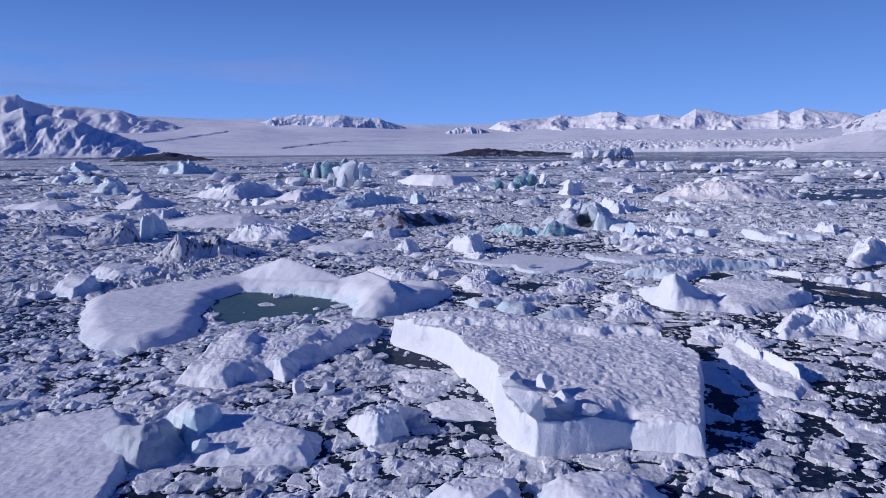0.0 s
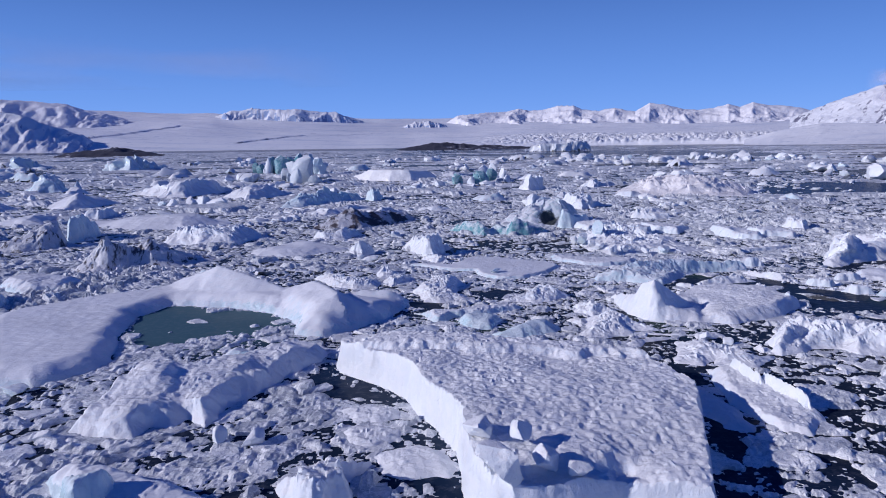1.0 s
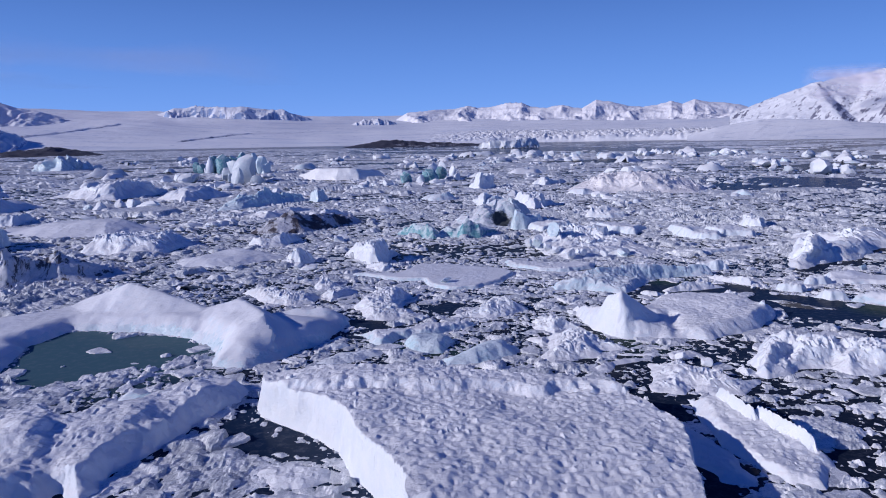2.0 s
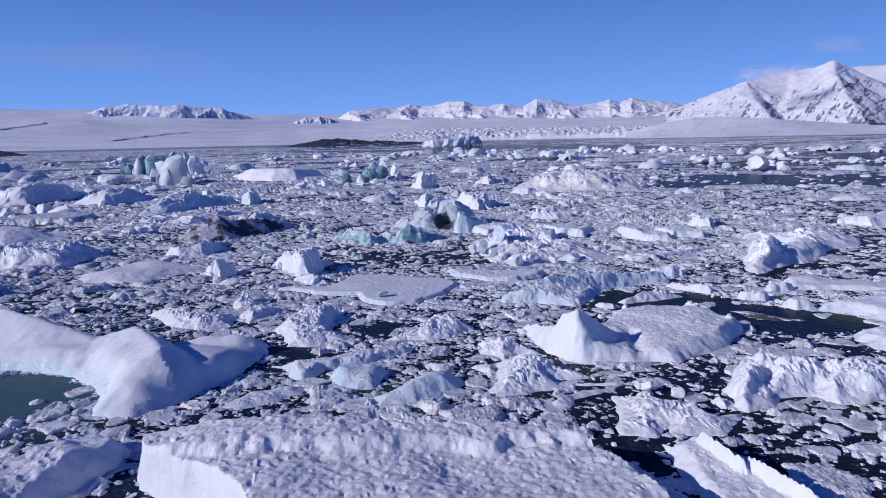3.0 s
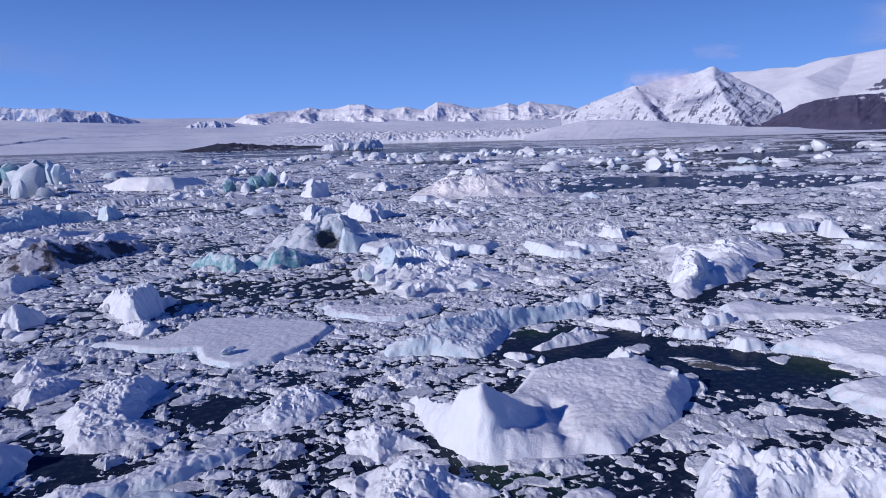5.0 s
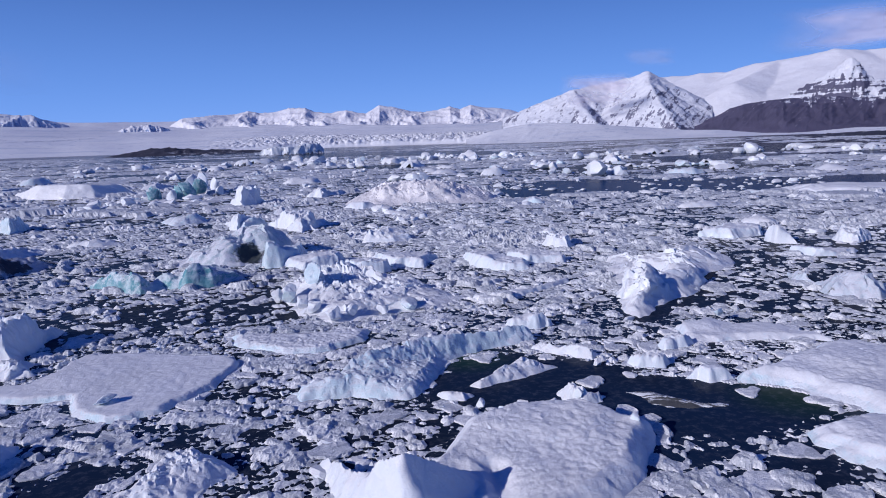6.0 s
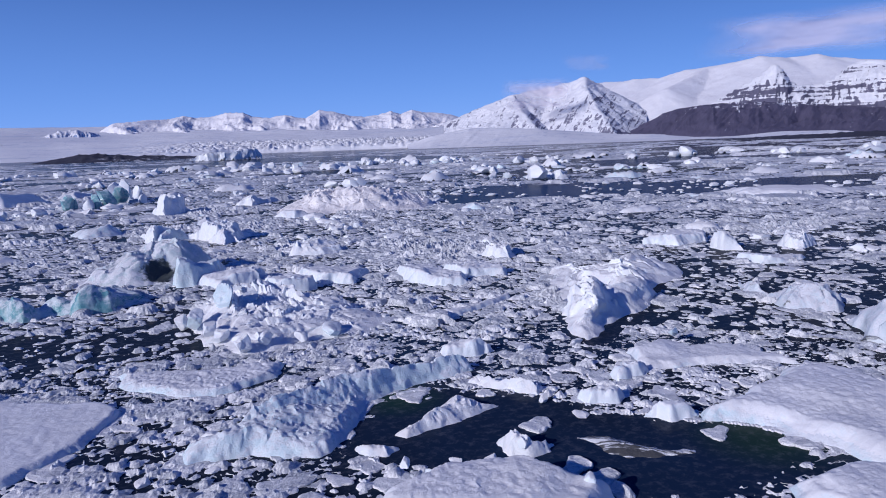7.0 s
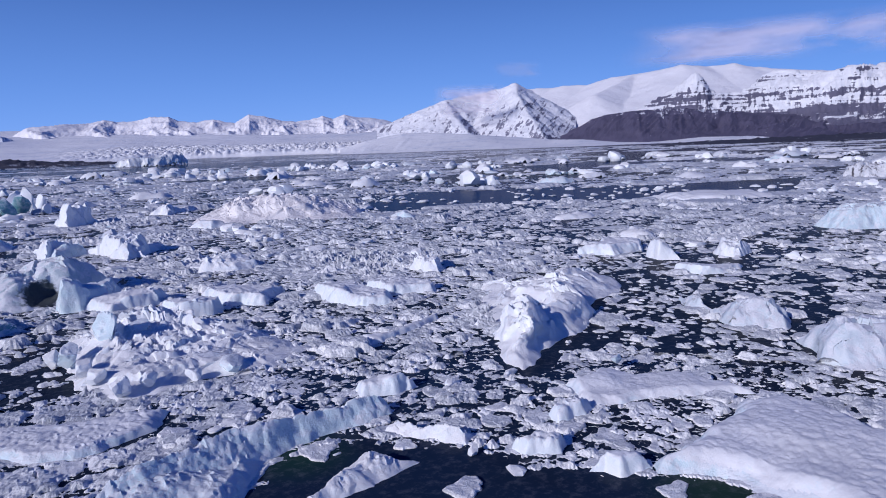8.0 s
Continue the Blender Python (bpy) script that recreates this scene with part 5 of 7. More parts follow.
berg("ice_slab", [(27.0, 50.1), (27.2, 48.9), (27.7, 47.9), (28.6, 47.3), (29.6, 46.8), (30.0, 47.1), (29.0, 47.5), (28.6, 48.1), (28.0, 49.4), (27.2, 50.2)],
     [(27.5, 49.3, 0.17), (28.1, 48.1, 0.19), (29.2, 47.0, 0.17)],
     "floe", STRIPED, "flat dark slab of ice streaked with white", 80, "ice slab")
berg("ice_floe", [(32.1, 68.9), (31.9, 67.3), (34.6, 68.2), (37.9, 69.6), (38.2, 70.6), (33.6, 68.4)],
     [(32.9, 67.0, 0.28), (36.0, 68.5, 0.28)],
     "floe", SNOW, "narrow spindle-shaped snowy floe", 81, "ice floe")
berg("ice_floe", [(34.7, 81.3), (34.9, 77.5), (35.7, 75.6), (37.8, 74.8), (38.6, 77.0), (37.7, 81.3), (35.7, 81.8)],
     [(35.0, 78.5, 1.00), (36.7, 77.5, 0.60)],
     "dome", SNOW, "humped snowy ice floe", 82, "ice floe", edge=0.35, rough=0.3, crag=0.5, jag=0.8, lump=0.9, grit=0.06)
berg("ice_floe", [(38.3, 80.6), (38.8, 77.4), (42.0, 76.2), (42.9, 77.7), (41.3, 81.6)],
     [(40.0, 79.3, 0.80), (40.9, 76.9, 0.60)],
     "dome", SNOW, "humped snowy ice floe", 83, "ice floe", edge=0.35, rough=0.3, crag=0.5, jag=0.8, lump=0.9, grit=0.06)
berg("ice_floe", [(27.9, 87.8), (28.6, 82.1), (31.0, 81.0), (34.4, 84.3), (33.0, 85.2), (30.2, 87.0)],
     [(29.3, 82.7, 0.80), (32.3, 83.2, 0.60)],
     "dome", SNOW, "smooth snowy ice floe", 84, "ice floe", edge=0.35, rough=0.3, crag=0.5, jag=0.8, lump=0.9, grit=0.06)
berg("ice_floe", [(24.4, 82.8), (25.1, 81.2), (27.4, 80.5), (28.6, 82.1), (27.0, 82.9), (25.6, 83.2)],
     [(25.9, 81.1, 1.00), (27.0, 80.1, 0.80)],
     "dome", SNOW, "smooth rounded grey-white floe", 85, "ice floe", edge=0.35, rough=0.3, crag=0.5, jag=0.8, lump=0.9, grit=0.06)
berg("ice_floe", [(20.7, 88.3), (22.1, 85.9), (25.2, 86.5), (26.4, 88.4), (24.7, 89.4), (21.4, 90.1)],
     [(23.8, 86.8, 0.90), (21.9, 86.1, 0.60)],
     "dome", SNOW, "low snowy floe with a raised end", 86, "ice floe", edge=0.35, rough=0.3, crag=0.5, jag=0.8, lump=0.9, grit=0.06)
berg("iceberg", [(45.7, 86.2), (45.5, 83.7), (46.7, 82.5), (48.9, 85.3), (48.6, 86.6)],
     [(46.0, 83.5, 1.04), (46.5, 82.6, 0.96)],
     "berg", FIRN, "craggy broken white iceberg in the pack", 87, "iceberg")
berg("ice_floe", [(28.1, 61.7), (27.8, 60.6), (29.1, 60.0), (30.5, 60.2), (30.4, 60.3), (29.2, 61.6)],
     [(29.0, 59.9, 0.80), (28.3, 60.6, 0.50)],
     "dome", SNOW, "rough low floe of grainy ice", 88, "ice floe", edge=0.35, rough=0.3, crag=0.5, jag=0.8, lump=0.9, grit=0.06)
berg("iceberg", [(24.8, 119.6), (26.6, 113.8), (29.6, 112.5), (30.9, 116.6), (29.7, 119.2)],
     [(28.5, 115.8, 1.93), (29.3, 113.2, 0.93)],
     "berg", FIRN, "craggy broken white iceberg in the pack", 89, "iceberg")
berg("iceberg", [(20.1, 119.3), (21.7, 117.2), (23.5, 118.8), (25.2, 119.2), (24.0, 121.8), (21.3, 122.7)],
     [(23.1, 118.5, 1.31), (21.4, 118.8, 0.94)],
     "berg", BLUE, "craggy broken white iceberg in the pack", 90, "iceberg")
berg("iceberg", [(31.1, 98.3), (34.0, 96.4), (36.3, 96.9), (36.5, 98.8), (34.4, 102.4)],
     [(33.6, 99.4, 1.23), (34.9, 97.2, 0.67)],
     "berg", FIRN, "craggy broken white iceberg in the pack", 91, "iceberg")
berg("dirty_iceberg", [(185.1, 117.8), (185.0, 112.1), (189.7, 105.8), (196.2, 106.3), (198.3, 114.5), (190.7, 118.7)],
     [(183.5, 114.0, 2.52), (184.1, 107.2, 2.73)],
     "berg", ASHY, "far white iceberg with black ash stripes", 92, "iceberg")
berg("iceberg", [(93.8, 76.1), (92.1, 72.2), (95.4, 70.2), (99.6, 67.1), (105.5, 69.4), (101.1, 73.5), (100.2, 76.8)],
     [(93.1, 69.9, 2.60), (93.0, 73.3, 1.81), (94.4, 67.3, 2.40)],
     "wall", BLUE, "smooth pale flat-topped iceberg", 93, "iceberg")
berg("ice_floe", [(32.4, 54.5), (32.2, 53.5), (33.6, 53.3), (34.3, 53.9), (33.4, 54.3)],
     [(32.7, 53.6, 0.50)],
     "dome", SNOW, "small grainy ice pan", 94, "ice floe", edge=0.35, rough=0.3, crag=0.5, jag=0.8, lump=0.9, grit=0.06)
berg("ice_floe", [(29.6, 52.9), (29.5, 52.2), (30.6, 51.7), (31.2, 52.1), (30.7, 52.6), (29.9, 52.8)],
     [(29.8, 52.0, 0.45)],
     "dome", SNOW, "small rough ice pan", 95, "ice floe", edge=0.35, rough=0.3, crag=0.5, jag=0.8, lump=0.9, grit=0.06)
berg("iceberg", [(-29.6, 50.1), (-26.5, 48.1), (-25.9, 50.0), (-26.4, 52.2), (-28.0, 53.8), (-29.7, 54.0)],
     [(-27.4, 51.1, 1.10), (-27.9, 49.2, 0.60)],
     "dome", SNOW, "small rounded snow hummock", 101, "iceberg", edge=.8)
berg("iceberg", [(-30.2, 56.8), (-26.8, 54.5), (-24.5, 55.7), (-24.7, 59.4), (-26.7, 59.4), (-30.0, 60.0)],
     [(-28.1, 57.2, 0.85), (-25.5, 56.8, 0.62)],
     "dome", SNOW, "low rounded snow hummock", 102, "iceberg", edge=.8)
berg("iceberg", [(-26.5, 80.7), (-21.9, 77.5), (-17.7, 79.2), (-15.9, 83.8), (-16.5, 86.4), (-22.9, 89.2), (-27.2, 86.3)],
     [(-23.9, 80.3, 1.65), (-19.4, 81.0, 1.55), (-16.4, 80.9, 1.13)],
     "crag", FIRN, "rough white band of broken ice", 107, "iceberg")
berg("ice_floe", [(-0.6, 26.8), (-0.1, 25.6), (0.9, 25.3), (2.0, 25.4), (2.4, 26.2), (2.0, 27.2), (1.1, 27.8), (-0.1, 27.5)],
     [(0.7, 25.9, 0.17), (1.5, 25.6, 0.15)],
     "floe", FIRN, "flat rough grey-white ice pan beside a tabular iceberg", 115, "ice floe", rough=0.15, lump=0.7, grit=0.03)
berg("ice_floe", [(-1.7, 29.0), (-1.4, 28.0), (-0.4, 27.6), (0.4, 28.2), (0.4, 29.0), (-0.3, 29.5), (-1.2, 29.5)],
     [(-0.7, 27.9, 0.15)],
     "floe", FIRN, "flat rough grey-white ice pan beside a tabular iceberg", 116, "ice floe", rough=0.15, lump=0.7, grit=0.03)
berg("ice_floe", [(-1.9, 31.2), (-1.4, 30.0), (-0.3, 29.6), (0.5, 30.2), (0.4, 31.1), (-0.8, 31.5)],
     [(-0.8, 29.9, 0.15)],
     "floe", FIRN, "flat rough grey-white ice pan beside a tabular iceberg", 117, "ice floe", rough=0.15, lump=0.7, grit=0.03)


# bergs of the middle distance and beyond
berg("dirty_iceberg", [(-41.3, 76.4), (-38.9, 76.2), (-37.1, 77.4), (-35.9, 79.5), (-36.8, 81.6), (-39.3, 81.8), (-41.3, 80.6), (-42.4, 78.4)],
     [(-42.1, 78.8, 0.05), (-40.1, 78.7, 0.47), (-38.1, 79.9, 0.84), (-36.8, 82.1, 1.23)],
     "wall", ASHY, "grey wedge of ash-streaked ice", 97, "iceberg", ridges=[(-42.1, 78.8, 0.15, -40.1, 78.7, 1.35, 2.2, 3.5), (-40.1, 78.7, 1.35, -38.1, 79.9, 2.4, 2.2, 3.5), (-38.1, 79.9, 2.4, -36.8, 82.1, 3.52, 2.2, 3.5)], rough=0.16, crag=0.3, edge=0.6)
berg("iceberg", [(-36.9, 81.5), (-36.4, 83.4), (-36.4, 88.8), (-37.3, 90.9), (-38.5, 88), (-37.9, 83.5)],
     [(-37.6, 84.6, 2.57), (-37.3, 85.8, 2.72), (-37.3, 88.4, 1.76), (-37.4, 90.5, 0.67)],
     "berg", BLUE, "broken pale blue ice crest", 98, "iceberg", rough=0.3)
berg("dirty_iceberg", [(-50.8, 81.6), (-49.4, 82.5), (-47.5, 83.8), (-46.1, 86.3), (-47.4, 88.7), (-50.6, 89), (-52.5, 87.6), (-52.2, 83.9)],
     [(-51.7, 83.9, 0.41), (-50.1, 84.9, 0.5), (-48.5, 86.2, 0.49), (-47.5, 88, 0.37)],
     "crag", ASHY, "long dark ridge of ash-covered ice", 99, "iceberg", ridges=[(-51.7, 83.9, 1.18, -50.1, 84.9, 1.44, 3, 3), (-50.1, 84.9, 1.44, -48.5, 86.2, 1.41, 3, 3), (-48.5, 86.2, 1.41, -47.5, 88, 1.06, 3, 3)], rough=0.25)
berg("dirty_iceberg", [(-27.6, 64.7), (-25.8, 63.1), (-24.5, 63.3), (-23, 64.4), (-20.9, 64.9), (-18.6, 66.6), (-17.1, 68.9), (-17.7, 71.3), (-20.2, 71.9), (-22.7, 70.1), (-25, 69.6), (-26.6, 68.4), (-28, 68.2), (-28.6, 67)],
     [(-27.7, 66.1, 0.38), (-26.3, 65.2, 0.66), (-25.4, 65.4, 0.98), (-24.7, 65.8, 0.74), (-23.2, 66.6, 0.62), (-22.2, 66.9, 0.79), (-20.9, 67.5, 0.51), (-19.2, 68.8, 0.19), (-18, 70.6, 0.05)],
     "crag", ASHY, "jagged iceberg with black ash stripes", 96, "iceberg", ridges=[(-27.7, 66.1, 1.09, -26.3, 65.2, 1.89, 2.2, 2), (-26.3, 65.2, 1.89, -25.4, 65.4, 2.79, 2.2, 2), (-25.4, 65.4, 2.79, -24.7, 65.8, 2.11, 2.2, 2), (-24.7, 65.8, 2.11, -23.2, 66.6, 1.77, 2.2, 2), (-23.2, 66.6, 1.77, -22.2, 66.9, 2.26, 2.2, 2), (-22.2, 66.9, 2.26, -20.9, 67.5, 1.46, 2.2, 2), (-20.9, 67.5, 1.46, -19.2, 68.8, 0.55, 2.2, 2), (-19.2, 68.8, 0.55, -18, 70.6, 0.15, 2.2, 2)], edge=0.7, rough=0.22, lump=0.9)
berg("iceberg", [(-65.4, 132.5), (-58.5, 125.7), (-55.4, 127.7), (-54.6, 139.1), (-57, 145), (-61.1, 140.5), (-64.6, 138.3), (-68.3, 138.1)],
     [(-66.2, 136.2, 0.35), (-60.8, 131.7, 2.45), (-59, 132.8, 2.88), (-57.6, 136.3, 2), (-57.1, 143.2, 0.15)],
     "dome", SNOW, "smooth snow dome lying in shade", 103, "iceberg", edge=1.6, rough=0.06)
berg("iceberg", [(-83, 127.4), (-74.7, 122.1), (-68.2, 119.3), (-67.4, 130.3), (-70.4, 135.8), (-75.4, 131.4), (-82.1, 133.9), (-86.5, 132.6)],
     [(-84.2, 131.1, 1.77), (-74.8, 125.9, 2.16), (-70.8, 125.8, 1.63), (-70.2, 133.6, 0.17)],
     "dome", SNOW, "wide snow dome lying in shade", 104, "iceberg", edge=1.6, rough=0.08)
berg("iceberg", [(-57.2, 102.5), (-52.1, 99.8), (-50, 101.8), (-54.1, 115.8), (-55.8, 119.5), (-54.1, 109.8), (-56.4, 107.7), (-59.3, 106)],
     [(-58.3, 105.9, 0.15), (-54.2, 103.8, 0.82), (-51.9, 105.9, 1.27), (-55.1, 116.8, 0.66)],
     "dome", SNOW, "long low lavender snow ridge", 105, "iceberg", rough=0.15, edge=1.0)
berg("iceberg", [(-62, 163.1), (-52.5, 152.7), (-44.9, 150.1), (-41.7, 168.1), (-43.3, 174.2), (-49.1, 163.4), (-57.2, 165.9), (-64.3, 168.9)],
     [(-62.2, 167.4, 0.23), (-53.2, 159, 0.96), (-47.5, 157.1, 1.28), (-45.8, 163.2, 1.31), (-44.6, 169.3, 1.03), (-43.7, 173.8, 0.27)],
     "berg", FIRN, "white hill of ice with a blue shaded peak", 106, "iceberg", ridges=[(-62.2, 167.4, 0.65, -53.2, 159, 2.74, 9, 9), (-53.2, 159, 2.74, -47.5, 157.1, 3.66, 9, 9), (-47.5, 157.1, 3.66, -45.8, 163.2, 3.75, 9, 9), (-45.8, 163.2, 3.75, -44.6, 169.3, 2.93, 9, 9), (-44.6, 169.3, 2.93, -43.7, 173.8, 0.77, 9, 9)], rough=0.22, lump=1.2)
berg("iceberg", [(-95, 180.5), (-88.2, 175), (-84.1, 176.6), (-86, 199.3), (-87.5, 202.6), (-87.6, 183.8), (-91.9, 182.2), (-96.7, 183.7)],
     [(-95.2, 182.6, 1.04), (-90.1, 178.8, 3.49), (-86, 179.7, 3.12), (-86.3, 187.9, 3.2), (-87.3, 199.8, 1.26)],
     "berg", BLUE, "low blue iceberg with a teal shaded foot", 113, "iceberg", rough=0.35)
berg("iceberg", [(-48.3, 109.7), (-44.8, 107.7), (-44.5, 114.8), (-45.1, 116.5), (-46.4, 111.3), (-49, 111.4)],
     [(-48.5, 111.2, 0.56), (-46.1, 109.9, 1.37), (-45.4, 112.4, 1.5), (-45.2, 115.9, 0.65)],
     "berg", FIRN, "white broken ridge of ice", 310, "iceberg", rough=0.4)
berg("iceberg", [(-218.2, 384.4), (-199.6, 370), (-197.5, 398.3), (-200.3, 403.9), (-206.3, 382.3), (-221.3, 389.9)],
     [(-215.4, 385.4, 2.71), (-201.9, 375.2, 5.83), (-201.2, 387.9, 4.37), (-200.2, 400.7, 1.55)],
     "berg", BLUE, "far pale blue iceberg with a peaked crest", 311, "iceberg", rough=0.35)
berg("iceberg", [(-143.2, 338.1), (-126.3, 326.1), (-126.7, 377.2), (-129, 384), (-132.2, 341), (-146, 344.7)],
     [(-141.7, 341.5, 3.14), (-132, 334.9, 6.15), (-128.9, 347.9, 6.19), (-128.9, 375.4, 2.48)],
     "berg", BLUE, "far pale blue iceberg with a peaked crest", 312, "iceberg", rough=0.35)
berg("dirty_iceberg", [(-110.6, 322.1), (-92.5, 297.3), (-79.6, 288.1), (-80.4, 290.7), (-94.3, 303), (-111.5, 324.6)],
     [(-108.9, 321.3, 2.07), (-93.1, 299.6, 1.84), (-82, 291.7, 0.58)],
     "wall", CINDER, "dark mud-covered ice ridge", 114, "iceberg", edge=0.6)
berg("iceberg", [(-121.4, 199.7), (-117, 196.3), (-117.9, 197.8), (-122.4, 201.2)],
     [(-121.5, 200.7, 1.7), (-118.6, 198.4, 1.16)],
     "berg", CINDER, "small dark stained lump of ice", 313, "iceberg")
ice_cluster("iceberg", [(-61.2, 286.2, 2.7, 2.4, 4.1, 0.24), (-57.9, 279.9, 3.7, 3.0, 3.8, 0.05)],
            TEAL, "small deep blue cube of ice", 50)
ice_cluster("iceberg", [(-52.3, 275.7, 4.7, 3.3, 6.6, 0.34), (-48.1, 272.8, 7.6, 4.6, 7.1, -0.11), (-44.7, 277.7, 5.6, 3.9, 6.3, 0.08), (-40.9, 274.6, 6.6, 3.9, 7.8, 0.28)],
            TEAL, "deep blue-green block of glacier ice", 51)
ice_cluster("iceberg", [(-53.3, 272.3, 3.0, 2.4, 6.7, 0.13), (-54.3, 273.1, 2.6, 2.3, 3.7, 0.19)],
            FIRN, "white rim of a blue-green block of ice", 58)
ice_cluster("iceberg", [(-37.3, 221.8, 4.4, 3.5, 3.8, 0.43), (-33.8, 214.9, 5.8, 4.1, 6.0, -0.14), (-30.3, 205.9, 6.2, 4.3, 7.9, -0.02), (-30.0, 211.8, 4.1, 2.9, 6.7, 0.26), (-31.4, 201.7, 3.8, 2.3, 4.3, -0.09), (-26.0, 200.4, 4.0, 2.8, 2.3, 0.25), (-35.1, 212.6, 2.3, 1.8, 2.6, -0.11)],
            SPOTTED, "white peak of stained glacier ice", 52)
ice_cluster("iceberg", [(-36.2, 266.6, 3.3, 2.6, 7.5, 0.41), (-33.1, 261.0, 4.6, 3.7, 6.5, 0.2), (-30.8, 255.2, 3.1, 2.5, 4.0, 0.12)],
            BLUE, "leaning white pillar of ice", 53)
berg("iceberg", [(-33.2, 255.8), (-29, 254.9), (-27.2, 270), (-27.5, 272.2), (-29.5, 259.9), (-33.5, 258.1)],
     [(-32.1, 257.5, 2.81), (-29.1, 256.9, 2.6), (-27.9, 268.2, 1.15)],
     "berg", BLUE, "low pale lump beside a teal berg", 314, "iceberg")
berg("iceberg", [(-17.6, 222.6), (-11.9, 210.8), (-5.8, 206.4), (1.7, 205), (9.7, 213.6), (9.8, 217.7), (1.7, 214), (-6.1, 215.4), (-12.5, 219.8), (-18, 226.6)],
     [(-17.2, 224.5, 2.43), (-12, 214, 3.11), (-3.3, 209.1, 3.2), (5.2, 211.9, 2.68), (9.1, 216, 1.45)],
     "slab", WHITE, "flat-topped bright white tabular iceberg", 54, "iceberg", cups=0.0, rough=0.04, jag=0.1, edge=0.5)
berg("iceberg", [(10.1, 228.7), (16.5, 227.4), (25.4, 252.5), (25.8, 256.1), (17.1, 235.4), (10.3, 232.3)],
     [(10.8, 231.8, 1.72), (16.7, 230.6, 2.27), (24.3, 252.2, 1.04)],
     "dome", SNOW, "low snow-topped tabular iceberg", 55, "iceberg")
ice_cluster("iceberg", [(12.8, 187.0, 2.5, 2.0, 3.1, 0.03), (14.1, 187.9, 1.1, 1.1, 2.4, -0.21)],
            TEAL, "small teal block with a white rim", 315)
ice_cluster("iceberg", [(20.1, 191.3, 3.9, 2.4, 3.6, 0.25), (22.5, 194.7, 4.5, 2.7, 4.1, -0.22), (17.7, 183.4, 2.2, 1.5, 3.2, 0.04)],
            TEAL, "hollowed teal iceberg with a white rim", 56)
ice_cluster("iceberg", [(16.3, 182.3, 2.1, 1.7, 2.2, -0.36), (24.6, 206.5, 3.4, 2.4, 5.0, -0.29), (23.1, 220.5, 4.0, 3.2, 3.9, -0.15), (20.2, 180.2, 4.0, 2.8, 1.3, -0.23)],
            FIRN, "white crest of a hollowed teal iceberg", 57)
ice_cluster("iceberg", [(26.7, 199.0, 1.9, 1.5, 3.6, 0.11), (27.2, 193.3, 1.9, 1.5, 2.0, 0.04)],
            FIRN, "white fin beside a teal iceberg", 316)
berg("iceberg", [(-21, 123.7), (-17.7, 124.5), (-14.2, 128.9), (-11, 133.7), (-8.5, 139), (-8.7, 142.6), (-11.7, 141.7), (-15.2, 136.9), (-18.9, 132.4), (-21.6, 127.3)],
     [(-20.6, 127.5, 0.38), (-18.2, 128.1, 0.69), (-16.4, 130.3, 0.66), (-14.8, 132.2, 0.91), (-12.7, 135.3, 0.76), (-10.1, 139.9, 0.34)],
     "berg", CLEAR, "long ridged pale blue iceberg", 59, "iceberg", ridges=[(-20.6, 127.5, 1.1, -18.2, 128.1, 1.96, 4, 4.5), (-18.2, 128.1, 1.96, -16.4, 130.3, 1.9, 4, 4.5), (-16.4, 130.3, 1.9, -14.8, 132.2, 2.6, 4, 4.5), (-14.8, 132.2, 2.6, -12.7, 135.3, 2.18, 4, 4.5), (-12.7, 135.3, 2.18, -10.1, 139.9, 0.96, 4, 4.5)], rough=0.25, lump=0.7)
berg("iceberg", [(-15.4, 111.7), (-11.8, 108.6), (-8.7, 112.9), (-6, 120.9), (-6.1, 123.1), (-9.2, 117.9), (-12.4, 113.6), (-15.8, 114)],
     [(-15.1, 113.2, 0.77), (-13, 111.5, 1.61), (-10.5, 112.8, 0.94), (-8.5, 116.1, 1.2), (-6.7, 121.3, 0.56)],
     "rubble", FIRN, "crumbling white band of ice blocks", 60, "iceberg", rough=0.4)
berg("iceberg", [(-7.7, 137.5), (-6, 134.5), (-4.7, 140), (-4.8, 141.8), (-6.2, 138.5), (-7.8, 139.3)],
     [(-7.3, 138.2, 1.5), (-6, 136.5, 2.04), (-5.1, 140, 1.13)],
     "berg", BLUE, "small pale stump of ice", 61, "iceberg")
berg("dirty_iceberg", [(-11.9, 92.7), (-8.6, 90.9), (-5.1, 91.3), (-1.9, 95.2), (1.9, 101.4), (1.9, 104.6), (-2.1, 102.3), (-5.5, 98.6), (-8.8, 96.4), (-11.7, 95.4)],
     [(-10.8, 94.4, 0.6), (-8.6, 93.4, 1.6), (-6.9, 94.0, 2.3), (-4.6, 95.6, 2.0), (-2.5, 98.2, 1.9), (-0.3, 101.2, 1.4), (1.2, 103.0, 0.8)],
     "dome", MUDDY, "low iceberg stained dark with moraine mud", 49, "iceberg", edge=1.1, rough=0.2, crag=0.3)
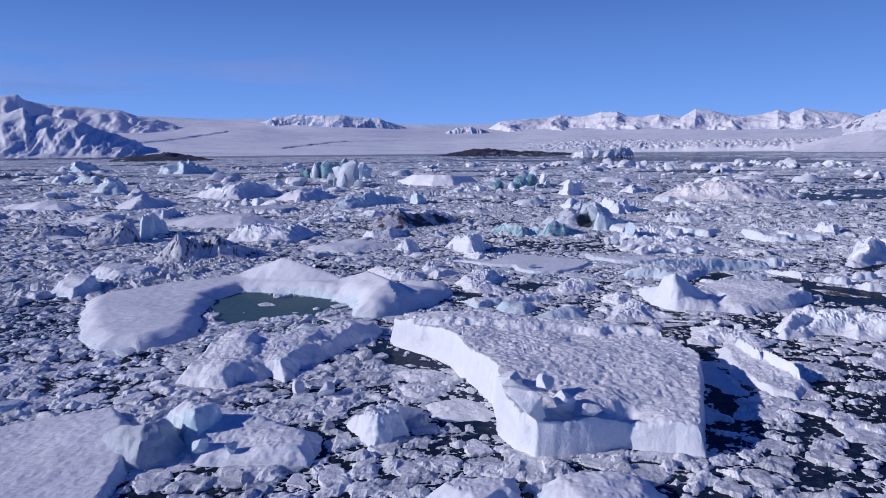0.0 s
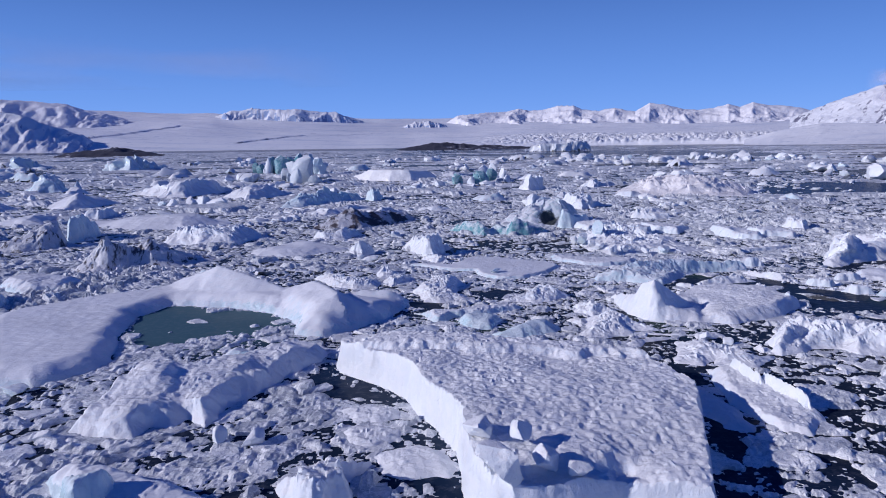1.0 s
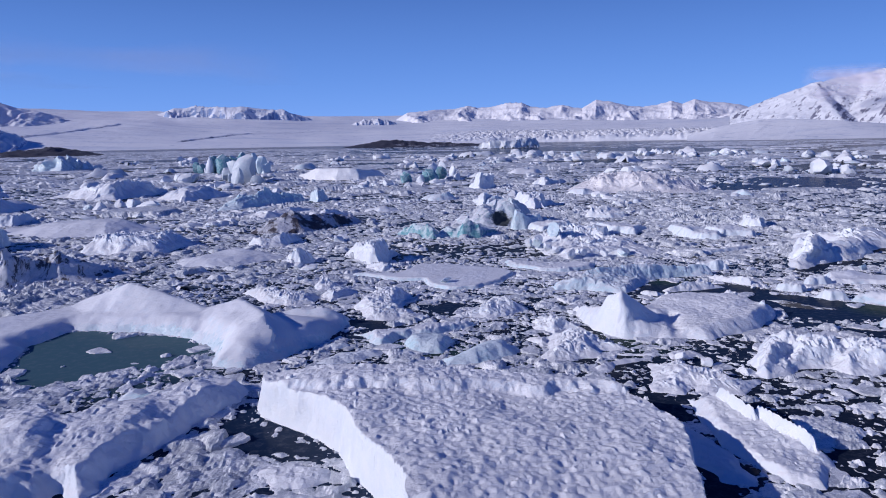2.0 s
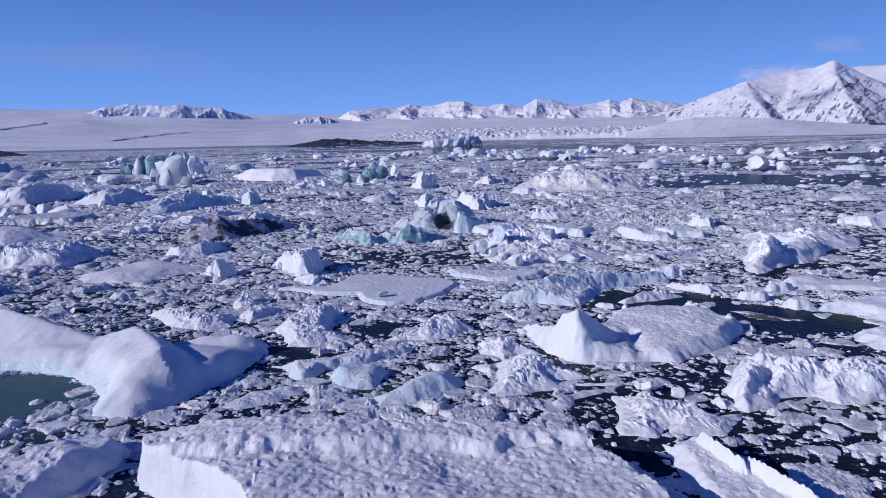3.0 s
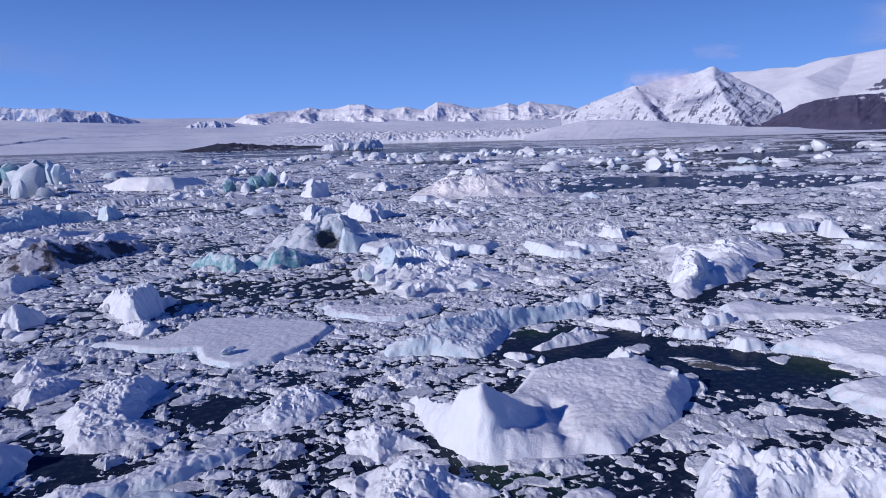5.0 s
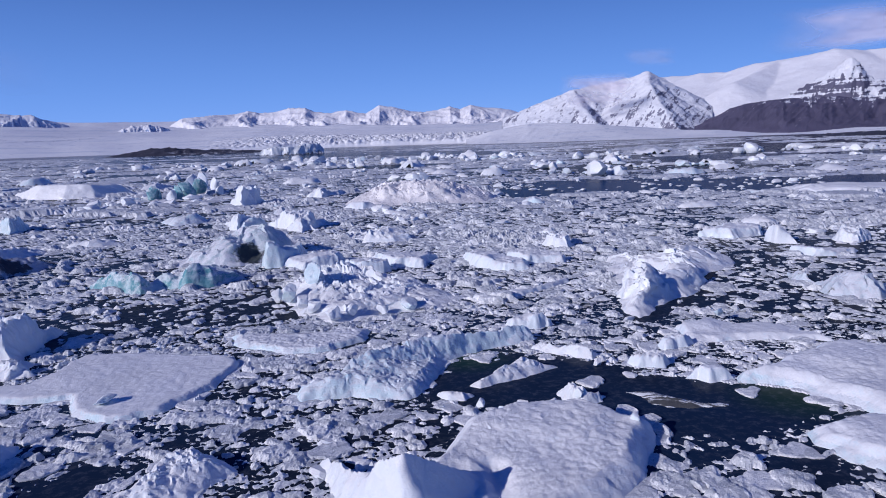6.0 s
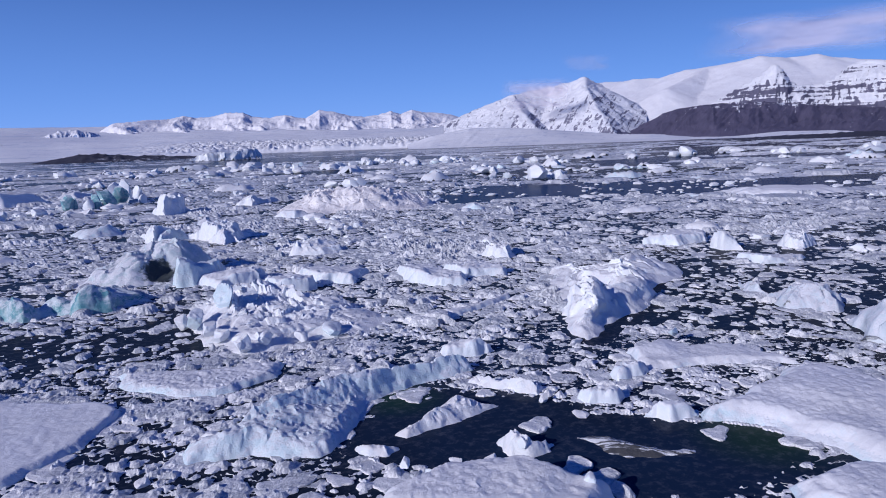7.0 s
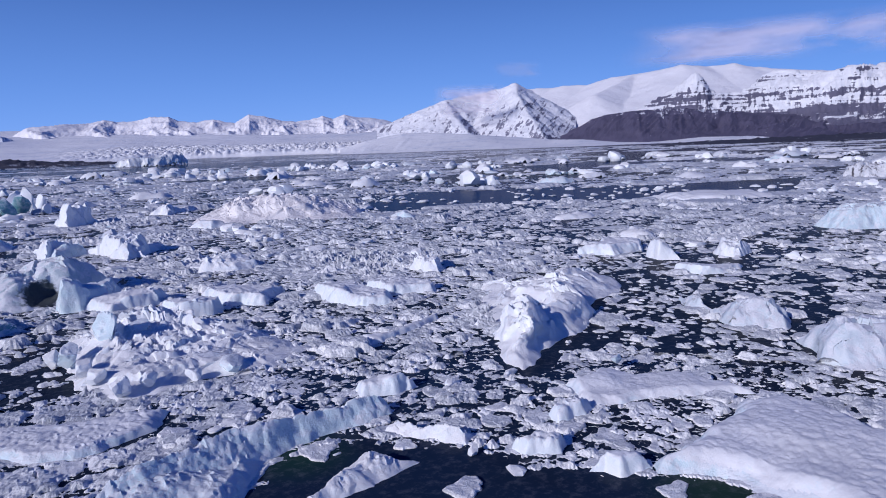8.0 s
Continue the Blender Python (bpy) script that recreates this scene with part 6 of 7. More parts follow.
berg("iceberg", [(-10.8, 83.4), (-8.8, 79.7), (-6.6, 80.5), (-4.7, 85.5), (-4.8, 87.1), (-7, 84), (-9.2, 83.2), (-11, 84.9)],
     [(-10.6, 84.5, 0.38), (-9.2, 81.9, 0.34), (-7.7, 81.9, 0.24), (-6.5, 83, 0.47), (-6, 84.3, 0.56), (-5.2, 86.3, 0.09)],
     "berg", FIRN, "two-peaked craggy white iceberg", 63, "iceberg", ridges=[(-10.6, 84.5, 1.08, -9.2, 81.9, 0.96, 1.6, 1.6), (-9.2, 81.9, 0.96, -7.7, 81.9, 0.68, 1.6, 1.6), (-7.7, 81.9, 0.68, -6.5, 83, 1.34, 1.6, 1.6), (-6.5, 83, 1.34, -6, 84.3, 1.6, 1.6, 1.6), (-6, 84.3, 1.6, -5.2, 86.3, 0.26, 1.6, 1.6)], rough=0.3)
berg("iceberg", [(0, 73.3), (1.3, 69.4), (2.9, 67.2), (4.8, 71), (4.9, 73.2), (3.1, 72.2), (1.4, 74.4), (-0, 75.6)],
     [(0.4, 74.8, 0.57), (1.4, 71.9, 1.47), (2.5, 70.4, 1.54), (3.2, 70, 1.8), (4.3, 72.2, 0.99)],
     "berg", FIRN, "bright crumbling white iceberg", 66, "iceberg", rough=0.45, lump=0.6)
berg("iceberg", [(-4.9, 69.8), (-3.6, 69), (-2.6, 71.2), (-2.7, 72.5), (-3.8, 72), (-5, 71.2)],
     [(-4.7, 70.9, 0.87), (-4, 70.4, 1.32), (-3, 71.6, 0.63)],
     "berg", FIRN, "craggy broken white iceberg in the pack", 65, "iceberg", rough=0.4)
berg("iceberg", [(25.3, 162.2), (26.4, 154.1), (31.5, 161.2), (32, 163.9), (27.4, 160.1), (25.8, 164.8)],
     [(26, 162.3, 1.95), (26.7, 156.5, 3.37), (30.1, 161.2, 2.87), (31.6, 163.1, 1.2)],
     "berg", FIRN, "cluster of bright white ice blocks", 57, "iceberg", rough=0.5)
berg("iceberg", [(41.3, 168.3), (43.2, 163.6), (50.2, 171.5), (50.9, 174.1), (44.8, 169.4), (42, 171)],
     [(42.4, 169.4, 1.29), (43.4, 167, 1.68), (48.8, 171.6, 0.84)],
     "berg", FIRN, "cluster of bright white ice blocks", 58, "iceberg", rough=0.5)
berg("iceberg", [(26.4, 115.1), (27.7, 110.9), (32.7, 118.6), (33.4, 121.3), (29.1, 116.7), (26.9, 117.7)],
     [(27.1, 116.6, 0.99), (28.2, 113.3, 1.97), (32.1, 119.1, 1.03)],
     "dome", FIRN, "low grey-white mound of rough ice", 317, "iceberg", rough=0.2)
berg("ice_floe", [(-42.1, 98.9), (-34.9, 94.2), (-28, 93.5), (-23.4, 98.6), (-25.2, 105.6), (-32.8, 108.8), (-40.8, 109.1), (-45, 105.5)],
     [(-42.6, 103.6, 0.15), (-36.3, 100.1, 1.09), (-29.8, 99.7, 1.38), (-25.5, 104.3, 0.32)],
     "floe", SNOW, "wide low snowfield floe", 320, "ice floe", edge=1.2, rough=0.08)
berg("iceberg", [(-38.1, 149.1), (-31.7, 142), (-27.1, 147.7), (-25.3, 159.7), (-26.2, 165.1), (-29.3, 159.4), (-34.4, 153.7), (-39.5, 154.4)],
     [(-37.9, 153.2, 0.68), (-32.9, 147.9, 2.41), (-29.1, 152.5, 3.09), (-26.7, 163, 0.97)],
     "dome", FIRN, "low lavender mound of weathered snow", 321, "iceberg", rough=0.12, edge=1.2)
berg("iceberg", [(-5.6, 106.2), (-3.1, 106.8), (0.4, 111.9), (0.3, 114.2), (-3.3, 111.8), (-5.7, 108.5)],
     [(-5.3, 108.3, 0.48), (-3.1, 108.8, 1.03), (-0.6, 112.7, 0.49)],
     "rubble", FIRN, "low heap of broken white ice", 322, "iceberg", rough=0.4)
berg("iceberg", [(20.1, 122.4), (20.8, 117.8), (24.2, 121.9), (24.7, 124.1), (21.6, 122.8), (20.4, 124.6)],
     [(20.6, 122.9, 1.05), (21.4, 120.2, 1.92), (23.6, 122.7, 1.33)],
     "berg", FIRN, "bright angular block of ice", 323, "iceberg", rough=0.4)


# a white iceberg far out, before the glacier
def far_berg():
    berg("iceberg", [(150, 905), (165, 895), (200, 893), (232, 902), (238, 915), (215, 925), (170, 922)],
         [(160, 906, 7), (180, 905, 9), (198, 908, 8), (212, 908, 13), (226, 910, 12), (200, 918, 8)],
         "berg", FIRN, "long craggy white iceberg far out on open water", 301, rough=0.4, lump=1.0)


far_berg()


def ice_block(name, x, y, z, size, seed, material, label, turn=0.0, category="ice block"):
    """A lump of ice at rest on the water or on other ice."""
    d, f = lump_shape(seed, 10, 4, (0.42, 0.66), 0.07)
    d = d / (0.5 * np.ptp(d, 0)) * 0.85
    me = mesh_of(name, d * np.array(size) / 2, f, material)
    me.set_sharp_from_angle(angle=radians(28))
    ob = new(name, me)
    ob.location, ob.rotation_euler = (x, y, z + size[2] * 0.28), (0, 0, turn)
    return tagged(ob, label, category)


POOLS = [
    [(-15.1, 42.4), (-16.1, 47.4), (-15.0, 50.5), (-10.8, 49.0), (-7.7, 47.6), (-5.9, 44.7), (-8.6, 42.9), (-12.8, 40.5)],
    [(19.6, 53.6), (22.4, 57.1), (25.5, 57.0), (28.6, 54.0), (29.4, 51.5), (32.0, 48.6), (33.5, 46.7), (33.4, 44.8), (30.5, 44.2), (27.0, 44.5), (25.3, 47.4), (20.7, 51.8)],
    [(5.4, 52.4), (7.2, 53.7), (8.4, 52.3), (6.9, 50.2), (5.3, 50.3)],
    [(-2.4, 36.6), (-0.6, 36.0), (-0.4, 33.4), (-1.8, 33.6)],
    [(1.9, 27.0), (2.6, 24.0), (1.6, 23.6), (0.9, 25.2)],
    [(12.4, 30.6), (12.6, 27.5), (10.8, 23.5), (9.6, 22.5)],
    [(0.2, 50.0), (1.8, 50.3), (3.6, 47.9), (3.1, 46.5), (1.1, 47.8)],
    [(-3.8, 32.6), (-3.9, 34.5), (-3.2, 37.0), (-2.6, 35.1), (0.0, 32.6), (0.4, 31.8)],
    [(12.5, 36.4), (14.1, 35.0), (14.3, 32.5), (13.0, 32.8), (12.5, 34.3)],
]
LEADS = [
    [(80.0, 158.5), (70.9, 135.6), (94.3, 133.9), (111.9, 116.0), (143.3, 105.0), (183.9, 125.2), (147.7, 138.8), (129.2, 156.0), (100.4, 173.5)],
    [(200.0, 275.0), (250.0, 290.0), (300.0, 250.0), (340.0, 200.0), (315.0, 190.0), (265.0, 232.0), (225.0, 258.0)],
]


def reach(p):
    return np.minimum(np.hypot(p[:, 0] - 1, p[:, 1]), np.minimum(np.hypot(p[:, 0] - 5, p[:, 1] - 20), np.hypot(p[:, 0] - 15, p[:, 1] - 35)))


def in_view(p):
    """The water round the flight, and the fan that it looks over."""
    seen = (reach(p) < 34) & (p[:, 1] > -28)
    for x, y, yaw in ((0.8, -0.1, 0.8), (1.1, 5.5, 3.2), (2.3, 12.3, 9.0), (4.7, 19.6, 15.1), (7.5, 25.5, 20.0), (10.8, 30.2, 26.4), (15.1, 35.5, 34.2)):
        a = np.degrees(np.arctan2(p[:, 0] - x, p[:, 1] - y)) - yaw
        seen |= (np.abs(a) < 36) & (np.hypot(p[:, 0] - x, p[:, 1] - y) > 13)
    return seen


def hummocks():
    """Low icebergs strewn through the farther pack."""
    rng = np.random.RandomState(23)
    laid = [(np.mean([p[0] for p in o]), np.mean([p[1] for p in o]), max(np.ptp([p[0] for p in o]), np.ptp([p[1] for p in o]))) for o in TAKEN]
    looks = ((SNOW, "dome", "low rounded snowy iceberg in the pack"), (FIRN, "crag", "low craggy white iceberg in the pack"), (BLUE, "crag", "low pale blue iceberg in the pack"),
             (FIRN, "rubble", "heap of broken white ice in the pack"), (SPOTTED, "crag", "low stained grey-white iceberg in the pack"))
    made = 0
    for _ in range(4000):
        if made == 225:
            break
        far = rng.uniform() ** 0.9
        dist, bearing = 48 + 420 * far, math.radians(rng.uniform(-36, 70))
        x, y = 8 + dist * math.sin(bearing), 18 + dist * math.cos(bearing)
        size = (1.3 + 2.3 * rng.uniform() ** 2) * (1 + dist / 75)
        if any(math.hypot(x - a, y - b) < 0.55 * (c + size) for a, b, c in laid) or any(inside_gap(np.array([x]), np.array([y]), q)[0] > -2 for q in POOLS + LEADS):
            continue
        if not in_view(np.array([[x, y]]))[0]:
            continue
        n, turn, flat = 9, rng.uniform(0, 3.14), rng.uniform(0.45, 0.8)
        ring = []
        for k in range(n):
            a, r = 2 * math.pi * k / n, size / 2 * rng.uniform(0.7, 1.15)
            u, v = r * math.cos(a), r * math.sin(a) * flat
            ring.append((x + u * math.cos(turn) - v * math.sin(turn), y + u * math.sin(turn) + v * math.cos(turn)))
        high = size * rng.uniform(0.09, 0.22)
        tops = [(x + rng.normal(0, 0.2) * size, y + rng.normal(0, 0.2) * size, high * rng.uniform(0.3, 1.0)) for _ in range(5)]
        way, lean = rng.uniform(0, 6.28), rng.uniform(0.25, 0.5)
        cx, cy = x + 0.12 * size * rng.normal(), y + 0.12 * size * rng.normal()
        crest = [(cx, cy, high * 1.1, cx + lean * size * math.cos(way), cy + lean * size * math.sin(way), high * rng.uniform(0.5, 1.0), size * rng.uniform(0.25, 0.5), size * rng.uniform(0.18, 0.5))]
        look_of = looks[rng.choice(5, p=(0.03, 0.34, 0.19, 0.36, 0.08))]
        if look_of[1] == "rubble" or rng.uniform() < 0.25:
            blocks = []
            for _ in range(rng.randint(4, 8)):
                wide = size * rng.uniform(0.18, 0.5)
                u, v = size * 0.26 * rng.normal(), size * 0.2 * rng.normal()
                blocks.append((x + u * math.cos(turn) - v * math.sin(turn), y + u * math.sin(turn) + v * math.cos(turn), wide, wide * rng.uniform(0.6, 1.0), wide * rng.uniform(0.22, 0.62), rng.uniform(0, 3.14)))
            tagged(ice_cluster("iceberg", blocks, look_of[0], "jumble of broken ice blocks in the pack" if look_of[0] is not BLUE else "pale blue blocks of ice in the pack", 1400 + made), group="low icebergs in the pack")
            laid.append((x, y, size))
            made += 1
            continue
        tagged(berg("iceberg", ring, tops, look_of[1], look_of[0], look_of[2], 400 + made, fine=56 if dist < 200 else 46, ridges=crest), group="low icebergs in the pack")
        laid.append((x, y, size))
        made += 1


hummocks()
ice_block("ice_block", 3.40, 22.46, 1.45, (1.5, 1.3, 1.4), 40, FIRN, "angular block of ice lying on a tabular iceberg", 0.0)
ice_block("ice_block", 4.72, 23.20, 1.30, (1.3, 1.0, 0.85), 41, FIRN, "small angular block of ice on a tabular iceberg", 0.7)
ice_block("ice_block", 4.26, 24.65, 1.55, (1.2, 0.8, 0.75), 42, FIRN, "small angular block of ice on a tabular iceberg", 1.4)
ice_block("ice_block", 2.96, 24.92, 1.65, (1.3, 0.9, 0.6), 43, FIRN, "small angular block of ice on a tabular iceberg", 2.1)
ice_block("ice_block", 5.51, 22.83, 1.25, (0.8, 0.7, 0.45), 44, FIRN, "small angular block of ice on a tabular iceberg", 2.8)
ice_block("ice_block", -1.17, 35.34, 1.50, (0.4, 0.4, 0.3), 45, FIRN, "small lump of snow on a tabular iceberg", 0.5)
ice_block("ice_block", 24.49, 46.41, 0.50, (0.55, 0.5, 0.65), 46, SNOW, "white lump of ice on a snow apron", 1.2)
ice_block("ice_block", 20.78, 49.07, 0.75, (0.4, 0.4, 0.35), 47, SNOW, "white lump of ice on a snow apron", 1.9)
ice_block("ice_block", -6.75, 21.98, 0.25, (0.5, 0.5, 0.6), 48, BLUE, "small pointed lump of clear ice on snow", 2.6)
ice_block("ice_block", -7.94, 22.20, 0.30, (0.7, 0.6, 0.6), 49, BLUE, "rounded lump of blue ice on snow", 0.3)
ice_block("ice_block", 20.14, 74.83, 0.70, (1.7, 1.5, 2.3), 50, BLUE, "tall pale blue block in an ice heap", 1.0)
ice_block("ice_block", 18.14, 73.25, 0.50, (1.4, 1.2, 1.4), 51, BLUE, "pale block at the edge of an ice heap", 1.7)
ice_block("ice_block", 17.59, 74.57, 0.20, (1.1, 1.0, 1.2), 52, FIRN, "white block at the edge of an ice heap", 2.4)
ice_block("ice_block", 22.04, 75.85, 0.70, (1.4, 1.2, 1.2), 53, BLUE, "pale block in an ice heap", 0.1)
ice_block("ice_block", 18.53, 71.17, 0.30, (1.3, 1.1, 1.0), 54, FIRN, "white block at the edge of an ice heap", 0.8)
ice_block("ice_block", 19.51, 67.37, 0.10, (1.2, 1.0, 1.2), 55, FIRN, "white block at the edge of an ice heap", 1.5)
ice_block("ice_block", 18.83, 69.57, 0.30, (1.0, 0.9, 0.9), 56, FIRN, "white block at the edge of an ice heap", 2.2)
ice_block("ice_block", 22.74, 67.60, 0.10, (0.9, 0.8, 0.8), 57, FIRN, "rounded white lump beside an ice heap", 2.9)
ice_block("ice_block", 20.74, 67.54, 0.30, (1.1, 0.9, 0.8), 58, FIRN, "white block at the edge of an ice heap", 0.6)
ice_block("ice_block", 24.66, 68.02, 0.00, (2.2, 1.3, 0.9), 59, BLUE, "smooth pale slab leaning on an ice heap", 1.3)
ice_block("ice_block", 24.77, 50.00, 0.30, (0.45, 0.4, 0.5), 60, SNOW, "white lump on a cluster of ice", 2.0)
ice_block("ice_block", 24.93, 50.00, 0.40, (0.3, 0.3, 0.35), 61, SNOW, "white lump on a cluster of ice", 2.7)
ice_block("ice_block", 38.52, 56.20, 0.40, (0.9, 0.6, 0.6), 62, BLUE, "clear block of ice on a snowy floe", 0.4)
ice_block("ice_block", 20.58, 50.42, 0.50, (0.55, 0.4, 0.4), 63, FIRN, "white lump of ice on a snow apron", 1.1)
ice_block("ice_block", 23.00, 49.17, 0.50, (0.45, 0.4, 0.45), 64, FIRN, "white lump of ice on a snow apron", 1.8)
ice_block("ice_block", 21.98, 49.59, 0.60, (0.5, 0.4, 0.25), 65, FIRN, "white lump of ice on a snow apron", 2.5)
ice_block("ice_block", 28.20, 53.39, 0.00, (0.5, 0.45, 0.5), 66, FIRN, "small white lump drifting in a dark pool", 0.2)
ice_block("ice_block", 7.52, 58.6, 0.30, (1.1, 0.8, 0.4), 67, BLUE, "flat lump of clear ice on a snowy floe", 0.9)
ice_block("ice_block", 16.67, 36.96, 0.10, (0.6, 0.5, 0.5), 68, FIRN, "round white lump among brash ice", 1.6)
ice_block("ice_block", 16.29, 39.35, 0.10, (0.8, 0.6, 0.5), 69, FIRN, "round white lump among brash ice", 2.3)
ice_block("ice_block", 17.08, 38.63, 0.00, (0.6, 0.6, 0.5), 70, FIRN, "round white lump among brash ice", 0.0)
ice_block("ice_block", -4.62, 28.20, 0.00, (1.1, 0.8, 0.8), 71, FIRN, "round white lump among brash ice", 0.7)
ice_block("ice_block", -6.03, 28.56, 0.00, (0.9, 0.7, 0.7), 72, FIRN, "round white lump among brash ice", 1.4)
ice_block("ice_block", -12.44, 29.14, 0.00, (0.9, 0.7, 0.6), 73, FIRN, "round white lump among brash ice", 2.1)
ice_block("ice_block", -16.20, 34.12, 0.00, (1.6, 0.9, 0.6), 74, BLUE, "low pale block beside a snowy floe", 2.8)
ice_block("ice_block", -7.31, 37.15, 0.40, (1.5, 1.0, 0.8), 75, BLUE, "leaning wedge of clear blue ice", 0.5)
ice_block("ice_block", -17.33, 26.69, 0.00, (1.6, 1.0, 0.6), 76, BLUE, "shaded blue block among brash ice", 1.2)

# ---- brash ice ----


def fracture(x0, y0, x1, y1, s, rng, keep, sides, gap):
    """Plates of a broken sheet: weighted cells round jittered points. keep: which centres stay. Returns centres, angles, rims."""
    nx, ny = int((x1 - x0) / s), int((y1 - y0) / s)
    gx, gy = np.meshgrid(np.arange(nx), np.arange(ny), indexing="ij")
    P = np.stack([x0 + (gx + 0.5 + rng.uniform(-0.46, 0.46, gx.shape)) * s, y0 + (gy + 0.5 + rng.uniform(-0.46, 0.46, gx.shape)) * s], 2)
    W = s * s * 0.55 * rng.uniform(0, 1, gx.shape) ** 1.5
    ii, jj = gx[2:-2, 2:-2].ravel(), gy[2:-2, 2:-2].ravel()
    ok = keep(P[ii, jj])
    ii, jj = ii[ok], jj[ok]
    c, w = P[ii, jj], W[ii, jj]
    a = np.linspace(0, 2 * np.pi, sides, endpoint=False)[None] + rng.uniform(0, 6.28, (len(ii), 1)) + rng.uniform(-0.2, 0.2, (len(ii), sides)) * 6 / sides
    ca, sa = np.cos(a), np.sin(a)
    r = np.full(a.shape, 1.5 * s)
    for u in range(-2, 3):
        for v in range(-2, 3):
            if u or v:
                d = P[ii + u, jj + v] - c
                top = ((d ** 2).sum(1) + w - W[ii + u, jj + v])[:, None] / 2
                den = d[:, :1] * ca + d[:, 1:] * sa
                r = np.where(den > 1e-5, np.minimum(r, np.maximum(top, 0.0) / np.maximum(den, 1e-5)), r)
    r = r * rng.uniform(0.8, 0.99, (len(r), 1)) * rng.uniform(0.82, 1.05, r.shape) - gap
    good = (r.min(1) > 0.06 * s) & (r.mean(1) > 0.2 * s)
    return c[good], a[good], np.maximum(r[good], 0.05 * s)


class Raster:
    """Marks which water is taken."""

    def __init__(self, x0, y0, x1, y1, cell):
        self.x0, self.y0, self.cell = x0, y0, cell
        self.grid = np.zeros((int((x1 - x0) / cell) + 1, int((y1 - y0) / cell) + 1), bool)

    def outline(self, poly, grow):
        px, py = [p[0] for p in poly], [p[1] for p in poly]
        n, m = self.grid.shape
        a, b = max(0, int((min(px) - self.x0) / self.cell) - 2), min(n, int((max(px) - self.x0) / self.cell) + 3)
        c, d = max(0, int((min(py) - self.y0) / self.cell) - 2), min(m, int((max(py) - self.y0) / self.cell) + 3)
        if a >= b or c >= d:
            return
        X, Y = np.meshgrid(self.x0 + np.arange(a, b) * self.cell, self.y0 + np.arange(c, d) * self.cell, indexing="ij")
        self.grid[a:b, c:d] |= inside_gap(X, Y, poly) > -grow

    def taken(self, p):
        n, m = self.grid.shape
        i, j = ((p[..., 0] - self.x0) / self.cell).astype(int), ((p[..., 1] - self.y0) / self.cell).astype(int)
        out = (i < 0) | (j < 0) | (i >= n) | (j >= m)
        return np.where(out, False, self.grid[np.clip(i, 0, n - 1), np.clip(j, 0, m - 1)])

    def stamp(self, c, r):
        for p, q in zip(c, r):
            i, j, k = int((p[0] - self.x0) / self.cell), int((p[1] - self.y0) / self.cell), max(1, int(q / self.cell))
            if k < i < self.grid.shape[0] - k and k < j < self.grid.shape[1] - k:
                self.grid[i - k:i + k + 1, j - k:j + k + 1] = True

    def place(self, p, r, squeeze=0.95):
        """Keeps the points whose discs are free, and takes their water."""
        n, m = self.grid.shape
        k = int(r / self.cell) + 1
        off = np.array([(u, v) for u in range(-k, k + 1) for v in range(-k, k + 1) if math.hypot(u, v) * self.cell <= r * squeeze])
        ij = np.stack([(p[:, 0] - self.x0) / self.cell, (p[:, 1] - self.y0) / self.cell], 1).astype(int)
        ok = (ij[:, 0] > k) & (ij[:, 0] < n - k - 1) & (ij[:, 1] > k) & (ij[:, 1] < m - k - 1)
        p, ij = p[ok], ij[ok]
        cells = ij[:, None] + off[None]
        free = ~self.grid[cells[..., 0], cells[..., 1]].any(1)
        p, cells = p[free], cells[free]
        self.grid[cells[..., 0].ravel(), cells[..., 1].ravel()] = True
        return p


def thickness(p):
    """How closely the pack lies: streaks of open water, and drifts."""
    open_water = 0
    for poly, share in [(q, 0.3) for q in POOLS] + [(q, 0.8) for q in LEADS]:
        open_water = np.maximum(open_water, share * ramp(inside_gap(p[:, 0], p[:, 1], poly), -0.4, 0.5))
    return open_water + 0.8 * ramp(reach(p), 70, 160) * fbm(p[:, 0] / 45, p[:, 1] / 45, 0 * p[:, 0], 4, 81) + fbm(p[:, 0] / 16, p[:, 1] / 11, 0 * p[:, 0], 3, 90) * 0.25 + 0.6 * fbm(p[:, 0] / 3.2, p[:, 1] / 3.2, 0 * p[:, 0], 3, 95)


def cells(x, y, seed):
    """Irregular cells of size 1: a number for each, how far the nearest border is, and the way to the cell's middle."""
    fx, fy = np.floor(x), np.floor(y)
    f1, f2 = np.full(x.shape, 99.0), np.full(x.shape, 99.0)
    ox, oy, ci, cj = (np.zeros(x.shape) for _ in range(4))
    k = np.full(x.shape, seed, np.int64)
    for a in (-1, 0, 1):
        for b in (-1, 0, 1):
            i, j = fx + a, fy + b
            dx = x - i - 0.5 - 0.46 * hash3(i.astype(np.int64), j.astype(np.int64), k, 1)
            dy = y - j - 0.5 - 0.46 * hash3(i.astype(np.int64), j.astype(np.int64), k, 2)
            d = np.hypot(dx, dy)
            first = d < f1
            f2 = np.where(first, f1, np.minimum(f2, d))
            ox, oy, ci, cj = np.where(first, dx, ox), np.where(first, dy, oy), np.where(first, i, ci), np.where(first, j, cj)
            f1 = np.minimum(f1, d)
    ci, cj = ci.astype(np.int64), cj.astype(np.int64)
    return [0.5 + 0.5 * hash3(ci, cj, k, q) for q in (3, 4, 5, 6)], (f2 - f1) * 0.5, ox, oy


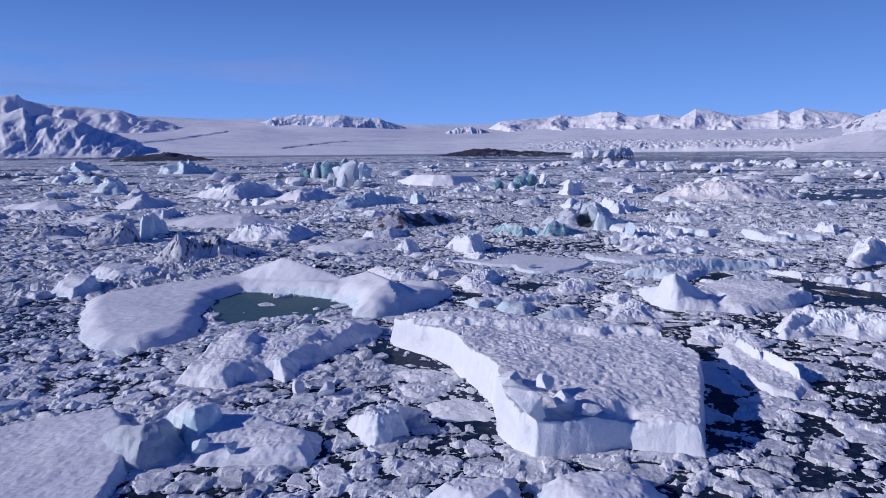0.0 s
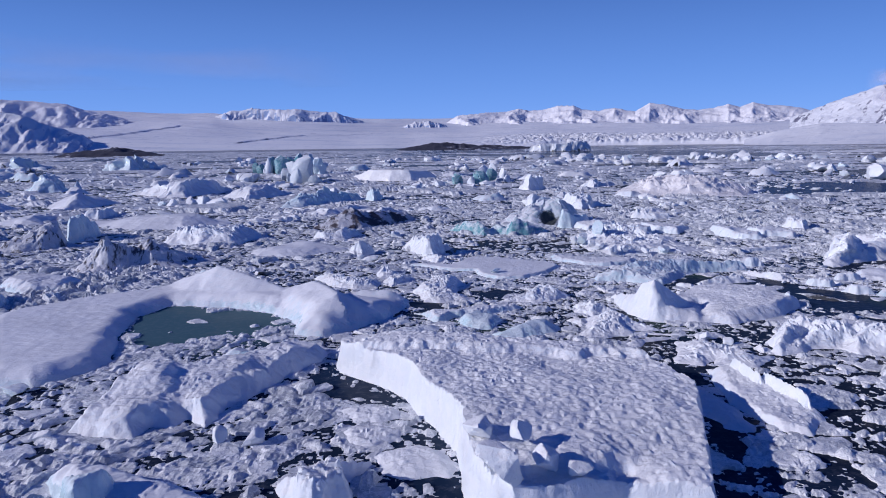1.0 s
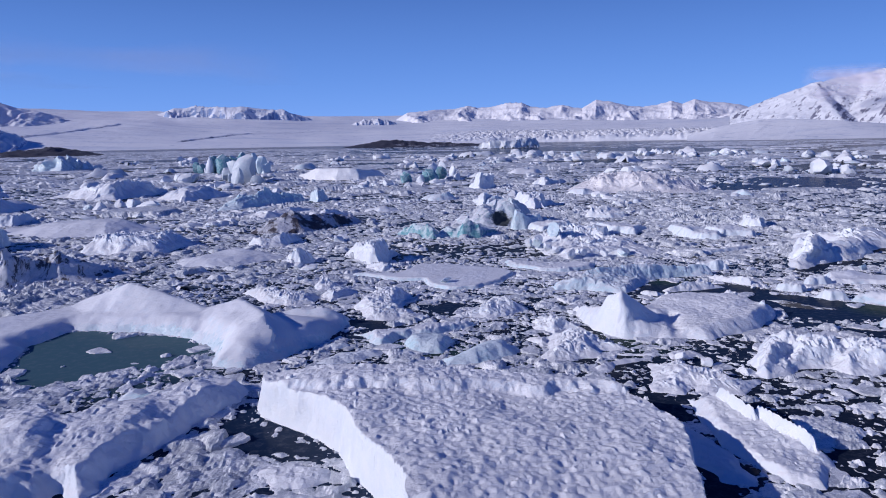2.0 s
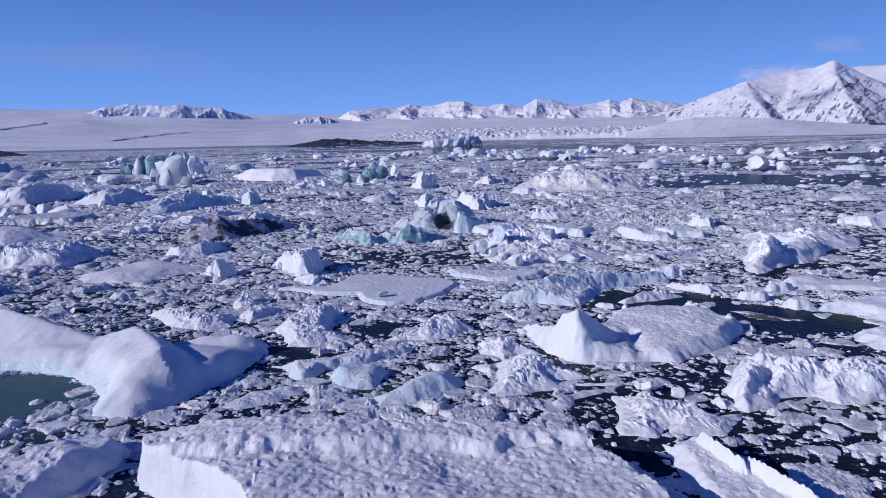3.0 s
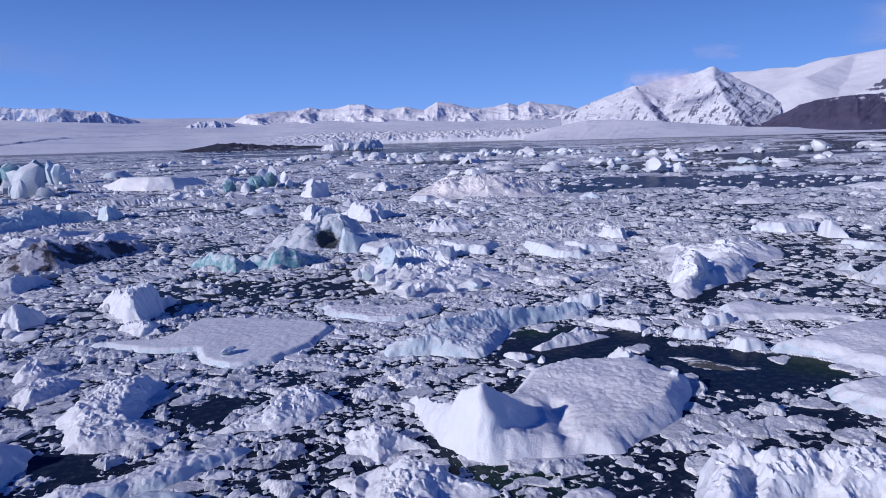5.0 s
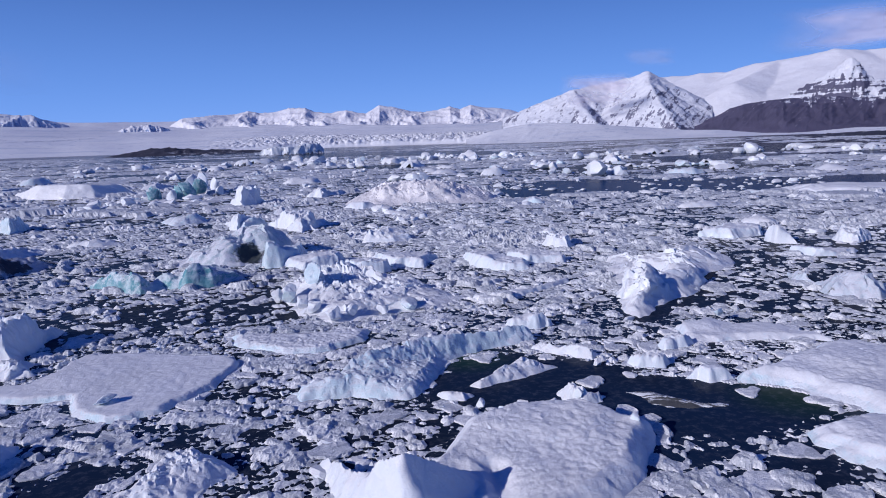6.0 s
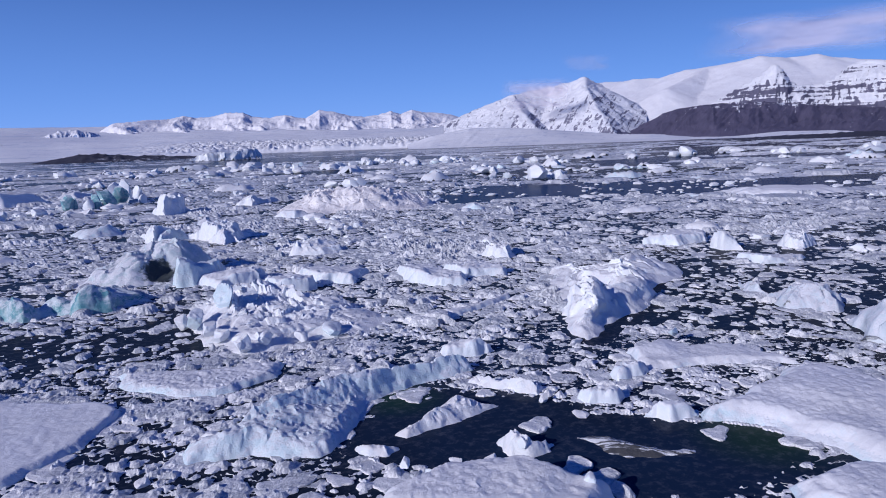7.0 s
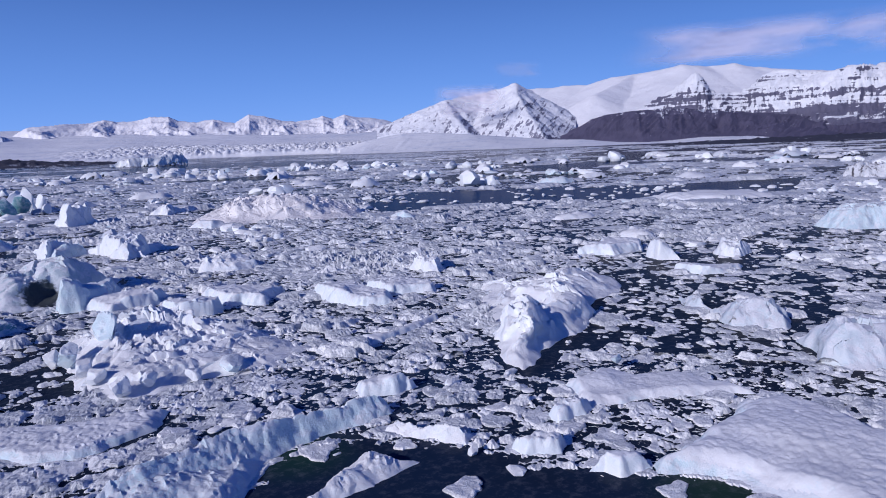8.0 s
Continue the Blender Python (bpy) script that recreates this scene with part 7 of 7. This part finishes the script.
# size of the cells, share of them that is ice, least and greatest height, gap, lean, how far out they are drawn
FAR_PACK = ((24.0, 0.30, 0.12, 0.75, 0.90, 0.004, 9e9), (9.0, 0.24, 0.10, 1.00, 0.40, 0.012, 9e9), (4.0, 0.32, 0.08, 0.85, 0.25, 0.04, 9e9), (1.7, 0.42, 0.05, 0.45, 0.12, 0.10, 420.0),
            (0.75, 0.56, 0.03, 0.22, 0.05, 0.16, 210.0), (0.36, 0.55, 0.02, 0.11, 0.025, 0.2, 105.0))
NEAR_PACK = ((2.3, 0.14, 0.05, 0.22, 0.14, 0.05, 9e9), (1.15, 0.34, 0.04, 0.26, 0.09, 0.10, 9e9), (0.62, 0.44, 0.03, 0.22, 0.06, 0.16, 9e9),
             (0.34, 0.50, 0.02, 0.12, 0.035, 0.22, 9e9), (0.19, 0.40, 0.012, 0.06, 0.02, 0.25, 44.0))


def pack_height(x, y, d, openness, levels, heaped=1.0):
    """Jammed floes, plates and rubble, in metres over the water; below zero where water shows."""
    zero = 0 * x
    wob = 0.30 * fbm(x * 0.9, y * 0.9, zero, 3, 201)
    wab = 0.30 * fbm(x * 0.9, y * 0.9, zero, 3, 207)
    rag = fbm(x * 2.3, y * 2.3, zero, 3, 211)
    high = np.full(x.shape, -0.3)
    for size, share, lo, hi, gap, lean, until in levels:
        on = d < until
        if not on.any():
            continue
        bend = min(1.0, size) * 1.5
        (r1, r2, r3, r4), edge, ox, oy = cells((x[on] + wob[on] * bend) / size, (y[on] + wab[on] * bend) / size, int(size * 100))
        rim = edge * size - gap + 0.10 * size ** 0.6 * rag[on]
        h = lo + (hi - lo) * r2 ** (3.5 if size > 3 else 2.2) + lean * size * ((r3 - 0.5) * 2 * ox + (r4 - 0.5) * 2 * oy)
        h = np.maximum(h, 0.03) * (0.25 + 0.75 * ramp(rim, 0.0, 0.08 + 0.10 * size ** 0.7))
        near_cut = ramp(d[on], 70, 150) if size > 3 else 1.0
        if size > 20:
            near_cut = ramp(d[on], 160, 300)
        there = (r1 < share * near_cut * (1 - 1.1 * openness[on])) & (rim > 0)
        high[on] = np.where(there, np.maximum(high[on], h), high[on])
    # drifts of rubble pushed up between the floes
    heap = heaped * ramp(fbm(x / 11, y / 8, zero, 4, 231) - 0.6 * openness, 0.14, 0.55)
    block = 0.75 * shards((x + wob) / 0.9, (y + wab) / 0.9, 233) + 0.4 * shards((x - wab) / 0.42, (y + wob) / 0.42, 235) - 0.42
    high = np.maximum(high, np.where(heap > 0.02, heap * block, -0.3))
    return high + np.where(high > 0.02, 0.06 * rag + 0.055 * fbm(x * 5, y * 5, zero, 2, 241, True), 0)


MID = (13.0, 30.0)


def from_mid(p):
    return np.hypot(p[:, 0] - MID[0], p[:, 1] - MID[1])


def pack_ice():
    """The jammed pack beyond the nearest water, as one crumbled sheet with gaps."""
    rows = [39.0]
    while rows[-1] < 1400:
        rows.append(rows[-1] + min(2.0 if rows[-1] < 600 else 4.5, max(0.14, rows[-1] ** 2 * 5.5e-5)))
    az = np.radians(np.arange(-82, 76, 0.152))
    A, R = np.meshgrid(az, np.array(rows), indexing="ij")
    x, y = (MID[0] + R * np.sin(A)).ravel(), (MID[1] + R * np.cos(A)).ravel()
    use = in_view(np.stack([x, y], 1)) & (y > 12)
    p = np.stack([x[use], y[use]], 1)
    d = reach(p)
    loose = 0
    for poly, share in [(q, 0.9) for q in POOLS] + [(q, 1.0) for q in LEADS]:
        loose = np.maximum(loose, share * ramp(inside_gap(p[:, 0], p[:, 1], poly), -0.5, 0.6))
    turn = np.degrees(np.arctan2(p[:, 0] - 8, p[:, 1] - 18))
    # long streaks of open water far out, broader towards the cliffs
    streak = fbm(p[:, 0] / 70 + p[:, 1] / 50, p[:, 1] / 26 - p[:, 0] / 60, 0 * d, 4, 261)
    clear = ramp(d, 330, 620) * ramp(turn, -9, 3) * (1 - 0.8 * ramp(turn, 15, 30))
    far_open = ramp(d, 95, 300) * ramp(streak + 0.12 * ramp(turn, 5, 45) + 0.42 * clear, 0.04, 0.22)
    patchy = 0.55 * ramp(fbm(p[:, 0] / 17, p[:, 1] / 12, 0 * d, 4, 90), 0.0, 0.5) * (1 - ramp(d, 120, 260))
    z = pack_height(p[:, 0], p[:, 1], d, np.clip(np.maximum(np.maximum(loose, far_open), patchy), 0, 1), FAR_PACK)
    mask = Raster(-360, 8, 560, 680, 0.25)
    for poly in TAKEN:
        mask.outline(poly, -0.25)
    z = np.where(mask.taken(p), -0.3, z)
    Z = np.full(x.shape, -1.0)
    Z[use] = np.maximum(z, -0.3)
    m = len(rows)
    i = (np.arange(len(az) - 1)[:, None] * m + np.arange(m - 1)[None]).ravel()
    F = np.stack([i, i + 1, i + m + 1, i + m], 1)
    zf = Z[F]
    F = F[(zf > 0.005).any(1) & (zf > -0.5).all(1)]
    used = np.unique(F)
    back = np.zeros(len(x), np.int64)
    back[used] = np.arange(len(used))
    lift = np.maximum(Z[used], -0.06)
    ob = new("pack_ice", mesh_of("pack_ice", np.stack([x[used], y[used], lift], 1), back[F][:, ::-1], BRASH, False))
    ob.data.materials.append(PACK)
    ob.data.polygons.foreach_set("material_index", (R.ravel()[F[:, 0]] > 130).astype(np.int32))
    tagged(ob, "jammed pack of broken white floes and rubble with dark gaps", "pack ice", kind="stuff")


def ice_sheet(X, Y, Z, label):
    """A crumbled sheet of broken ice over a grid, open where it lies under water."""
    n, m = X.shape
    i = (np.arange(n - 1)[:, None] * m + np.arange(m - 1)[None]).ravel()
    F = np.stack([i, i + m, i + m + 1, i + 1], 1)
    zf = Z[F]
    F = F[(zf > 0.005).any(1) & (zf > -0.5).all(1)]
    used = np.unique(F)
    back = np.zeros(n * m, np.int64)
    back[used] = np.arange(len(used))
    ob = new("brash_ice", mesh_of("brash_ice", np.stack([X.ravel()[used], Y.ravel()[used], np.maximum(Z[used], -0.06)], 1), back[F], BRASH, False))
    tagged(ob, label, "brash ice", kind="stuff")


def near_ice(taken, beside):
    """The broken ice on the nearest water: plates, lumps and crushed chips between the pans, coarser round about and behind."""
    X, Y = np.meshgrid(np.arange(-38, 52, 0.086), np.arange(11, 72, 0.086), indexing="ij")
    p = np.stack([X.ravel(), Y.ravel()], 1)
    use = (from_mid(p) < 39.6) & (np.abs(p[:, 0] - 4) < 14 + 0.75 * (p[:, 1] - 6))
    q = p[use]
    loose = 0.30 * ramp(fbm(q[:, 0] / 7, q[:, 1] / 5, 0 * q[:, 0], 3, 93), 0.0, 0.5)
    for poly in POOLS:
        loose = np.maximum(loose, 0.93 * ramp(inside_gap(q[:, 0], q[:, 1], poly), -0.5, 0.6))
    loose = np.maximum(loose, 0.38 * ramp(q[:, 0], 9, 15) * (1 - ramp(q[:, 1], 44, 52)))
    z = pack_height(q[:, 0], q[:, 1], reach(q), loose, NEAR_PACK, 0.5)
    z = np.where(taken.taken(q), -0.3, np.where(beside.taken(q), np.minimum(z, 0.05), z))
    Z = np.full(len(p), -1.0)
    Z[use] = np.maximum(z, -0.3)
    ice_sheet(X, Y, Z, "countless broken plates and crushed chips of drifting ice")

    X, Y = np.meshgrid(np.arange(-72, 80, 0.24), np.arange(-50, 74, 0.24), indexing="ij")
    p = np.stack([X.ravel(), Y.ravel()], 1)
    inner = (p[:, 1] > 11) & (from_mid(p) < 39.4) & (np.abs(p[:, 0] - 4) < 13.8 + 0.75 * (p[:, 1] - 6))
    beyond = (from_mid(p) > 39.2) & in_view(p) & (p[:, 1] > 12.2)
    rim = np.hypot(p[:, 0] - 8, p[:, 1] - 16)
    use = ~inner & ~beyond & (rim < 66)
    q = p[use]
    thin = ramp(rim[use] + 16 * fbm(q[:, 0] / 14, q[:, 1] / 14, 0 * q[:, 0], 4, 97), 38, 60)
    z = pack_height(q[:, 0], q[:, 1], reach(q), np.maximum(thin, 0.25 * ramp(fbm(q[:, 0] / 7, q[:, 1] / 5, 0 * q[:, 0], 3, 93), 0.0, 0.5)), NEAR_PACK[:3], 0.3)
    Z = np.full(len(p), -1.0)
    Z[use] = np.maximum(np.where(taken.taken(q), -0.3, z), -0.3)
    ice_sheet(X, Y, Z, "broken plates of ice thinning out over the open water")


def brash():
    rng = np.random.RandomState(7)
    near, far, beside = Raster(-75, -30, 115, 130, 0.1), Raster(-350, 60, 560, 640, 0.35), Raster(-45, 5, 60, 80, 0.1)
    for poly in TAKEN:
        near.outline(poly, -0.12)
        beside.outline(poly, 0.3)
        far.outline(poly, 0.2)
    ice, bare = near.grid.copy(), far.grid.copy()
    # pans: the larger plates of the broken sheet
    def keep(p):
        return (from_mid(p) < 40.5) & in_view(p) & (thickness(p) + rng.uniform(-0.45, 0.45, len(p)) < 0.02) & ~near.taken(p)
    c, a, r = fracture(-75, -30, 115, 130, 1.25, rng, keep, 13, 0.12)
    rim = near.taken(c[:, None] + 0.8 * np.stack([r * np.cos(a), r * np.sin(a)], 2)).mean(1)
    c, a, r = c[rim < 0.35], a[rim < 0.35], r[rim < 0.35]
    mean = r.mean(1)
    tall = mean * 0.03 + 0.035 + 0.09 * rng.uniform(size=len(c)) ** 2
    order = np.argsort(reach(c) - 14 * mean + 1000 * ((c[:, 1] < 14) | (np.abs(c[:, 0] - 4) > 8 + 0.7 * (c[:, 1] - 6))))[:300]
    pans = [(c[k], a[k], r[k], tall[k]) for k in order]
    near.stamp(c[order], mean[order] * 0.55)
    near_ice(near, beside)
    # growlers: larger lumps strewn through the pack
    shapes = [lump_shape(900 + k, 9, 2) for k in range(10)]
    V, F, count = [], [], 0
    for number, lo, hi, a, b in ((900, 12, 70, 0.16, 0.6), (900, 50, 170, 0.3, 1.5), (260, 95, 260, 0.5, 1.6)):
        p = np.stack([rng.uniform(-250, 480, number * 40), rng.uniform(15 if lo > 20 else -26, 640, number * 40)], 1)
        d = reach(p)
        p = p[(d > lo) & (d < hi) & in_view(p) & (fbm(p[:, 0] / 20, p[:, 1] / 14, 0 * p[:, 0], 3, 66) > -0.1)]
        raster = near if hi < 100 else far
        for q in p[:number]:
            i, j = int((q[0] - raster.x0) / raster.cell), int((q[1] - raster.y0) / raster.cell)
            if 0 <= i < raster.grid.shape[0] and 0 <= j < raster.grid.shape[1] and (ice if raster is near else bare)[i, j]:
                continue
            v, f = shapes[rng.randint(10)]
            s = a + (b - a) * rng.uniform() ** 2.5
            turn = rng.uniform(0, 6.28)
            x, y = v[:, 0] * math.cos(turn) - v[:, 1] * math.sin(turn), v[:, 0] * math.sin(turn) + v[:, 1] * math.cos(turn)
            sx, sy, sz = s * rng.uniform(0.8, 1.4), s * rng.uniform(0.6, 1.1), s * rng.uniform(0.22, 0.55)
            V.append(np.stack([q[0] + x * sx, q[1] + y * sy, v[:, 2] * sz + sz * 0.2], 1))
            F.append(f + count)
            count += len(v)
    ob = new("ice_lumps", mesh_of("ice_lumps", np.concatenate(V), np.concatenate(F), FIRN, False))
    tagged(ob, "white angular lumps of ice strewn through the pack", "ice lumps", kind="stuff")
    return pans


PANS = brash()
pack_ice()


def ice_pan(c, a, r, h, seed):
    """One drifting pan: angular ragged rim, rough top with a crumbled edge."""
    fine = np.linspace(0, 2 * np.pi, 36, endpoint=False)
    order = np.argsort(a % (2 * np.pi))
    aa, rr = (a % (2 * np.pi))[order], r[order]
    rim = np.interp(fine, np.concatenate([aa - 2 * np.pi, aa, aa + 2 * np.pi]), np.tile(rr, 3))
    rim = rim * (1 + 0.2 * fbm(np.cos(fine) * 3, np.sin(fine) * 3, 0 * fine + seed, 3, seed))
    rings = ((1.02, -0.08, 0.0), (0.985, 0.6, 0.5), (0.9, 1.0, 0.7), (0.7, 1.0, 0.5), (0.45, 1.05, 0.5), (0.2, 1.05, 0.4))
    V = []
    for q, lift, wild in rings:
        X, Y = rim * q * np.cos(fine), rim * q * np.sin(fine)
        rough = fbm(X * 3 + c[0], Y * 3 + c[1], 0 * X + seed, 4, 17, True) - 0.2
        V.append(np.stack([X, Y, h * (lift + wild * rough) if wild else np.full(36, -0.08)], 1))
    V.append(np.array([[0, 0, h * 1.1]]))
    i, j, f = np.arange(36), (np.arange(36) + 1) % 36, []
    for k in range(len(rings) - 1):
        f += [np.stack([k * 36 + i, k * 36 + j, (k + 1) * 36 + j], 1), np.stack([k * 36 + i, (k + 1) * 36 + j, (k + 1) * 36 + i], 1)]
    f.append(np.stack([(len(rings) - 1) * 36 + i, (len(rings) - 1) * 36 + j, np.full(36, len(rings) * 36)], 1))
    ob = new("ice_pan", mesh_of("ice_pan", np.concatenate(V), np.concatenate(f), BRASH, False))
    ob.location = (float(c[0]), float(c[1]), 0)
    return tagged(ob, "rough grey-white ice pan among brash ice", "ice pan", "drifting ice pans")


for k, (c, a, r, h) in enumerate(PANS):
    ice_pan(c, a, r, float(h), k + 500)


# ---- clouds ----
def cloud_material():
    m, nt, _ = material("cloud_vapour")
    a, clear, veil, lit, glow = (nt.nodes.new("ShaderNode" + k) for k in ("Attribute", "BsdfTransparent", "MixShader", "BsdfDiffuse", "BsdfTranslucent"))
    a.attribute_name = "vapour"
    lit.inputs[0].default_value = glow.inputs[0].default_value = (0.92, 0.84, 0.90, 1)
    body = nt.nodes.new("ShaderNodeMixShader")
    for end, start in ((body.inputs[1], lit.outputs[0]), (body.inputs[2], glow.outputs[0]), (veil.inputs[0], a.outputs["Fac"]),
                       (veil.inputs[1], clear.outputs[0]), (veil.inputs[2], body.outputs[0]), (nt.nodes["Material Output"].inputs["Surface"], veil.outputs[0])):
        nt.links.new(start, end)
    return m


CLOUD = cloud_material()


def cloud(az0, az1, el0, el1, r, thick, seed, label, stretch=1.0, level=0.0):
    """A wisp of vapour on the sky: a curved lumpy sheet, thin at its rim."""
    n, m = 90, 44
    u, v = np.meshgrid(np.linspace(0, 1, n), np.linspace(0, 1, m), indexing="ij")
    a, e = np.radians(az0 + (az1 - az0) * u), np.radians(el0 + (el1 - el0) * v)
    body = fbm(u * (az1 - az0) / (4.0 * stretch ** 2), v * (el1 - el0) / 1.6 + 0.5 * u, 0 * u + seed, 4, seed)
    rr = r + 60 * body
    if level:
        rr = level / np.tan(e) + 20 * body
    x, y, z = rr * np.sin(a), rr * np.cos(a), rr * np.tan(e) + 10.3
    rim = np.clip(np.minimum(u, 1 - u) * 5, 0, 1) * np.clip(np.minimum(v * 1.4, 1 - v) * 3.0, 0, 1)
    dens = np.clip((body + 0.42) * 1.6, 0, 1) * rim ** 1.3 * thick
    i = (np.arange(n - 1)[:, None] * m + np.arange(m - 1)[None]).ravel()
    me = mesh_of("cloud", np.stack([x.ravel(), y.ravel(), z.ravel()], 1), np.stack([i, i + m, i + m + 1, i + 1], 1), CLOUD)
    d = me.attributes.new("vapour", 'FLOAT', 'POINT')
    d.data.foreach_set("value", dens.astype(np.float32).ravel())
    return tagged(new("cloud", me), label, "cloud")


cloud(48.0, 74, 5.3, 8.6, 4700, 0.75, 3, "soft pinkish cloud over the cliff mountain")
cloud(38.5, 42.5, 5.2, 6.6, 4700, 0.3, 8, "faint small puff of cloud")
cloud(33.5, 39.5, 2.2, 4.9, 2450, 0.8, 5, "thin veil of cloud on a snowy summit")
cloud(-44, -4, 3.6, 8.2, 4800, 0.2, 12, "long faint streak of high cloud", 1.6, 420.0)
